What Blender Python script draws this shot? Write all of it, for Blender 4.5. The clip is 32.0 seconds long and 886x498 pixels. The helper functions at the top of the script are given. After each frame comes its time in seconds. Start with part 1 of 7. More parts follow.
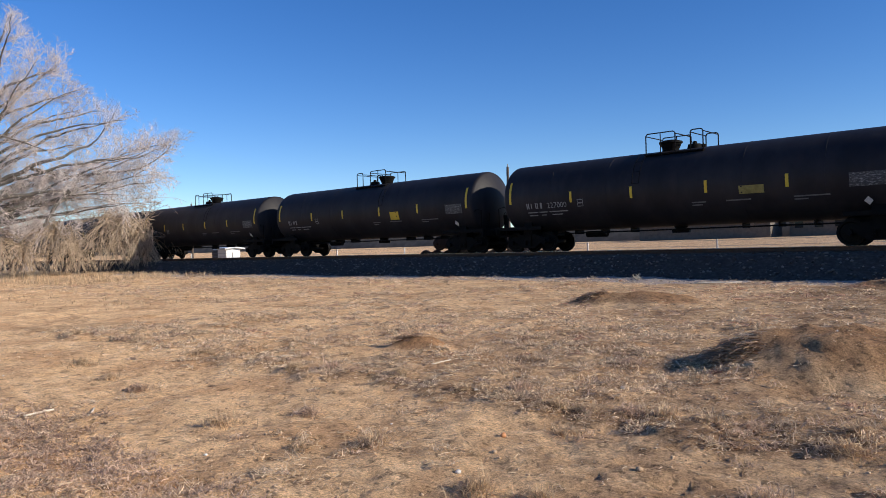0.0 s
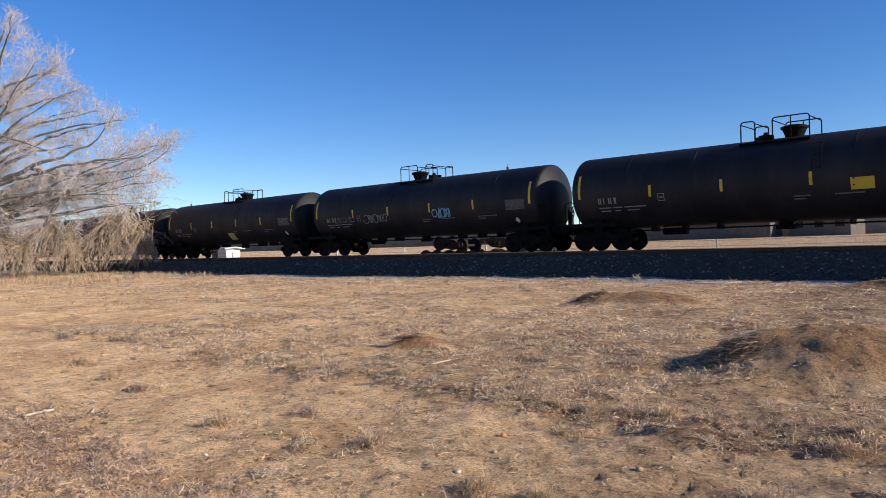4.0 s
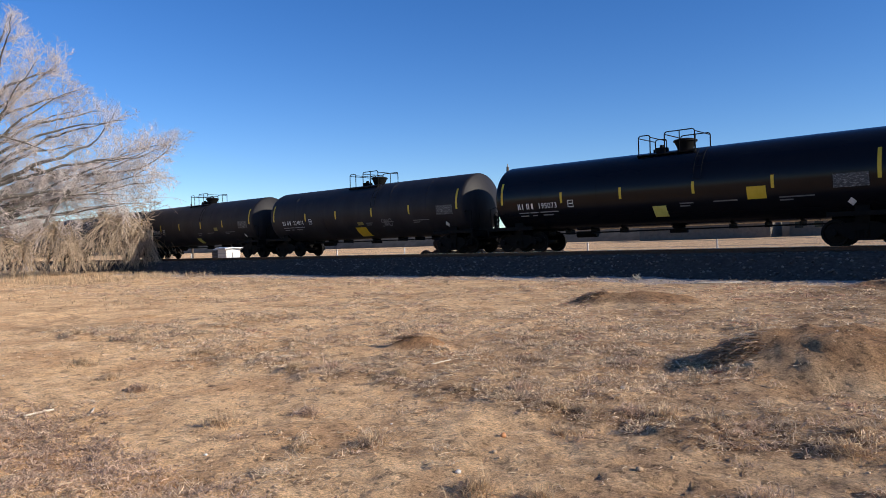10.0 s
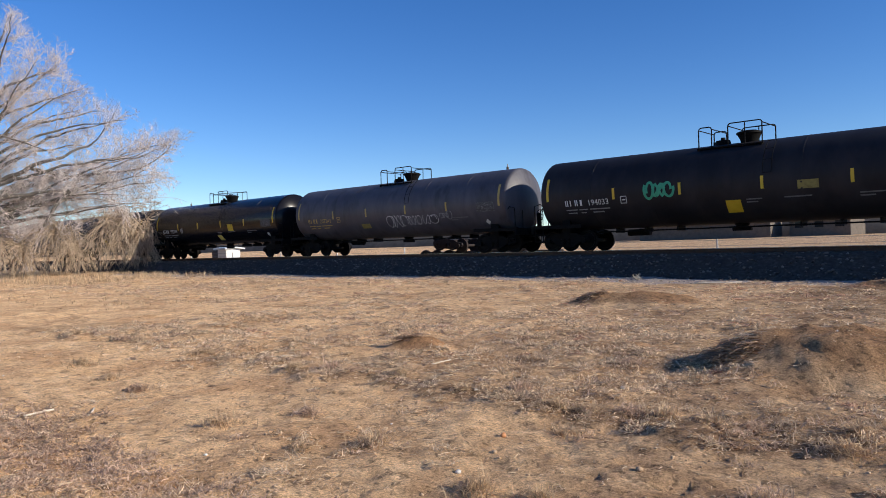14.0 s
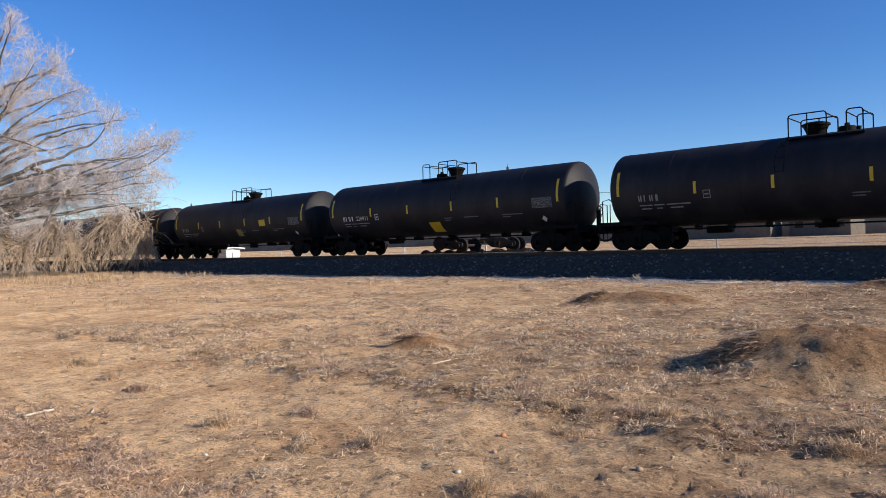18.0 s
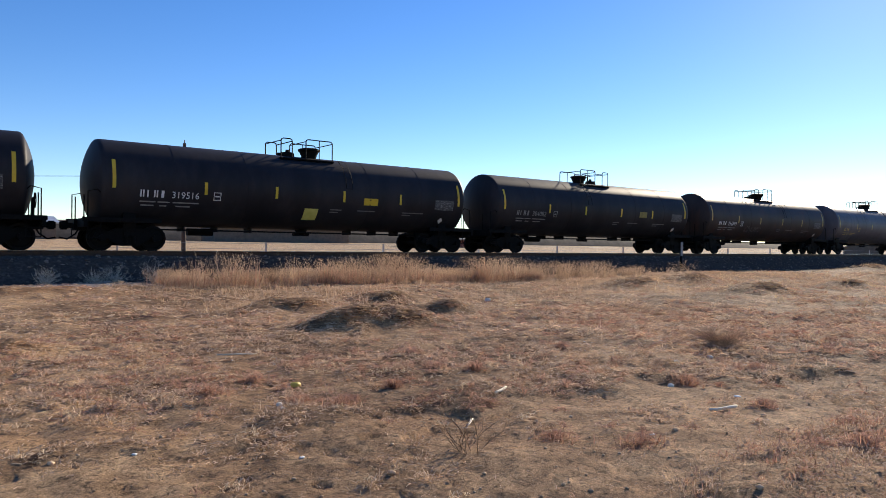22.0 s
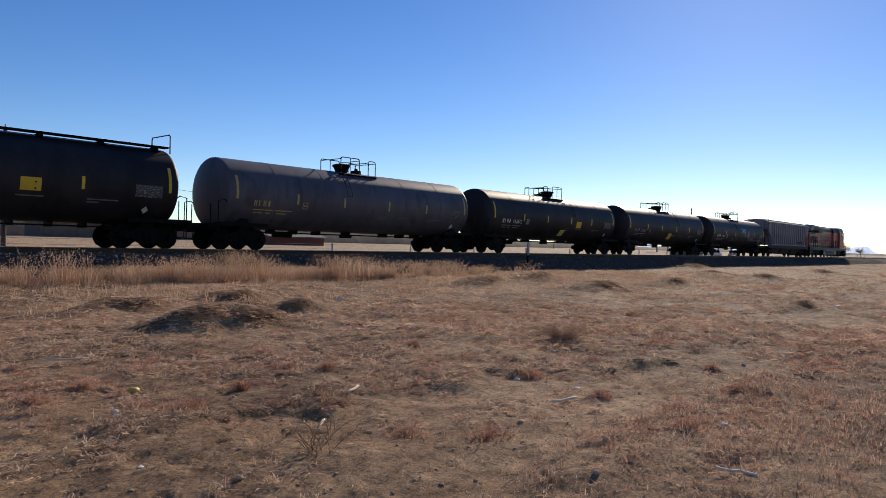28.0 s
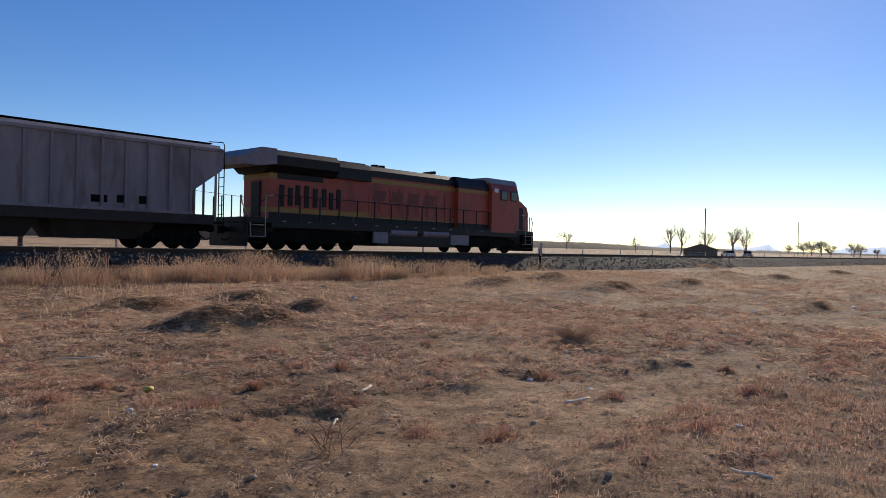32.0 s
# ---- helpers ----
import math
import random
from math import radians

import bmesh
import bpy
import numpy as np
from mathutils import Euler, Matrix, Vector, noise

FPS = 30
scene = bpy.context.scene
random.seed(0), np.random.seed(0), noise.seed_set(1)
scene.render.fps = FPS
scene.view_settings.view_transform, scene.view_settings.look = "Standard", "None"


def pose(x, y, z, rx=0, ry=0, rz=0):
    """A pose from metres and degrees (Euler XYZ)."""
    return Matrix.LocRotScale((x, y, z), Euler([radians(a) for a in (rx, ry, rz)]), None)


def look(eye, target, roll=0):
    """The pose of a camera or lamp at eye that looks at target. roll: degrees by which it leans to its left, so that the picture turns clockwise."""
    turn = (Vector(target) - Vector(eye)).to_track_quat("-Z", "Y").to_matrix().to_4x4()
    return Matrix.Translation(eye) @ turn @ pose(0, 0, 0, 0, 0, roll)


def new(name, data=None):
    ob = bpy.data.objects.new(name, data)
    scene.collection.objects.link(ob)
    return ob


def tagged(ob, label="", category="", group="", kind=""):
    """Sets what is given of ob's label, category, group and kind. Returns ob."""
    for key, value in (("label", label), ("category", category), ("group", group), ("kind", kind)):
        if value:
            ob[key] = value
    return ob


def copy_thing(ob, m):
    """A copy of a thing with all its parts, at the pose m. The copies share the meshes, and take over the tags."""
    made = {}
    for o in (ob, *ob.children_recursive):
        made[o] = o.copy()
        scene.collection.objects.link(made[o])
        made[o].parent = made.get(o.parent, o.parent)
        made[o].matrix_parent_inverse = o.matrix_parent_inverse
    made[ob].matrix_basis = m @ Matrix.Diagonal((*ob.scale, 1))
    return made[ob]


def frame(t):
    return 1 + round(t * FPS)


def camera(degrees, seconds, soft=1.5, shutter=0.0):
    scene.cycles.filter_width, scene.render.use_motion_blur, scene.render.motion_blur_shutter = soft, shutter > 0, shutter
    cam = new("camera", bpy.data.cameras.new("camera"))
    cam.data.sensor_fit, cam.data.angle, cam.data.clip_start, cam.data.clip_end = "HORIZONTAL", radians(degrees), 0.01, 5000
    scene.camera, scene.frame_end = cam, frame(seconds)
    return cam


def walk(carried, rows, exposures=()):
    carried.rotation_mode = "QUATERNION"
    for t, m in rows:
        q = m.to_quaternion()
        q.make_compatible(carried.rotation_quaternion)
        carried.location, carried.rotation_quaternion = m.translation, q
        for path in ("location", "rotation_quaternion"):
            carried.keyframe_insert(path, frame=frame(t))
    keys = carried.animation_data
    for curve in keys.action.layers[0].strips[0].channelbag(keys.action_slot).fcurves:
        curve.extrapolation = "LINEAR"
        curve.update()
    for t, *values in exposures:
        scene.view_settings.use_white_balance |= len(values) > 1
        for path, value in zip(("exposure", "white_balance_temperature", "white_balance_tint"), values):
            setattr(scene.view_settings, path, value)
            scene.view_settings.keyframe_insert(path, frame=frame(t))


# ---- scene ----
cam = camera(63.33, 32.0, soft=0.65)
EYE = (0.0, 0.0, 1.45)
LEFT = (89.97, 1.46, 41.92)
TURNS = [(0.0, *LEFT), (19.2, *LEFT), (19.5, 89.98, 1.48, 41.64), (19.7, 89.97, 1.47, 39.9), (20.0, 89.94, 1.42, 35.88),
         (20.2, 89.90, 1.40, 30.0), (20.4, 89.86, 1.36, 22.65), (20.5, 89.80, 1.20, 17.66), (20.6, 89.69, 1.05, 11.15),
         (20.7, 89.66, 0.78, 4.33), (20.8, 89.64, 0.57, -3.25), (20.9, 89.62, 0.40, -8.37), (21.0, 89.60, 0.20, -11.77),
         (21.2, 89.60, -0.15, -18.56), (21.5, 89.70, -0.42, -27.11), (21.8, 89.80, -0.55, -33.5), (22.0, 89.84, -0.62, -37.4),
         (22.5, 89.91, -0.80, -46.17), (22.7, 89.93, -0.85, -48.3), (23.0, 89.93, -0.95, -49.42), (23.5, 89.92, -1.05, -48.89), (24.0, 89.90, -1.05, -48.64),
         (25.0, 89.90, -1.08, -48.67), (27.5, 89.90, -1.14, -49.02), (30.0, 89.88, -1.13, -48.97), (30.5, 89.88, -1.13, -48.88),
         (31.0, 89.95, -1.15, -48.59), (31.5, 89.95, -1.18, -48.20), (32.0, 89.90, -1.20, -48.02)]
walk(cam, [(t, pose(*EYE, rx, ry, rz)) for t, rx, ry, rz in TURNS],
     exposures=[(0.0, 0.22, 6500, 10), (20.0, 0.24, 6500, 10), (20.5, 0.52, 6650, 10), (21.0, 0.76, 7000, 9), (21.5, 0.70, 7100, 9), (22.0, 0.50, 7150, 10), (22.5, 0.20, 7100, 11), (23.0, 0.04, 7150, 13), (24.0, -0.02, 7150, 13), (32.0, -0.06, 7150, 13)])

# ---- light: low winter sun beyond the right end of the track ----
SUN_AZ, SUN_EL = 71.6, 23.4
world = bpy.data.worlds.new("world")
scene.world = world
world.use_nodes = True
wn = world.node_tree.nodes
sky = wn.new("ShaderNodeTexSky")
sky.sky_type, sky.sun_disc = "NISHITA", False
sky.sun_elevation, sky.sun_rotation = radians(SUN_EL), radians(SUN_AZ)
sky.altitude, sky.air_density, sky.dust_density, sky.ozone_density = 1600.0, 1.0, 0.18, 3.0
wn["Background"].inputs["Strength"].default_value = 0.13
deeper = wn.new("ShaderNodeHueSaturation")
deeper.inputs["Saturation"].default_value, deeper.inputs["Hue"].default_value = 1.28, 0.512
world.node_tree.links.new(sky.outputs[0], deeper.inputs["Color"])
world.node_tree.links.new(deeper.outputs[0], wn["Background"].inputs[0])
sun = new("sun", bpy.data.lights.new("sun", "SUN"))
sun.data.energy, sun.data.angle, sun.data.color = 5.0, radians(0.53), (1.0, 0.91, 0.78)
SUN_DIR = Vector((math.sin(radians(SUN_AZ)) * math.cos(radians(SUN_EL)), math.cos(radians(SUN_AZ)) * math.cos(radians(SUN_EL)), math.sin(radians(SUN_EL))))
sun.matrix_world = look(SUN_DIR * 200, (0, 0, 0))


# ---- materials ----
def material(name, stops, scale=4.0, detail=6.0, rough=0.8, metal=0.0, bump=0.0, bump_scale=40.0, coords="Object", stretch=(1, 1, 1), second=None, random_shade=0.0, spec=0.5, coat=0.0, through_light=0.0, bump_depth=0.05, bump_rough=0.5):
    """A noise-varied surface: stops are colours along the noise; second is (colour, scale, low, high) of stains laid over it."""
    m = bpy.data.materials.new(name)
    m.use_nodes = True
    n, l = m.node_tree.nodes, m.node_tree.links
    b = n["Principled BSDF"]
    b.inputs["Roughness"].default_value, b.inputs["Metallic"].default_value = rough, metal
    b.inputs["Specular IOR Level"].default_value = spec
    b.inputs["Coat Weight"].default_value = coat
    b.inputs["Coat Roughness"].default_value = 0.08
    tc, mp = n.new("ShaderNodeTexCoord"), n.new("ShaderNodeMapping")
    mp.inputs["Scale"].default_value = stretch
    l.new(tc.outputs[coords], mp.inputs[0])
    no, ramp = n.new("ShaderNodeTexNoise"), n.new("ShaderNodeValToRGB")
    no.inputs["Scale"].default_value, no.inputs["Detail"].default_value = scale, detail
    no.inputs["Roughness"].default_value = 0.65
    l.new(mp.outputs[0], no.inputs["Vector"])
    e = ramp.color_ramp.elements
    while len(e) < len(stops):
        e.new(0.5)
    for i, c in enumerate(stops):
        e[i].position = 0.3 + 0.4 * i / max(1, len(stops) - 1)
        e[i].color = (*c, 1)
    l.new(no.outputs[0], ramp.inputs[0])
    colour = ramp.outputs[0]
    if second:
        c2, s2, lo, hi = second
        n2, r2, mix = n.new("ShaderNodeTexNoise"), n.new("ShaderNodeMapRange"), n.new("ShaderNodeMixRGB")
        n2.inputs["Scale"].default_value, n2.inputs["Detail"].default_value = s2, 4.0
        l.new(mp.outputs[0], n2.inputs["Vector"])
        r2.inputs[1].default_value, r2.inputs[2].default_value = lo, hi
        l.new(n2.outputs[0], r2.inputs[0])
        l.new(r2.outputs[0], mix.inputs[0])
        l.new(colour, mix.inputs[1])
        mix.inputs[2].default_value = (*c2, 1)
        colour = mix.outputs[0]
    if random_shade:
        inf, mr, mul = n.new("ShaderNodeNewGeometry"), n.new("ShaderNodeMapRange"), n.new("ShaderNodeMixRGB")
        mr.inputs[3].default_value, mr.inputs[4].default_value = 1 - random_shade, 1 + random_shade
        l.new(inf.outputs["Random Per Island"], mr.inputs[0])
        mul.blend_type, mul.inputs[0].default_value = "MULTIPLY", 1.0
        l.new(colour, mul.inputs[1])
        l.new(mr.outputs[0], mul.inputs[2])
        colour = mul.outputs[0]
    l.new(colour, b.inputs["Base Color"])
    if bump:
        n3, bp = n.new("ShaderNodeTexNoise"), n.new("ShaderNodeBump")
        n3.inputs["Scale"].default_value, n3.inputs["Detail"].default_value = bump_scale, 8.0
        n3.inputs["Roughness"].default_value = bump_rough
        l.new(tc.outputs[coords], n3.inputs["Vector"])
        bp.inputs["Strength"].default_value, bp.inputs["Distance"].default_value = bump, bump_depth
        l.new(n3.outputs[0], bp.inputs["Height"])
        l.new(bp.outputs[0], b.inputs["Normal"])
    if through_light:
        tr, ms = n.new("ShaderNodeBsdfTranslucent"), n.new("ShaderNodeMixShader")
        ms.inputs[0].default_value = through_light
        l.new(colour, tr.inputs[0])
        l.new(b.outputs[0], ms.inputs[1])
        l.new(tr.outputs[0], ms.inputs[2])
        l.new(ms.outputs[0], n["Material Output"].inputs[0])
    return m


BLACK_MATT = material("black_tank_paint", [(0.010, 0.009, 0.0105), (0.017, 0.0153, 0.0175), (0.029, 0.0265, 0.028)], 0.6, 8, 0.55, spec=0.2, stretch=(1, 1, 0.35), second=((0.032, 0.026, 0.026), 1.6, 0.55, 0.8), bump=0.04, bump_scale=3)
BLACK_GLOSS = material("glossy_black_tank_paint", [(0.006, 0.0055, 0.007), (0.009, 0.0085, 0.0105)], 0.5, 4, 0.22, spec=0.2, bump=0.02, bump_scale=2)
GREY_TANK = material("weathered_grey_tank_paint", [(0.052, 0.049, 0.059), (0.073, 0.069, 0.080), (0.10, 0.095, 0.107)], 0.8, 8, 0.52, spec=0.35, stretch=(1, 1, 0.3), second=((0.03, 0.027, 0.026), 1.8, 0.55, 0.8), bump=0.04, bump_scale=3)
RUSTY_TANK = material("rust_stained_black_tank_paint", [(0.022, 0.017, 0.016), (0.034, 0.025, 0.023), (0.052, 0.035, 0.030)], 0.9, 8, 0.55, spec=0.22, stretch=(1, 1, 0.3), second=((0.075, 0.032, 0.020), 1.4, 0.58, 0.8), bump=0.05, bump_scale=3)
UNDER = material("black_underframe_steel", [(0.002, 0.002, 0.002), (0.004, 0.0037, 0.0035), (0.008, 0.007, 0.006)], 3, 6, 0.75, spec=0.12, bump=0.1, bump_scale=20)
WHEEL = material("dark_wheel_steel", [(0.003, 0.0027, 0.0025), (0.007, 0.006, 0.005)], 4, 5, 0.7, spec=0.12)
YELLOW = material("yellow_reflective_tape", [(0.55, 0.36, 0.015), (0.66, 0.45, 0.03)], 3, 5, 0.5)
PALE_YELLOW = material("faded_yellow_placard", [(0.50, 0.46, 0.10), (0.62, 0.58, 0.16)], 3, 5, 0.6)
WHITE_PAINT = material("white_stencil_paint", [(0.55, 0.55, 0.54), (0.75, 0.75, 0.73)], 8, 5, 0.6)
GREY_STENCIL = material("dull_grey_stencil_paint", [(0.10, 0.10, 0.10), (0.16, 0.16, 0.16)], 8, 5, 0.7)
WORN_STENCIL = material("worn_grey_stencil_paint", [(0.16, 0.16, 0.16), (0.30, 0.30, 0.30)], 5, 6, 0.7)
OCHRE_STENCIL = material("ochre_stencil_paint", [(0.40, 0.29, 0.08), (0.50, 0.37, 0.12)], 8, 5, 0.7)
RAIL_SIDE = material("rusty_rail_steel", [(0.05, 0.022, 0.012), (0.10, 0.045, 0.022)], 8, 6, 0.7, metal=0.2)
RAIL_TOP = material("polished_rail_head", [(0.45, 0.43, 0.41), (0.60, 0.58, 0.56)], 6, 4, 0.22, metal=1.0)
TIE = material("weathered_wooden_tie", [(0.05, 0.038, 0.030), (0.10, 0.08, 0.065)], 4, 6, 0.9, stretch=(8, 1, 1), bump=0.3)
BALLAST = material("grey_crushed_stone", [(0.036, 0.029, 0.027), (0.062, 0.051, 0.047), (0.10, 0.084, 0.077)], 9, 9, 0.9, coords="Object", second=((0.05, 0.04, 0.036), 3.5, 0.5, 0.7), bump=0.25, bump_scale=38, bump_depth=0.03, spec=0.08)
BALLAST.node_tree.nodes["Principled BSDF"].inputs["Diffuse Roughness"].default_value = 1.0
STONE = material("ballast_stone", [(0.07, 0.057, 0.052), (0.125, 0.104, 0.095), (0.22, 0.188, 0.17)], 2, 4, 0.9, random_shade=0.5, spec=0.1)
GRAVEL = material("pale_grey_gravel", [(0.24, 0.205, 0.19), (0.42, 0.37, 0.345)], 2, 4, 0.9, random_shade=0.4, spec=0.2)
SOIL = material("dry_tan_soil", [(0.50, 0.315, 0.16), (0.63, 0.41, 0.218), (0.77, 0.535, 0.305)], 5.5, 14, 0.95, second=((0.50, 0.30, 0.15), 0.9, 0.45, 0.62), bump=0.8, bump_scale=15, bump_depth=0.03, bump_rough=0.82, spec=0.25)
# where dead plants cover it, the soil is brown with rotted straw
sn, sl = SOIL.node_tree.nodes, SOIL.node_tree.links
cover = sn.new("ShaderNodeAttribute")
cover.attribute_name = "cover"
fine, fr, litter, mixer, clump, gain, add = sn.new("ShaderNodeTexNoise"), sn.new("ShaderNodeValToRGB"), sn.new("ShaderNodeTexCoord"), sn.new("ShaderNodeMixRGB"), sn.new("ShaderNodeTexNoise"), sn.new("ShaderNodeMapRange"), sn.new("ShaderNodeMath")
fine.inputs["Scale"].default_value, fine.inputs["Detail"].default_value, fine.inputs["Roughness"].default_value = 15.0, 12.0, 0.78
sl.new(litter.outputs["Object"], fine.inputs["Vector"])
fr.color_ramp.elements[0].position, fr.color_ramp.elements[0].color = 0.38, (0.070, 0.039, 0.021, 1)
fr.color_ramp.elements[1].position, fr.color_ramp.elements[1].color = 0.64, (0.31, 0.18, 0.092, 1)
sl.new(fine.outputs[0], fr.inputs[0])
clump.inputs["Scale"].default_value, clump.inputs["Detail"].default_value, clump.inputs["Roughness"].default_value = 3.6, 8.0, 0.7
sl.new(litter.outputs["Object"], clump.inputs["Vector"])
gain.inputs[1].default_value, gain.inputs[2].default_value, gain.inputs[3].default_value, gain.inputs[4].default_value = 0.35, 0.65, -0.35, 0.35
sl.new(clump.outputs[0], gain.inputs[0])
add.operation, add.use_clamp = "ADD", True
sl.new(cover.outputs["Fac"], add.inputs[0])
sl.new(gain.outputs[0], add.inputs[1])
soil_colour = sn["Principled BSDF"].inputs["Base Color"].links[0].from_socket
sl.new(add.outputs[0], mixer.inputs[0])
sl.new(soil_colour, mixer.inputs[1])
sl.new(fr.outputs[0], mixer.inputs[2])
grit, grit_range, gritty = sn.new("ShaderNodeTexNoise"), sn.new("ShaderNodeMapRange"), sn.new("ShaderNodeMixRGB")
grit.inputs["Scale"].default_value, grit.inputs["Detail"].default_value, grit.inputs["Roughness"].default_value = 48.0, 8.0, 0.85
sl.new(litter.outputs["Object"], grit.inputs["Vector"])
grit_range.inputs[1].default_value, grit_range.inputs[2].default_value, grit_range.inputs[3].default_value, grit_range.inputs[4].default_value = 0.38, 0.60, 0.48, 1.45
sl.new(grit.outputs[0], grit_range.inputs[0])
gritty.blend_type, gritty.inputs[0].default_value = "MULTIPLY", 1.0
sl.new(mixer.outputs[0], gritty.inputs[1])
sl.new(grit_range.outputs[0], gritty.inputs[2])
# rotted stalks as dark flecks, with shade in the gaps put into the colour
fleck, fleck_range, flecked = sn.new("ShaderNodeTexNoise"), sn.new("ShaderNodeMapRange"), sn.new("ShaderNodeMixRGB")
fleck.inputs["Scale"].default_value, fleck.inputs["Detail"].default_value, fleck.inputs["Roughness"].default_value, fleck.inputs["Distortion"].default_value = 11.0, 7.0, 0.72, 0.6
sl.new(litter.outputs["Object"], fleck.inputs["Vector"])
fleck_range.inputs[1].default_value, fleck_range.inputs[2].default_value, fleck_range.inputs[3].default_value, fleck_range.inputs[4].default_value = 0.51, 0.62, 1.10, 0.34
sl.new(fleck.outputs[0], fleck_range.inputs[0])
flecked.blend_type, flecked.inputs[0].default_value = "MULTIPLY", 0.85
sl.new(gritty.outputs[0], flecked.inputs[1])
sl.new(fleck_range.outputs[0], flecked.inputs[2])
# towards +x the soil is tinted redder, a warm glare put into its colour
warm_cast, reddish = sn.new("ShaderNodeAttribute"), sn.new("ShaderNodeMixRGB")
warm_cast.attribute_name = "warm_cast"
reddish.blend_type, reddish.inputs[2].default_value = "MULTIPLY", (1.0, 0.92, 0.88, 1)
sl.new(warm_cast.outputs["Fac"], reddish.inputs[0])
sl.new(flecked.outputs[0], reddish.inputs[1])
# dug earth of the mounds is darker and browner
dug, darker = sn.new("ShaderNodeAttribute"), sn.new("ShaderNodeMixRGB")
dug.attribute_name = "dug"
darker.blend_type, darker.inputs[2].default_value = "MULTIPLY", (0.84, 0.75, 0.68, 1)
sl.new(dug.outputs["Fac"], darker.inputs[0])
sl.new(reddish.outputs[0], darker.inputs[1])
# grey gravel washed down from the track bed
strewn, greyer, shingle = sn.new("ShaderNodeAttribute"), sn.new("ShaderNodeMixRGB"), sn.new("ShaderNodeValToRGB")
strewn.attribute_name = "gravel"
shingle.color_ramp.elements[0].position, shingle.color_ramp.elements[0].color = 0.35, (0.15, 0.128, 0.118, 1)
shingle.color_ramp.elements[1].position, shingle.color_ramp.elements[1].color = 0.65, (0.42, 0.37, 0.35, 1)
sl.new(grit.outputs[0], shingle.inputs[0])
sl.new(strewn.outputs["Fac"], greyer.inputs[0])
sl.new(darker.outputs[0], greyer.inputs[1])
sl.new(shingle.outputs[0], greyer.inputs[2])
sl.new(greyer.outputs[0], sn["Principled BSDF"].inputs["Base Color"])
sn["Principled BSDF"].inputs["Diffuse Roughness"].default_value = 0.4
STRAW = material("dry_straw_grass", [(0.50, 0.345, 0.20), (0.70, 0.52, 0.33)], 0.6, 5, 0.8, random_shade=0.4, through_light=0.35)
RUSSET = material("russet_dry_weed", [(0.36, 0.185, 0.12), (0.58, 0.35, 0.245)], 0.6, 5, 0.85, random_shade=0.45, through_light=0.35)
DULL_GRASS = material("dull_brown_dead_grass", [(0.43, 0.29, 0.19), (0.68, 0.49, 0.35)], 0.6, 5, 0.85, random_shade=0.45, through_light=0.35)
PALE_STRAW = material("bleached_matted_straw", [(0.51, 0.365, 0.225), (0.76, 0.59, 0.41)], 0.8, 5, 0.75, random_shade=0.5, through_light=0.3)
TALL_STRAW = material("tall_tawny_grass", [(0.40, 0.265, 0.17), (0.60, 0.435, 0.30)], 0.5, 5, 0.8, random_shade=0.4, through_light=0.45)
BARK = material("grey_brown_bark", [(0.075, 0.062, 0.05), (0.16, 0.14, 0.118)], 6, 6, 0.9, bump=0.5, bump_scale=12)
TWIG = material("pale_winter_twigs", [(0.50, 0.42, 0.375), (0.74, 0.65, 0.60)], 0.5, 4, 0.85, random_shade=0.3)
DROOP = material("tawny_hanging_twigs", [(0.34, 0.25, 0.165), (0.64, 0.50, 0.36)], 0.4, 4, 0.85, random_shade=0.35)
ORANGE = material("faded_orange_engine_paint", [(0.27, 0.040, 0.022), (0.36, 0.062, 0.030)], 1.2, 8, 0.5, second=((0.10, 0.028, 0.02), 1.6, 0.5, 0.8), stretch=(1, 1, 0.4))
ENGINE_YELLOW = material("engine_stripe_yellow", [(0.22, 0.12, 0.016), (0.30, 0.17, 0.025)], 2, 6, 0.5)
EMBLEM = material("faded_dark_emblem_paint", [(0.11, 0.026, 0.016), (0.16, 0.034, 0.02)], 3, 6, 0.6)
WING_GREY = material("worn_lavender_grey_paint", [(0.14, 0.125, 0.145), (0.22, 0.20, 0.22)], 2, 6, 0.6)
ENGINE_BLACK = material("engine_black_paint", [(0.006, 0.006, 0.006), (0.014, 0.013, 0.012)], 1.5, 6, 0.55, spec=0.3)
FUEL_GREY = material("dusty_silver_grey_paint", [(0.20, 0.19, 0.19), (0.30, 0.29, 0.28)], 2, 6, 0.6)
HOPPER_PAINT = material("faded_light_grey_hopper_paint", [(0.125, 0.112, 0.128), (0.185, 0.168, 0.185), (0.25, 0.23, 0.245)], 0.8, 8, 0.6, stretch=(1, 1, 0.25), second=((0.09, 0.068, 0.066), 1.8, 0.52, 0.76), bump=0.05, bump_scale=4)
GRIME = material("grimy_brown_underside", [(0.018, 0.014, 0.012), (0.04, 0.03, 0.025)], 2, 7, 0.85)
GLASS = bpy.data.materials.new("dark_window_glass")
GLASS.use_nodes = True
GLASS.node_tree.nodes["Principled BSDF"].inputs["Base Color"].default_value = (0.015, 0.018, 0.02, 1)
GLASS.node_tree.nodes["Principled BSDF"].inputs["Roughness"].default_value = 0.06


# ---- mesh helpers ----
def box(bm, x0, x1, y0, y1, z0, z1, bevel=0.0):
    r = bmesh.ops.create_cube(bm, size=1.0, matrix=Matrix.LocRotScale(((x0 + x1) / 2, (y0 + y1) / 2, (z0 + z1) / 2), None, (x1 - x0, y1 - y0, z1 - z0)))
    if bevel:
        edges = list({e for v in r["verts"] for e in v.link_edges})
        bmesh.ops.bevel(bm, geom=edges, offset=bevel, segments=2, affect="EDGES")
    return bm


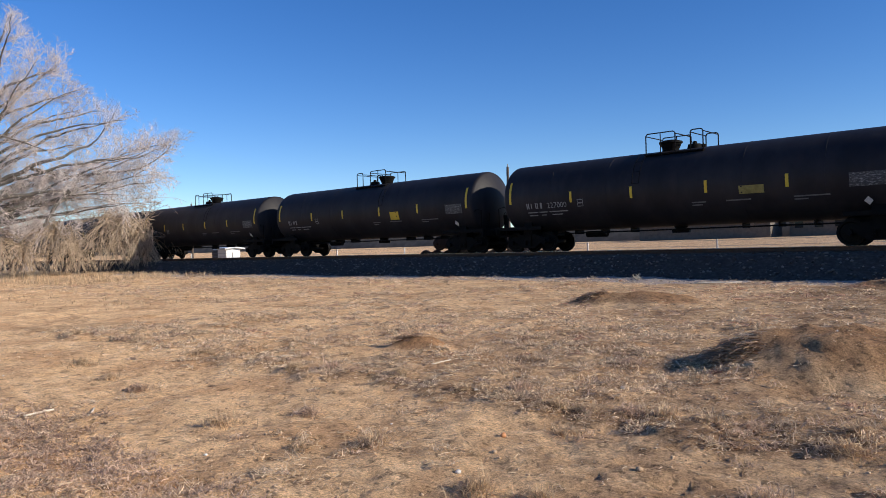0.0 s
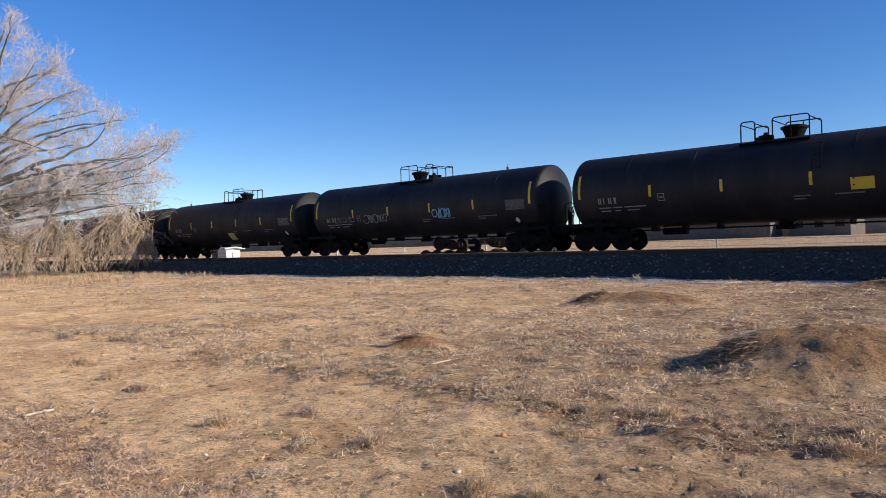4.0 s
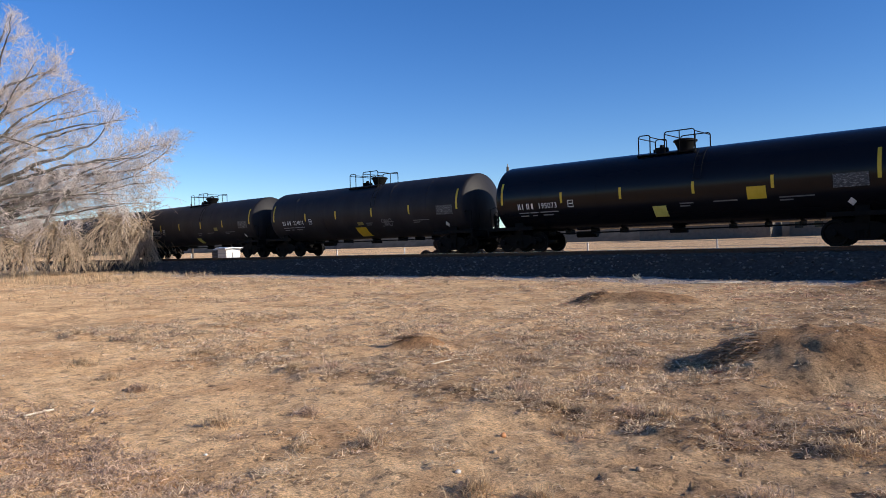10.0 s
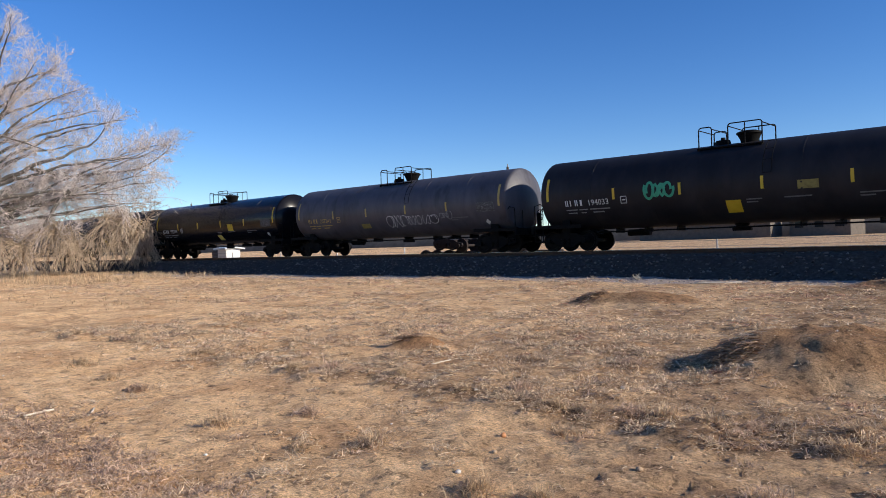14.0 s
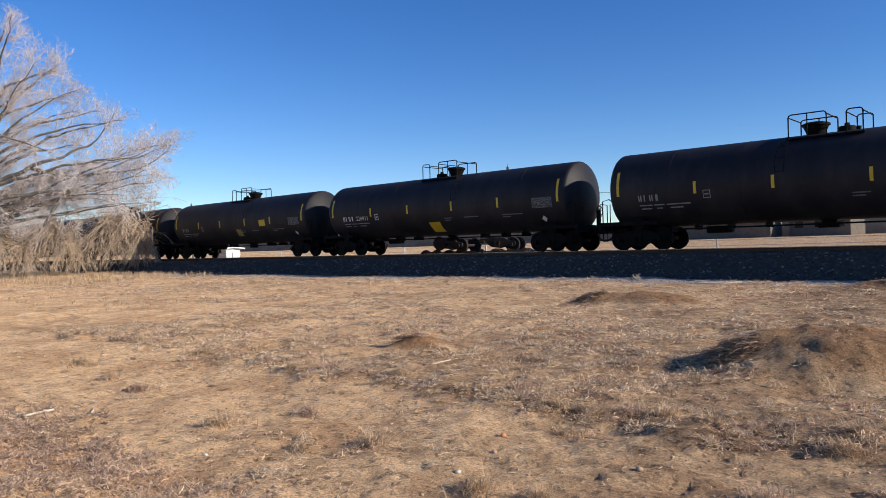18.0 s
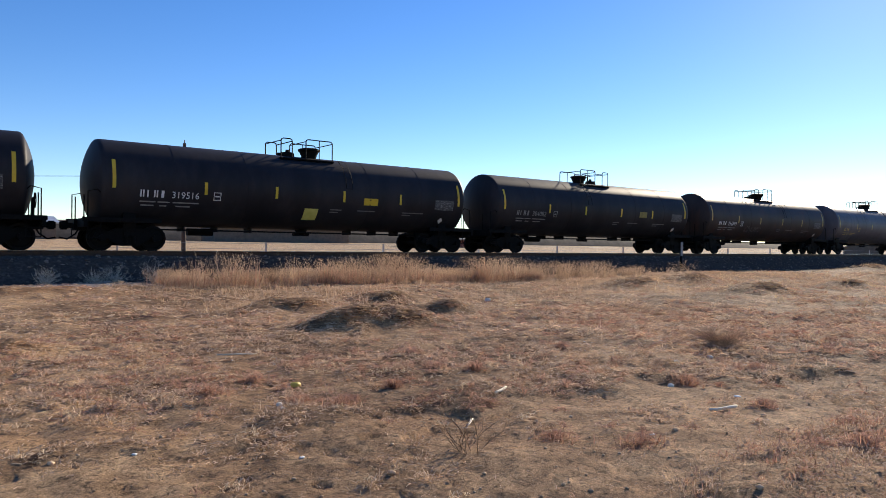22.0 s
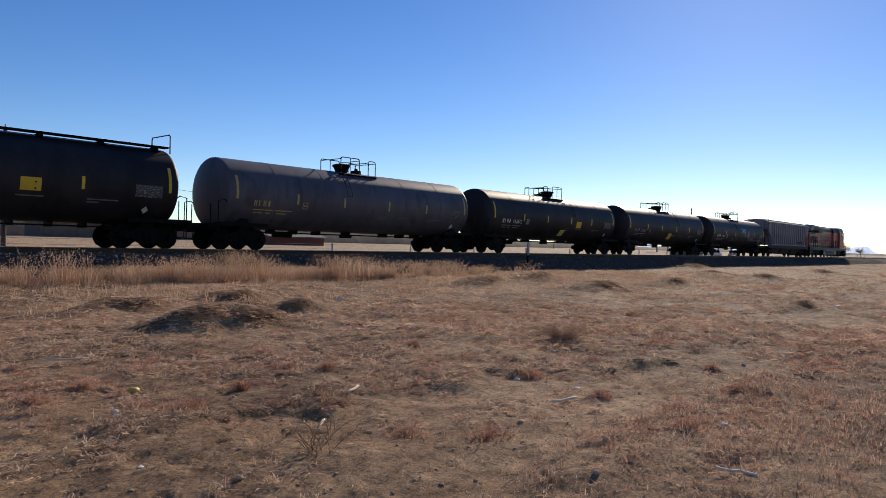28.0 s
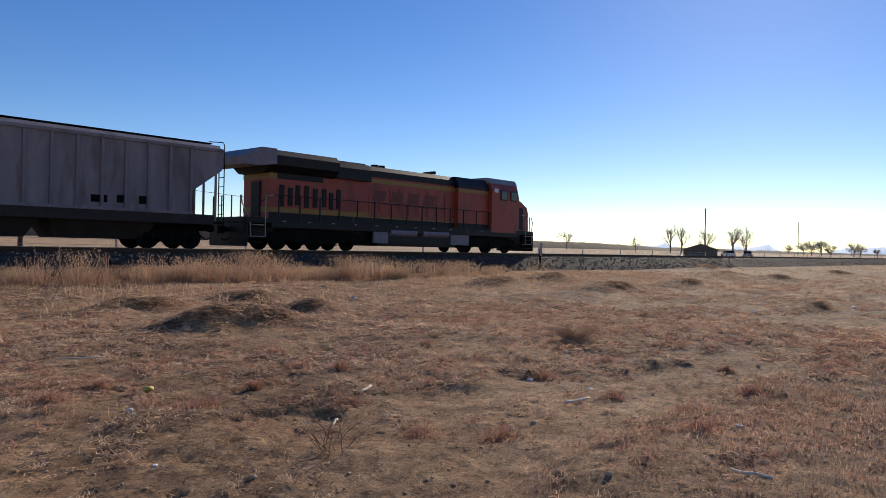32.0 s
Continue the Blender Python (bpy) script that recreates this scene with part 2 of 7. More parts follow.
def rod(bm, a, b, r=0.02, r2=None, sides=8):
    a, b = Vector(a), Vector(b)
    d = b - a
    m = Matrix.Translation((a + b) / 2) @ d.to_track_quat("Z", "Y").to_matrix().to_4x4()
    bmesh.ops.create_cone(bm, cap_ends=True, segments=sides, radius1=r, radius2=r if r2 is None else r2, depth=d.length, matrix=m)
    return bm


def pipe(bm, points, r=0.02, sides=6):
    """One bent tube along the points."""
    pts = [Vector(p) for p in points]
    rings, up = [], None
    for i, p in enumerate(pts):
        d = (pts[min(i + 1, len(pts) - 1)] - pts[max(i - 1, 0)]).normalized()
        if up is None:
            up = Vector((0, 0, 1)) if abs(d.z) < 0.9 else Vector((1, 0, 0))
        u = d.cross(up).normalized()
        up = u.cross(d).normalized()
        rings.append([bm.verts.new(p + (u * math.cos(2 * math.pi * k / sides) + up * math.sin(2 * math.pi * k / sides)) * r) for k in range(sides)])
    for a, b in zip(rings, rings[1:]):
        for k in range(sides):
            j = (k + 1) % sides
            bm.faces.new((a[k], a[j], b[j], b[k]))
    bm.faces.new(rings[0][::-1])
    bm.faces.new(rings[-1])
    return bm


def profile(bm, pts, x0, x1, axis="x"):
    """A closed outline of (across, up) points, extruded along x (or y) from x0 to x1."""
    rings = []
    for x in (x0, x1):
        rings.append([bm.verts.new((x, p, q) if axis == "x" else (p, x, q)) for p, q in pts])
    n = len(pts)
    for i in range(n):
        bm.faces.new((rings[0][i], rings[0][(i + 1) % n], rings[1][(i + 1) % n], rings[1][i]))
    bm.faces.new(rings[0][::-1])
    bm.faces.new(rings[1])
    bmesh.ops.recalc_face_normals(bm, faces=bm.faces[:])
    return bm


def lathe(bm, pts, sides=48):
    """Turns (along x, radius) points round the x axis."""
    rings = []
    for x, r in pts:
        if r < 1e-6:
            rings.append([bm.verts.new((x, 0, 0))])
        else:
            rings.append([bm.verts.new((x, r * math.cos(2 * math.pi * i / sides), r * math.sin(2 * math.pi * i / sides))) for i in range(sides)])
    for a, b in zip(rings, rings[1:]):
        for i in range(sides):
            j = (i + 1) % sides
            f = [a[i % len(a)], b[i % len(b)], b[j % len(b)], a[j % len(a)]]
            f = [v for k, v in enumerate(f) if v not in f[:k]]
            bm.faces.new(f)
    bmesh.ops.recalc_face_normals(bm, faces=bm.faces[:])
    return bm


def finish(name, bm, mat, smooth=False):
    me = bpy.data.meshes.new(name)
    bm.to_mesh(me)
    bm.free()
    for m in (mat if isinstance(mat, (list, tuple)) else (mat,)):
        me.materials.append(m)
    if smooth:
        me.shade_smooth()
        if smooth != "all":
            me.set_sharp_from_angle(angle=radians(35))
    return me


def part(name, bm, mat, parent, label="", smooth=True):
    ob = new(name, finish(name, bm, mat, smooth) if isinstance(bm, bmesh.types.BMesh) else bm)
    ob.parent = parent
    if label:
        ob["label"] = label
    return ob


def shared(name, me, parent, m=None, label=""):
    ob = new(name, me)
    ob.parent = parent
    if m is not None:
        ob.matrix_basis = m
    if label:
        ob["label"] = label
    return ob


def mesh_np(name, verts, faces, mat):
    me = bpy.data.meshes.new(name)
    verts, faces = np.asarray(verts, dtype=np.float32), np.asarray(faces, dtype=np.int32)
    k = faces.shape[1]
    me.vertices.add(len(verts))
    me.vertices.foreach_set("co", verts.ravel())
    me.loops.add(faces.size)
    me.loops.foreach_set("vertex_index", faces.ravel())
    me.polygons.add(len(faces))
    me.polygons.foreach_set("loop_start", np.arange(0, faces.size, k, dtype=np.int32))
    me.polygons.foreach_set("loop_total", np.full(len(faces), k, dtype=np.int32))
    me.update(calc_edges=True)
    me.materials.append(mat)
    return me


# ---- the ground ----
TRACK_Y, RAIL_Z = 28.2, 1.19
rng = np.random.default_rng(7)
# low mounds of dug earth: x, y, radius along x, radius along y, height
MOUNDS = [(-1.95, 8.55, 0.95, 0.8, 0.50), (-2.92, 8.3, 0.42, 0.40, 0.18), (-2.45, 8.78, 0.24, 0.11, -0.07), (-7.3, 7.6, 0.42, 0.34, 0.17), (-7.55, 15.6, 1.1, 0.7, 0.30), (-8.75, 15.2, 0.5, 0.4, 0.20),
          (7.3, 10.9, 0.9, 0.6, 0.30), (6.2, 11.0, 0.7, 0.5, 0.22), (9.7, 12.6, 0.7, 0.5, 0.28), (7.0, 14.6, 1.0, 0.6, 0.26), (10.3, 15.9, 1.1, 0.7, 0.24), (1.1, 11.2, 0.8, 0.5, 0.16),
          (22.0, 17.0, 1.6, 0.9, 0.34), (22.9, 12.6, 1.6, 0.9, 0.34), (27.1, 18.0, 1.4, 0.8, 0.28), (30.1, 13.0, 1.4, 0.8, 0.28), (39.9, 12.3, 2.2, 1.2, 0.36), (52.6, 21.0, 2.4, 1.4, 0.40), (53.9, 12.7, 2.6, 1.4, 0.40), (44.0, 16.5, 2.0, 1.2, 0.32), (21.0, 5.5, 1.3, 0.35, 0.16),
          (-12.5, 7.4, 0.5, 0.3, 0.07), (-3.5, 21.8, 1.0, 0.7, 0.24), (17.0, 7.6, 0.9, 0.6, 0.12), (2.6, 21.0, 1.6, 0.7, 0.16)]


def wave(x, y, f, seed):
    """A smooth random field of about -1 to 1, from crossing waves of many directions."""
    r = np.random.default_rng(int(abs(seed) * 1000) + 11)
    out = 0.0
    for k in range(14):
        a, ph, g = r.uniform(0, 2 * np.pi), r.uniform(0, 2 * np.pi), f * r.uniform(0.6, 2.6)
        out = out + np.sin((x * np.cos(a) + y * np.sin(a)) * g + ph)
    return out / 4.2


def smooth(t):
    t = np.clip(t, 0, 1)
    return t * t * (3 - 2 * t)


def lattice(x, y, cell, seed):
    """Soft random bumps of about -1 to 1 that are cell metres apart."""
    u, v = x / cell + 131.7 * seed, y / cell - 77.3 * seed
    i, j = np.floor(u).astype(np.int64), np.floor(v).astype(np.int64)
    a, b = u - i, v - j
    a, b = a * a * (3 - 2 * a), b * b * (3 - 2 * b)

    def knot(p, q):
        h = (p * 374761393 + q * 668265263 + seed * 982451653) & 0xFFFFFFFF
        h = ((h ^ (h >> 13)) * 1274126177) & 0xFFFFFFFF
        return ((h ^ (h >> 16)) & 0xFFFF) / 32767.5 - 1.0

    return (knot(i, j) * (1 - a) + knot(i + 1, j) * a) * (1 - b) + (knot(i, j + 1) * (1 - a) + knot(i + 1, j + 1) * a) * b


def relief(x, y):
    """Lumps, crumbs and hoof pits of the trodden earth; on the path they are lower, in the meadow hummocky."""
    # the bumps fade out with distance from the camera
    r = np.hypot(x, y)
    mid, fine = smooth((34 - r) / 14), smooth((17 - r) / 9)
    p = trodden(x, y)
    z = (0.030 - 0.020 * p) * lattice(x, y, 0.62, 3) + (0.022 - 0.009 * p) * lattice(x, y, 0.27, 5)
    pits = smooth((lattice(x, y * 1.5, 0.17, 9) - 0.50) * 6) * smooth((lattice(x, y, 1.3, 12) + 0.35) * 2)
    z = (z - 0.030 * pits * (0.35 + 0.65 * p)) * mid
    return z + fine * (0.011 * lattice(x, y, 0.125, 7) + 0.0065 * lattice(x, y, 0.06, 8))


def ground_z(x, y):
    x, y = np.asarray(x, dtype=float), np.asarray(y, dtype=float)
    z = 0.15 * smooth((y - 14) / 9) + 0.30 * smooth((y - 29) / 6) + 1.55 * smooth((y - 38) / 70)
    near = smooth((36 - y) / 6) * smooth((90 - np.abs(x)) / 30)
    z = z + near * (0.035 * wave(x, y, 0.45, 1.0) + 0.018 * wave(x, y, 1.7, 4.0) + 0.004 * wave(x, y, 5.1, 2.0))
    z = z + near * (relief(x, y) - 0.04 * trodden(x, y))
    for mx, my, ax, ay, h in MOUNDS:
        d2 = ((x - mx) / ax) ** 2 + ((y - my) / ay) ** 2
        d2 = d2 * (1 + 0.10 * np.clip(wave(x, y, 2.2 / ax, mx), -1.5, 1.5))
        z = z + h * np.exp(-0.9 * np.abs(d2) ** 1.3) * (1 + 0.05 * wave(x, y, 6.0, mx) + 0.04 * wave(x, y, 14.0, my))
    return z


def path_top(x):
    return np.interp(x, [-30, -10, -6, -2, -1, 1, 5, 9.5, 14, 40], [5.1, 5.2, 5.3, 5.25, 5.6, 5.3, 5.05, 3.95, 4.0, 4.2])


def path_low(x):
    return np.interp(x, [-30, -6.4, -4, 2, 5, 14, 40], [1.6, 1.85, 2.1, 2.4, 2.72, 2.7, 2.6])


def trodden(x, y):
    """1 on the trodden path, 0 beyond its ragged edges."""
    rag = 0.24 * lattice(x, y, 0.8, 21) + 0.16 * lattice(x, y, 0.3, 22)
    return (1 - 0.7 * smooth((x - 8.5) / 5)) * smooth((path_top(x) - y + rag) / 0.22 + 0.5) * smooth((y - path_low(x) + rag) / 0.5 + 0.5)


def bare(x, y):
    """1 on the trodden path and the fresh dirt of the mounds, 0 in the grass."""
    x, y = np.asarray(x, float), np.asarray(y, float)
    b = trodden(x, y) * (0.72 + 0.28 * smooth((lattice(x, y, 0.7, 23) + 0.5) * 1.6))
    for mx, my, ax, ay, h in (MOUNDS[0], MOUNDS[3], MOUNDS[4]):
        b = np.maximum(b, smooth(1.7 - ((x - mx - 0.1) / (ax * 1.0)) ** 2 - ((y - my) / ay) ** 2))
    return b


def thick(x, y):
    """Where the dead grass stands in thick clumps: in patches, and along the far edge of the path."""
    e = smooth(1.0 - np.abs(y - path_top(x) - 0.22) / 0.5) + 0.35 * smooth(1.0 - np.abs(y - path_low(x) + 0.2) / 0.5)
    patches = smooth((wave(x, y, 1.1, 21.0) - 0.05) * 1.7)
    return np.clip(0.75 * patches + 0.9 * e * smooth((lattice(x, y, 0.9, 24) + 0.45) * 1.6), 0, 1)


def soil_cover(x, y):
    """How much rotted straw covers the soil: much where the meadow is thick, little on the path."""
    c = 0.04 + 0.18 * wave(x, y, 0.5, 7.0) + 0.56 * smooth((x + 8) / 6) + 0.08 * smooth((x + 1.5) / 4)
    c = c * (1 - bare(x, y) * np.interp(x, [-6, -2.5, 2], [0.85, 0.4, 0.25]))
    c = c + 0.45 * (thick(x, y) - 0.25) * (1 - 0.7 * bare(x, y))
    for mx, my, ax, ay, h in MOUNDS:
        c = np.maximum(c, 0.5 * smooth(1.6 - ((x - mx) / ax) ** 2 - ((y - my) / ay) ** 2))
    return np.clip(c, 0, 1) * smooth((60 - y) / 20)


# one sheet of rings about the camera, out to the horizon, spacing growing outwards
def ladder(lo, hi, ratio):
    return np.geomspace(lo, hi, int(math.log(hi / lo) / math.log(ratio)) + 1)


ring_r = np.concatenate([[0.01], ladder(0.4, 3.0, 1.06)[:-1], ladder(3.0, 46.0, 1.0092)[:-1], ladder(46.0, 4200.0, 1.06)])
# angular steps are finest across the sector the camera pans over
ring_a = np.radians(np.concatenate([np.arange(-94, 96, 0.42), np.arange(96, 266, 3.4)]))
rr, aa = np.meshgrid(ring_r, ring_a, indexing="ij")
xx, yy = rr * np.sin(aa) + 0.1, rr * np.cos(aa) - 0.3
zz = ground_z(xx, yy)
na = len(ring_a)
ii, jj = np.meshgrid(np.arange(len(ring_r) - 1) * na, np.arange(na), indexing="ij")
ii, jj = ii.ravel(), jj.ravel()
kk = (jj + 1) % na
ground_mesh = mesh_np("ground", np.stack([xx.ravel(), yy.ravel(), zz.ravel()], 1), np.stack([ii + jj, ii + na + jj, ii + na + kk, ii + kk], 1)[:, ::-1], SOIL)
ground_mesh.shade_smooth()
grown = ground_mesh.attributes.new("cover", "FLOAT", "POINT")
grown.data.foreach_set("value", (soil_cover(xx, yy) * 1.0).ravel().astype(np.float32))
ground_mesh.attributes.new("warm_cast", "FLOAT", "POINT").data.foreach_set("value", (smooth((xx + 0.5) / 5) * smooth((40 - yy) / 10)).ravel().astype(np.float32))
gravelly = smooth((yy - 21.9 + 0.5 * lattice(xx, yy, 1.6, 31) + 0.3 * lattice(xx, yy, 0.5, 32)) / 0.5) * smooth((32 - yy) / 0.5) * smooth((9 - xx) / 5)
ground_mesh.attributes.new("gravel", "FLOAT", "POINT").data.foreach_set("value", (gravelly * 0.85).ravel().astype(np.float32))
heaps = np.zeros(xx.shape)
for mx, my, ax, ay, h in MOUNDS:
    heaps = np.maximum(heaps, smooth(1.5 - ((xx - mx) / ax) ** 2 - ((yy - my) / ay) ** 2 + 0.25 * wave(xx, yy, 2.5, 31.0)))
ground_mesh.attributes.new("dug", "FLOAT", "POINT").data.foreach_set("value", heaps.ravel().astype(np.float32))
ground = tagged(new("ground", ground_mesh), "dry tan dirt ground with low mounds and sparse dead grass", "ground", kind="structure")

# ---- the track ----
X0, X1 = -420.0, 900.0
bm = bmesh.new()
profile(bm, [(24.6, 0.02), (26.35, 0.93), (26.7, 1.0), (29.7, 1.0), (30.05, 0.93), (31.8, 0.05), (31.8, -0.3), (24.6, -0.3)], X0, X1)
ballast = tagged(new("ballast_bed", finish("ballast_bed", bm, BALLAST)), "raised bed of dark grey crushed stone under the rails", "ballast", kind="structure")
track = tagged(new("railway_track"), "straight railway track with rusty rails on wooden ties", "railway track", kind="structure")
track.location = (0, TRACK_Y, 0)
RAILP = [(-0.075, 0), (0.075, 0), (0.075, 0.012), (0.012, 0.035), (0.012, 0.125), (0.036, 0.14), (0.036, 0.172), (-0.036, 0.172), (-0.036, 0.14), (-0.012, 0.125), (-0.012, 0.035), (-0.075, 0.012)]
for y in (-0.7525, 0.7525):
    bm = bmesh.new()
    profile(bm, [(y + p, RAIL_Z - 0.176 + q) for p, q in RAILP], X0, X1)
    rail = part("rail", bm, RAIL_SIDE, track, "rust-brown steel rail")
    bm = bmesh.new()
    box(bm, X0, X1, y - 0.03, y + 0.03, RAIL_Z - 0.0045, RAIL_Z)
    part("rail_head", bm, RAIL_TOP, rail, "polished running surface")
bm = bmesh.new()
box(bm, -0.11, 0.11, -1.3, 1.3, -0.17, 0.0, 0.012)
tie_mesh = finish("tie", bm, TIE)
for i in range(230):
    shared("tie", tie_mesh, track, pose(-66 + i * 0.6, rng.normal(0, 0.02), RAIL_Z - 0.175, 0, 0, rng.normal(0, 0.6)))

# ---- the train ----
TANK_R, TANK_L, AXIS_Z = 1.55, 16.75, 2.47


def curved(bm, x0, x1, z0, z1, lift=0.006, r=TANK_R, mat=0):
    """A patch that lies on the near side of the tank; z counts from the tank's axis."""
    n = max(2, int(abs(z1 - z0) / 0.12) + 1)
    rows = []
    for i in range(n + 1):
        z = z0 + (z1 - z0) * i / n
        y = -math.sqrt(max(0.01, (r + lift) ** 2 - z * z))
        rows.append([bm.verts.new((x, y, AXIS_Z + z)) for x in (x0, x1)])
    for a, b in zip(rows, rows[1:]):
        f = bm.faces.new((a[0], a[1], b[1], b[0]))
        f.material_index = mat
    return bm


def lettering(name, text, size, x, z, mat, parent, label="", lift=0.008, r=TANK_R, stretch=1.0):
    cu = bpy.data.curves.new(name, "FONT")
    cu.body, cu.size, cu.resolution_u = text, size, 2
    tmp = new(name, cu)
    me = bpy.data.meshes.new_from_object(tmp)
    bpy.data.objects.remove(tmp)
    for v in me.vertices:
        zz = z + v.co.y
        v.co = (x + v.co.x * stretch, -math.sqrt((r + lift) ** 2 - zz * zz) if r else lift, AXIS_Z + zz if r else zz)
    me.materials.clear()
    me.materials.append(mat)
    return shared(name, me, parent, None, label)


def wheel_mesh():
    bm = bmesh.new()
    lathe(bm, [(-0.07, 0.0), (-0.07, 0.10), (-0.03, 0.12), (-0.02, 0.34), (-0.06, 0.37), (-0.06, 0.455), (0.05, 0.457), (0.075, 0.48), (0.075, 0.37), (0.03, 0.34), (0.02, 0.12)], 16)
    bmesh.ops.rotate(bm, verts=bm.verts[:], matrix=Matrix.Rotation(radians(90), 3, "Z"))
    return bm


def build_wheelset():
    bm = bmesh.new()
    for s in (-1, 1):
        w = wheel_mesh()
        if s > 0:
            bmesh.ops.rotate(w, verts=w.verts[:], matrix=Matrix.Rotation(math.pi, 3, "Z"))
        bmesh.ops.translate(w, verts=w.verts[:], vec=(0, s * 0.75, 0))
        me = bpy.data.meshes.new("tmp")
        w.to_mesh(me)
        w.free()
        bm.from_mesh(me)
        bpy.data.meshes.remove(me)
    rod(bm, (0, -0.98, 0), (0, 0.98, 0), 0.085, None, 12)
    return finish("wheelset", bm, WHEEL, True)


WHEELSET = build_wheelset()


def truck_frame(wheelbase=1.78, springs=2):
    """Two cast side frames with an opening for the springs, and the bolster between them."""
    bm = bmesh.new()
    h = wheelbase / 2
    for y in (-1.02, 1.02):
        outline = [(-h - 0.28, 0.50), (-h - 0.20, 0.64), (-h + 0.22, 0.68), (-0.45, 0.80), (0.45, 0.80), (h - 0.22, 0.68), (h + 0.20, 0.64), (h + 0.28, 0.50),
                   (h + 0.16, 0.38), (h - 0.20, 0.42), (0.42, 0.24), (0.30, 0.18), (-0.30, 0.18), (-0.42, 0.24), (-h + 0.20, 0.42), (-h - 0.16, 0.38)]
        profile(bm, [(p, q) for p, q in outline], y - 0.06, y + 0.06, "y")
        for s in (-1, 1):
            rod(bm, (s * h, y - 0.09 * (1 if y < 0 else -1) - 0.08, 0.457), (s * h, y - 0.09 * (1 if y < 0 else -1) + 0.08, 0.457), 0.12, None, 12)
        for s in (-0.13, 0.13):
            for k in range(5):
                rod(bm, (s, y + (-0.08 if y < 0 else 0.08), 0.28 + k * 0.055), (s, y + (-0.08 if y < 0 else 0.08), 0.31 + k * 0.055), 0.085, None, 10)
    box(bm, -0.2, 0.2, -1.1, 1.1, 0.50, 0.78, 0.02)
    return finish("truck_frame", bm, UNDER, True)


TRUCK = truck_frame()


def add_truck(parent, x, wheelbase=1.78, frame_mesh=None):
    f = shared("truck", frame_mesh or TRUCK, parent, pose(x, 0, 0), "cast steel truck with two wheelsets")
    for s in ((-1, 1) if wheelbase < 3 else (-1, 0, 1)):
        shared("wheelset", WHEELSET, f, pose(s * wheelbase / 2, 0, 0.457))
    return f


def coupler_mesh():
    bm = bmesh.new()
    box(bm, -0.75, -0.12, -0.09, 0.09, -0.09, 0.09, 0.02)
    box(bm, -0.16, 0.10, -0.17, 0.15, -0.15, 0.15, 0.04)
    pipe(bm, [(-0.5, 0.25, -0.05), (-0.35, 0.27, -0.30), (-0.1, 0.25, -0.48), (0.15, 0.22, -0.42)], 0.03)
    return finish("coupler", bm, UNDER, True)


COUPLER = coupler_mesh()


def tank_mesh(mat, hump=0.0):
    half, crown, knuckle = TANK_L / 2, 2 * TANK_R, 0.17
    edge_a = math.asin((TANK_R - knuckle) / (crown - knuckle))
    deep = crown - (crown - knuckle) * math.cos(edge_a)
    end = half - deep
    right = []
    for i in range(7):
        a = math.pi / 2 + (edge_a - math.pi / 2) * i / 6
        right.append((end + knuckle * math.cos(a), TANK_R - knuckle + knuckle * math.sin(a)))
    for i in range(1, 7):
        a = edge_a * (1 - i / 6)
        right.append((end - (crown - knuckle) * math.cos(edge_a) + crown * math.cos(a), crown * math.sin(a) if i < 6 else 0.0))
    left = [(-x, r) for x, r in reversed(right)]
    body = [(x, TANK_R) for x in (-end + 0.03, -end + 0.4, -3.5, 0.0, 3.5, end - 0.4, end - 0.03)]
    bm = bmesh.new()
    lathe(bm, left + body + right, 44)
    bmesh.ops.translate(bm, verts=bm.verts[:], vec=(0, 0, AXIS_Z))
    return finish("tank", bm, mat, "all")


def stub_mesh(s):
    """The sill, saddle and end platform at one end of the car."""
    bm = bmesh.new()
    box(bm, s * 5.9 - (0 if s > 0 else 2.75), s * 5.9 + (2.75 if s > 0 else 0), -0.32, 0.32, 0.72, 1.12, 0.02)
    profile(bm, [(-1.08, 0.80), (1.08, 0.80), (1.08, 1.42), (0.9, 1.26), (0.5, 1.06), (0, 1.0), (-0.5, 1.06), (-0.9, 1.26), (-1.08, 1.42)], s * 7.0 - 0.22, s * 7.0 + 0.22)
    box(bm, s * 7.85 - 0.6, s * 7.85 + 0.75, -1.45, 1.45, 1.06, 1.13, 0.01)
    box(bm, s * 8.5 - 0.06, s * 8.5 + 0.06, -1.5, 1.5, 0.82, 1.12, 0.01)
    for y in (-1.42, 1.42):
        box(bm, s * 7.3 - 1.3, s * 7.3 + 1.3, y - 0.05, y + 0.05, 1.0, 1.16, 0.01)
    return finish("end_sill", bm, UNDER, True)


STUB = {s: stub_mesh(s) for s in (-1, 1)}


def end_rail_mesh(s, y):
    bm = bmesh.new()
    x = s * 8.42
    pipe(bm, [(x, y, 1.1), (x, y, 2.05), (x - s * 0.30, y, 2.12), (x - s * 0.55, y * 0.98, 1.9)], 0.022, 6)
    pipe(bm, [(x, y, 1.12), (x, y * 0.55, 1.12), (x, y * 0.55, 1.95)], 0.022, 6)
    pipe(bm, [(x, y, 0.45), (x, y, 1.1)], 0.02, 6)
    pipe(bm, [(x - s * 0.42, y, 0.45), (x - s * 0.42, y, 1.1)], 0.02, 6)
    for z in (0.45, 0.75):
        rod(bm, (x, y, z), (x - s * 0.42, y, z), 0.02, None, 6)
    return finish("end_handrail", bm, UNDER, True)


END_RAIL = {(s, y): end_rail_mesh(s, y) for s in (-1, 1) for y in (-1.38, 1.38)}


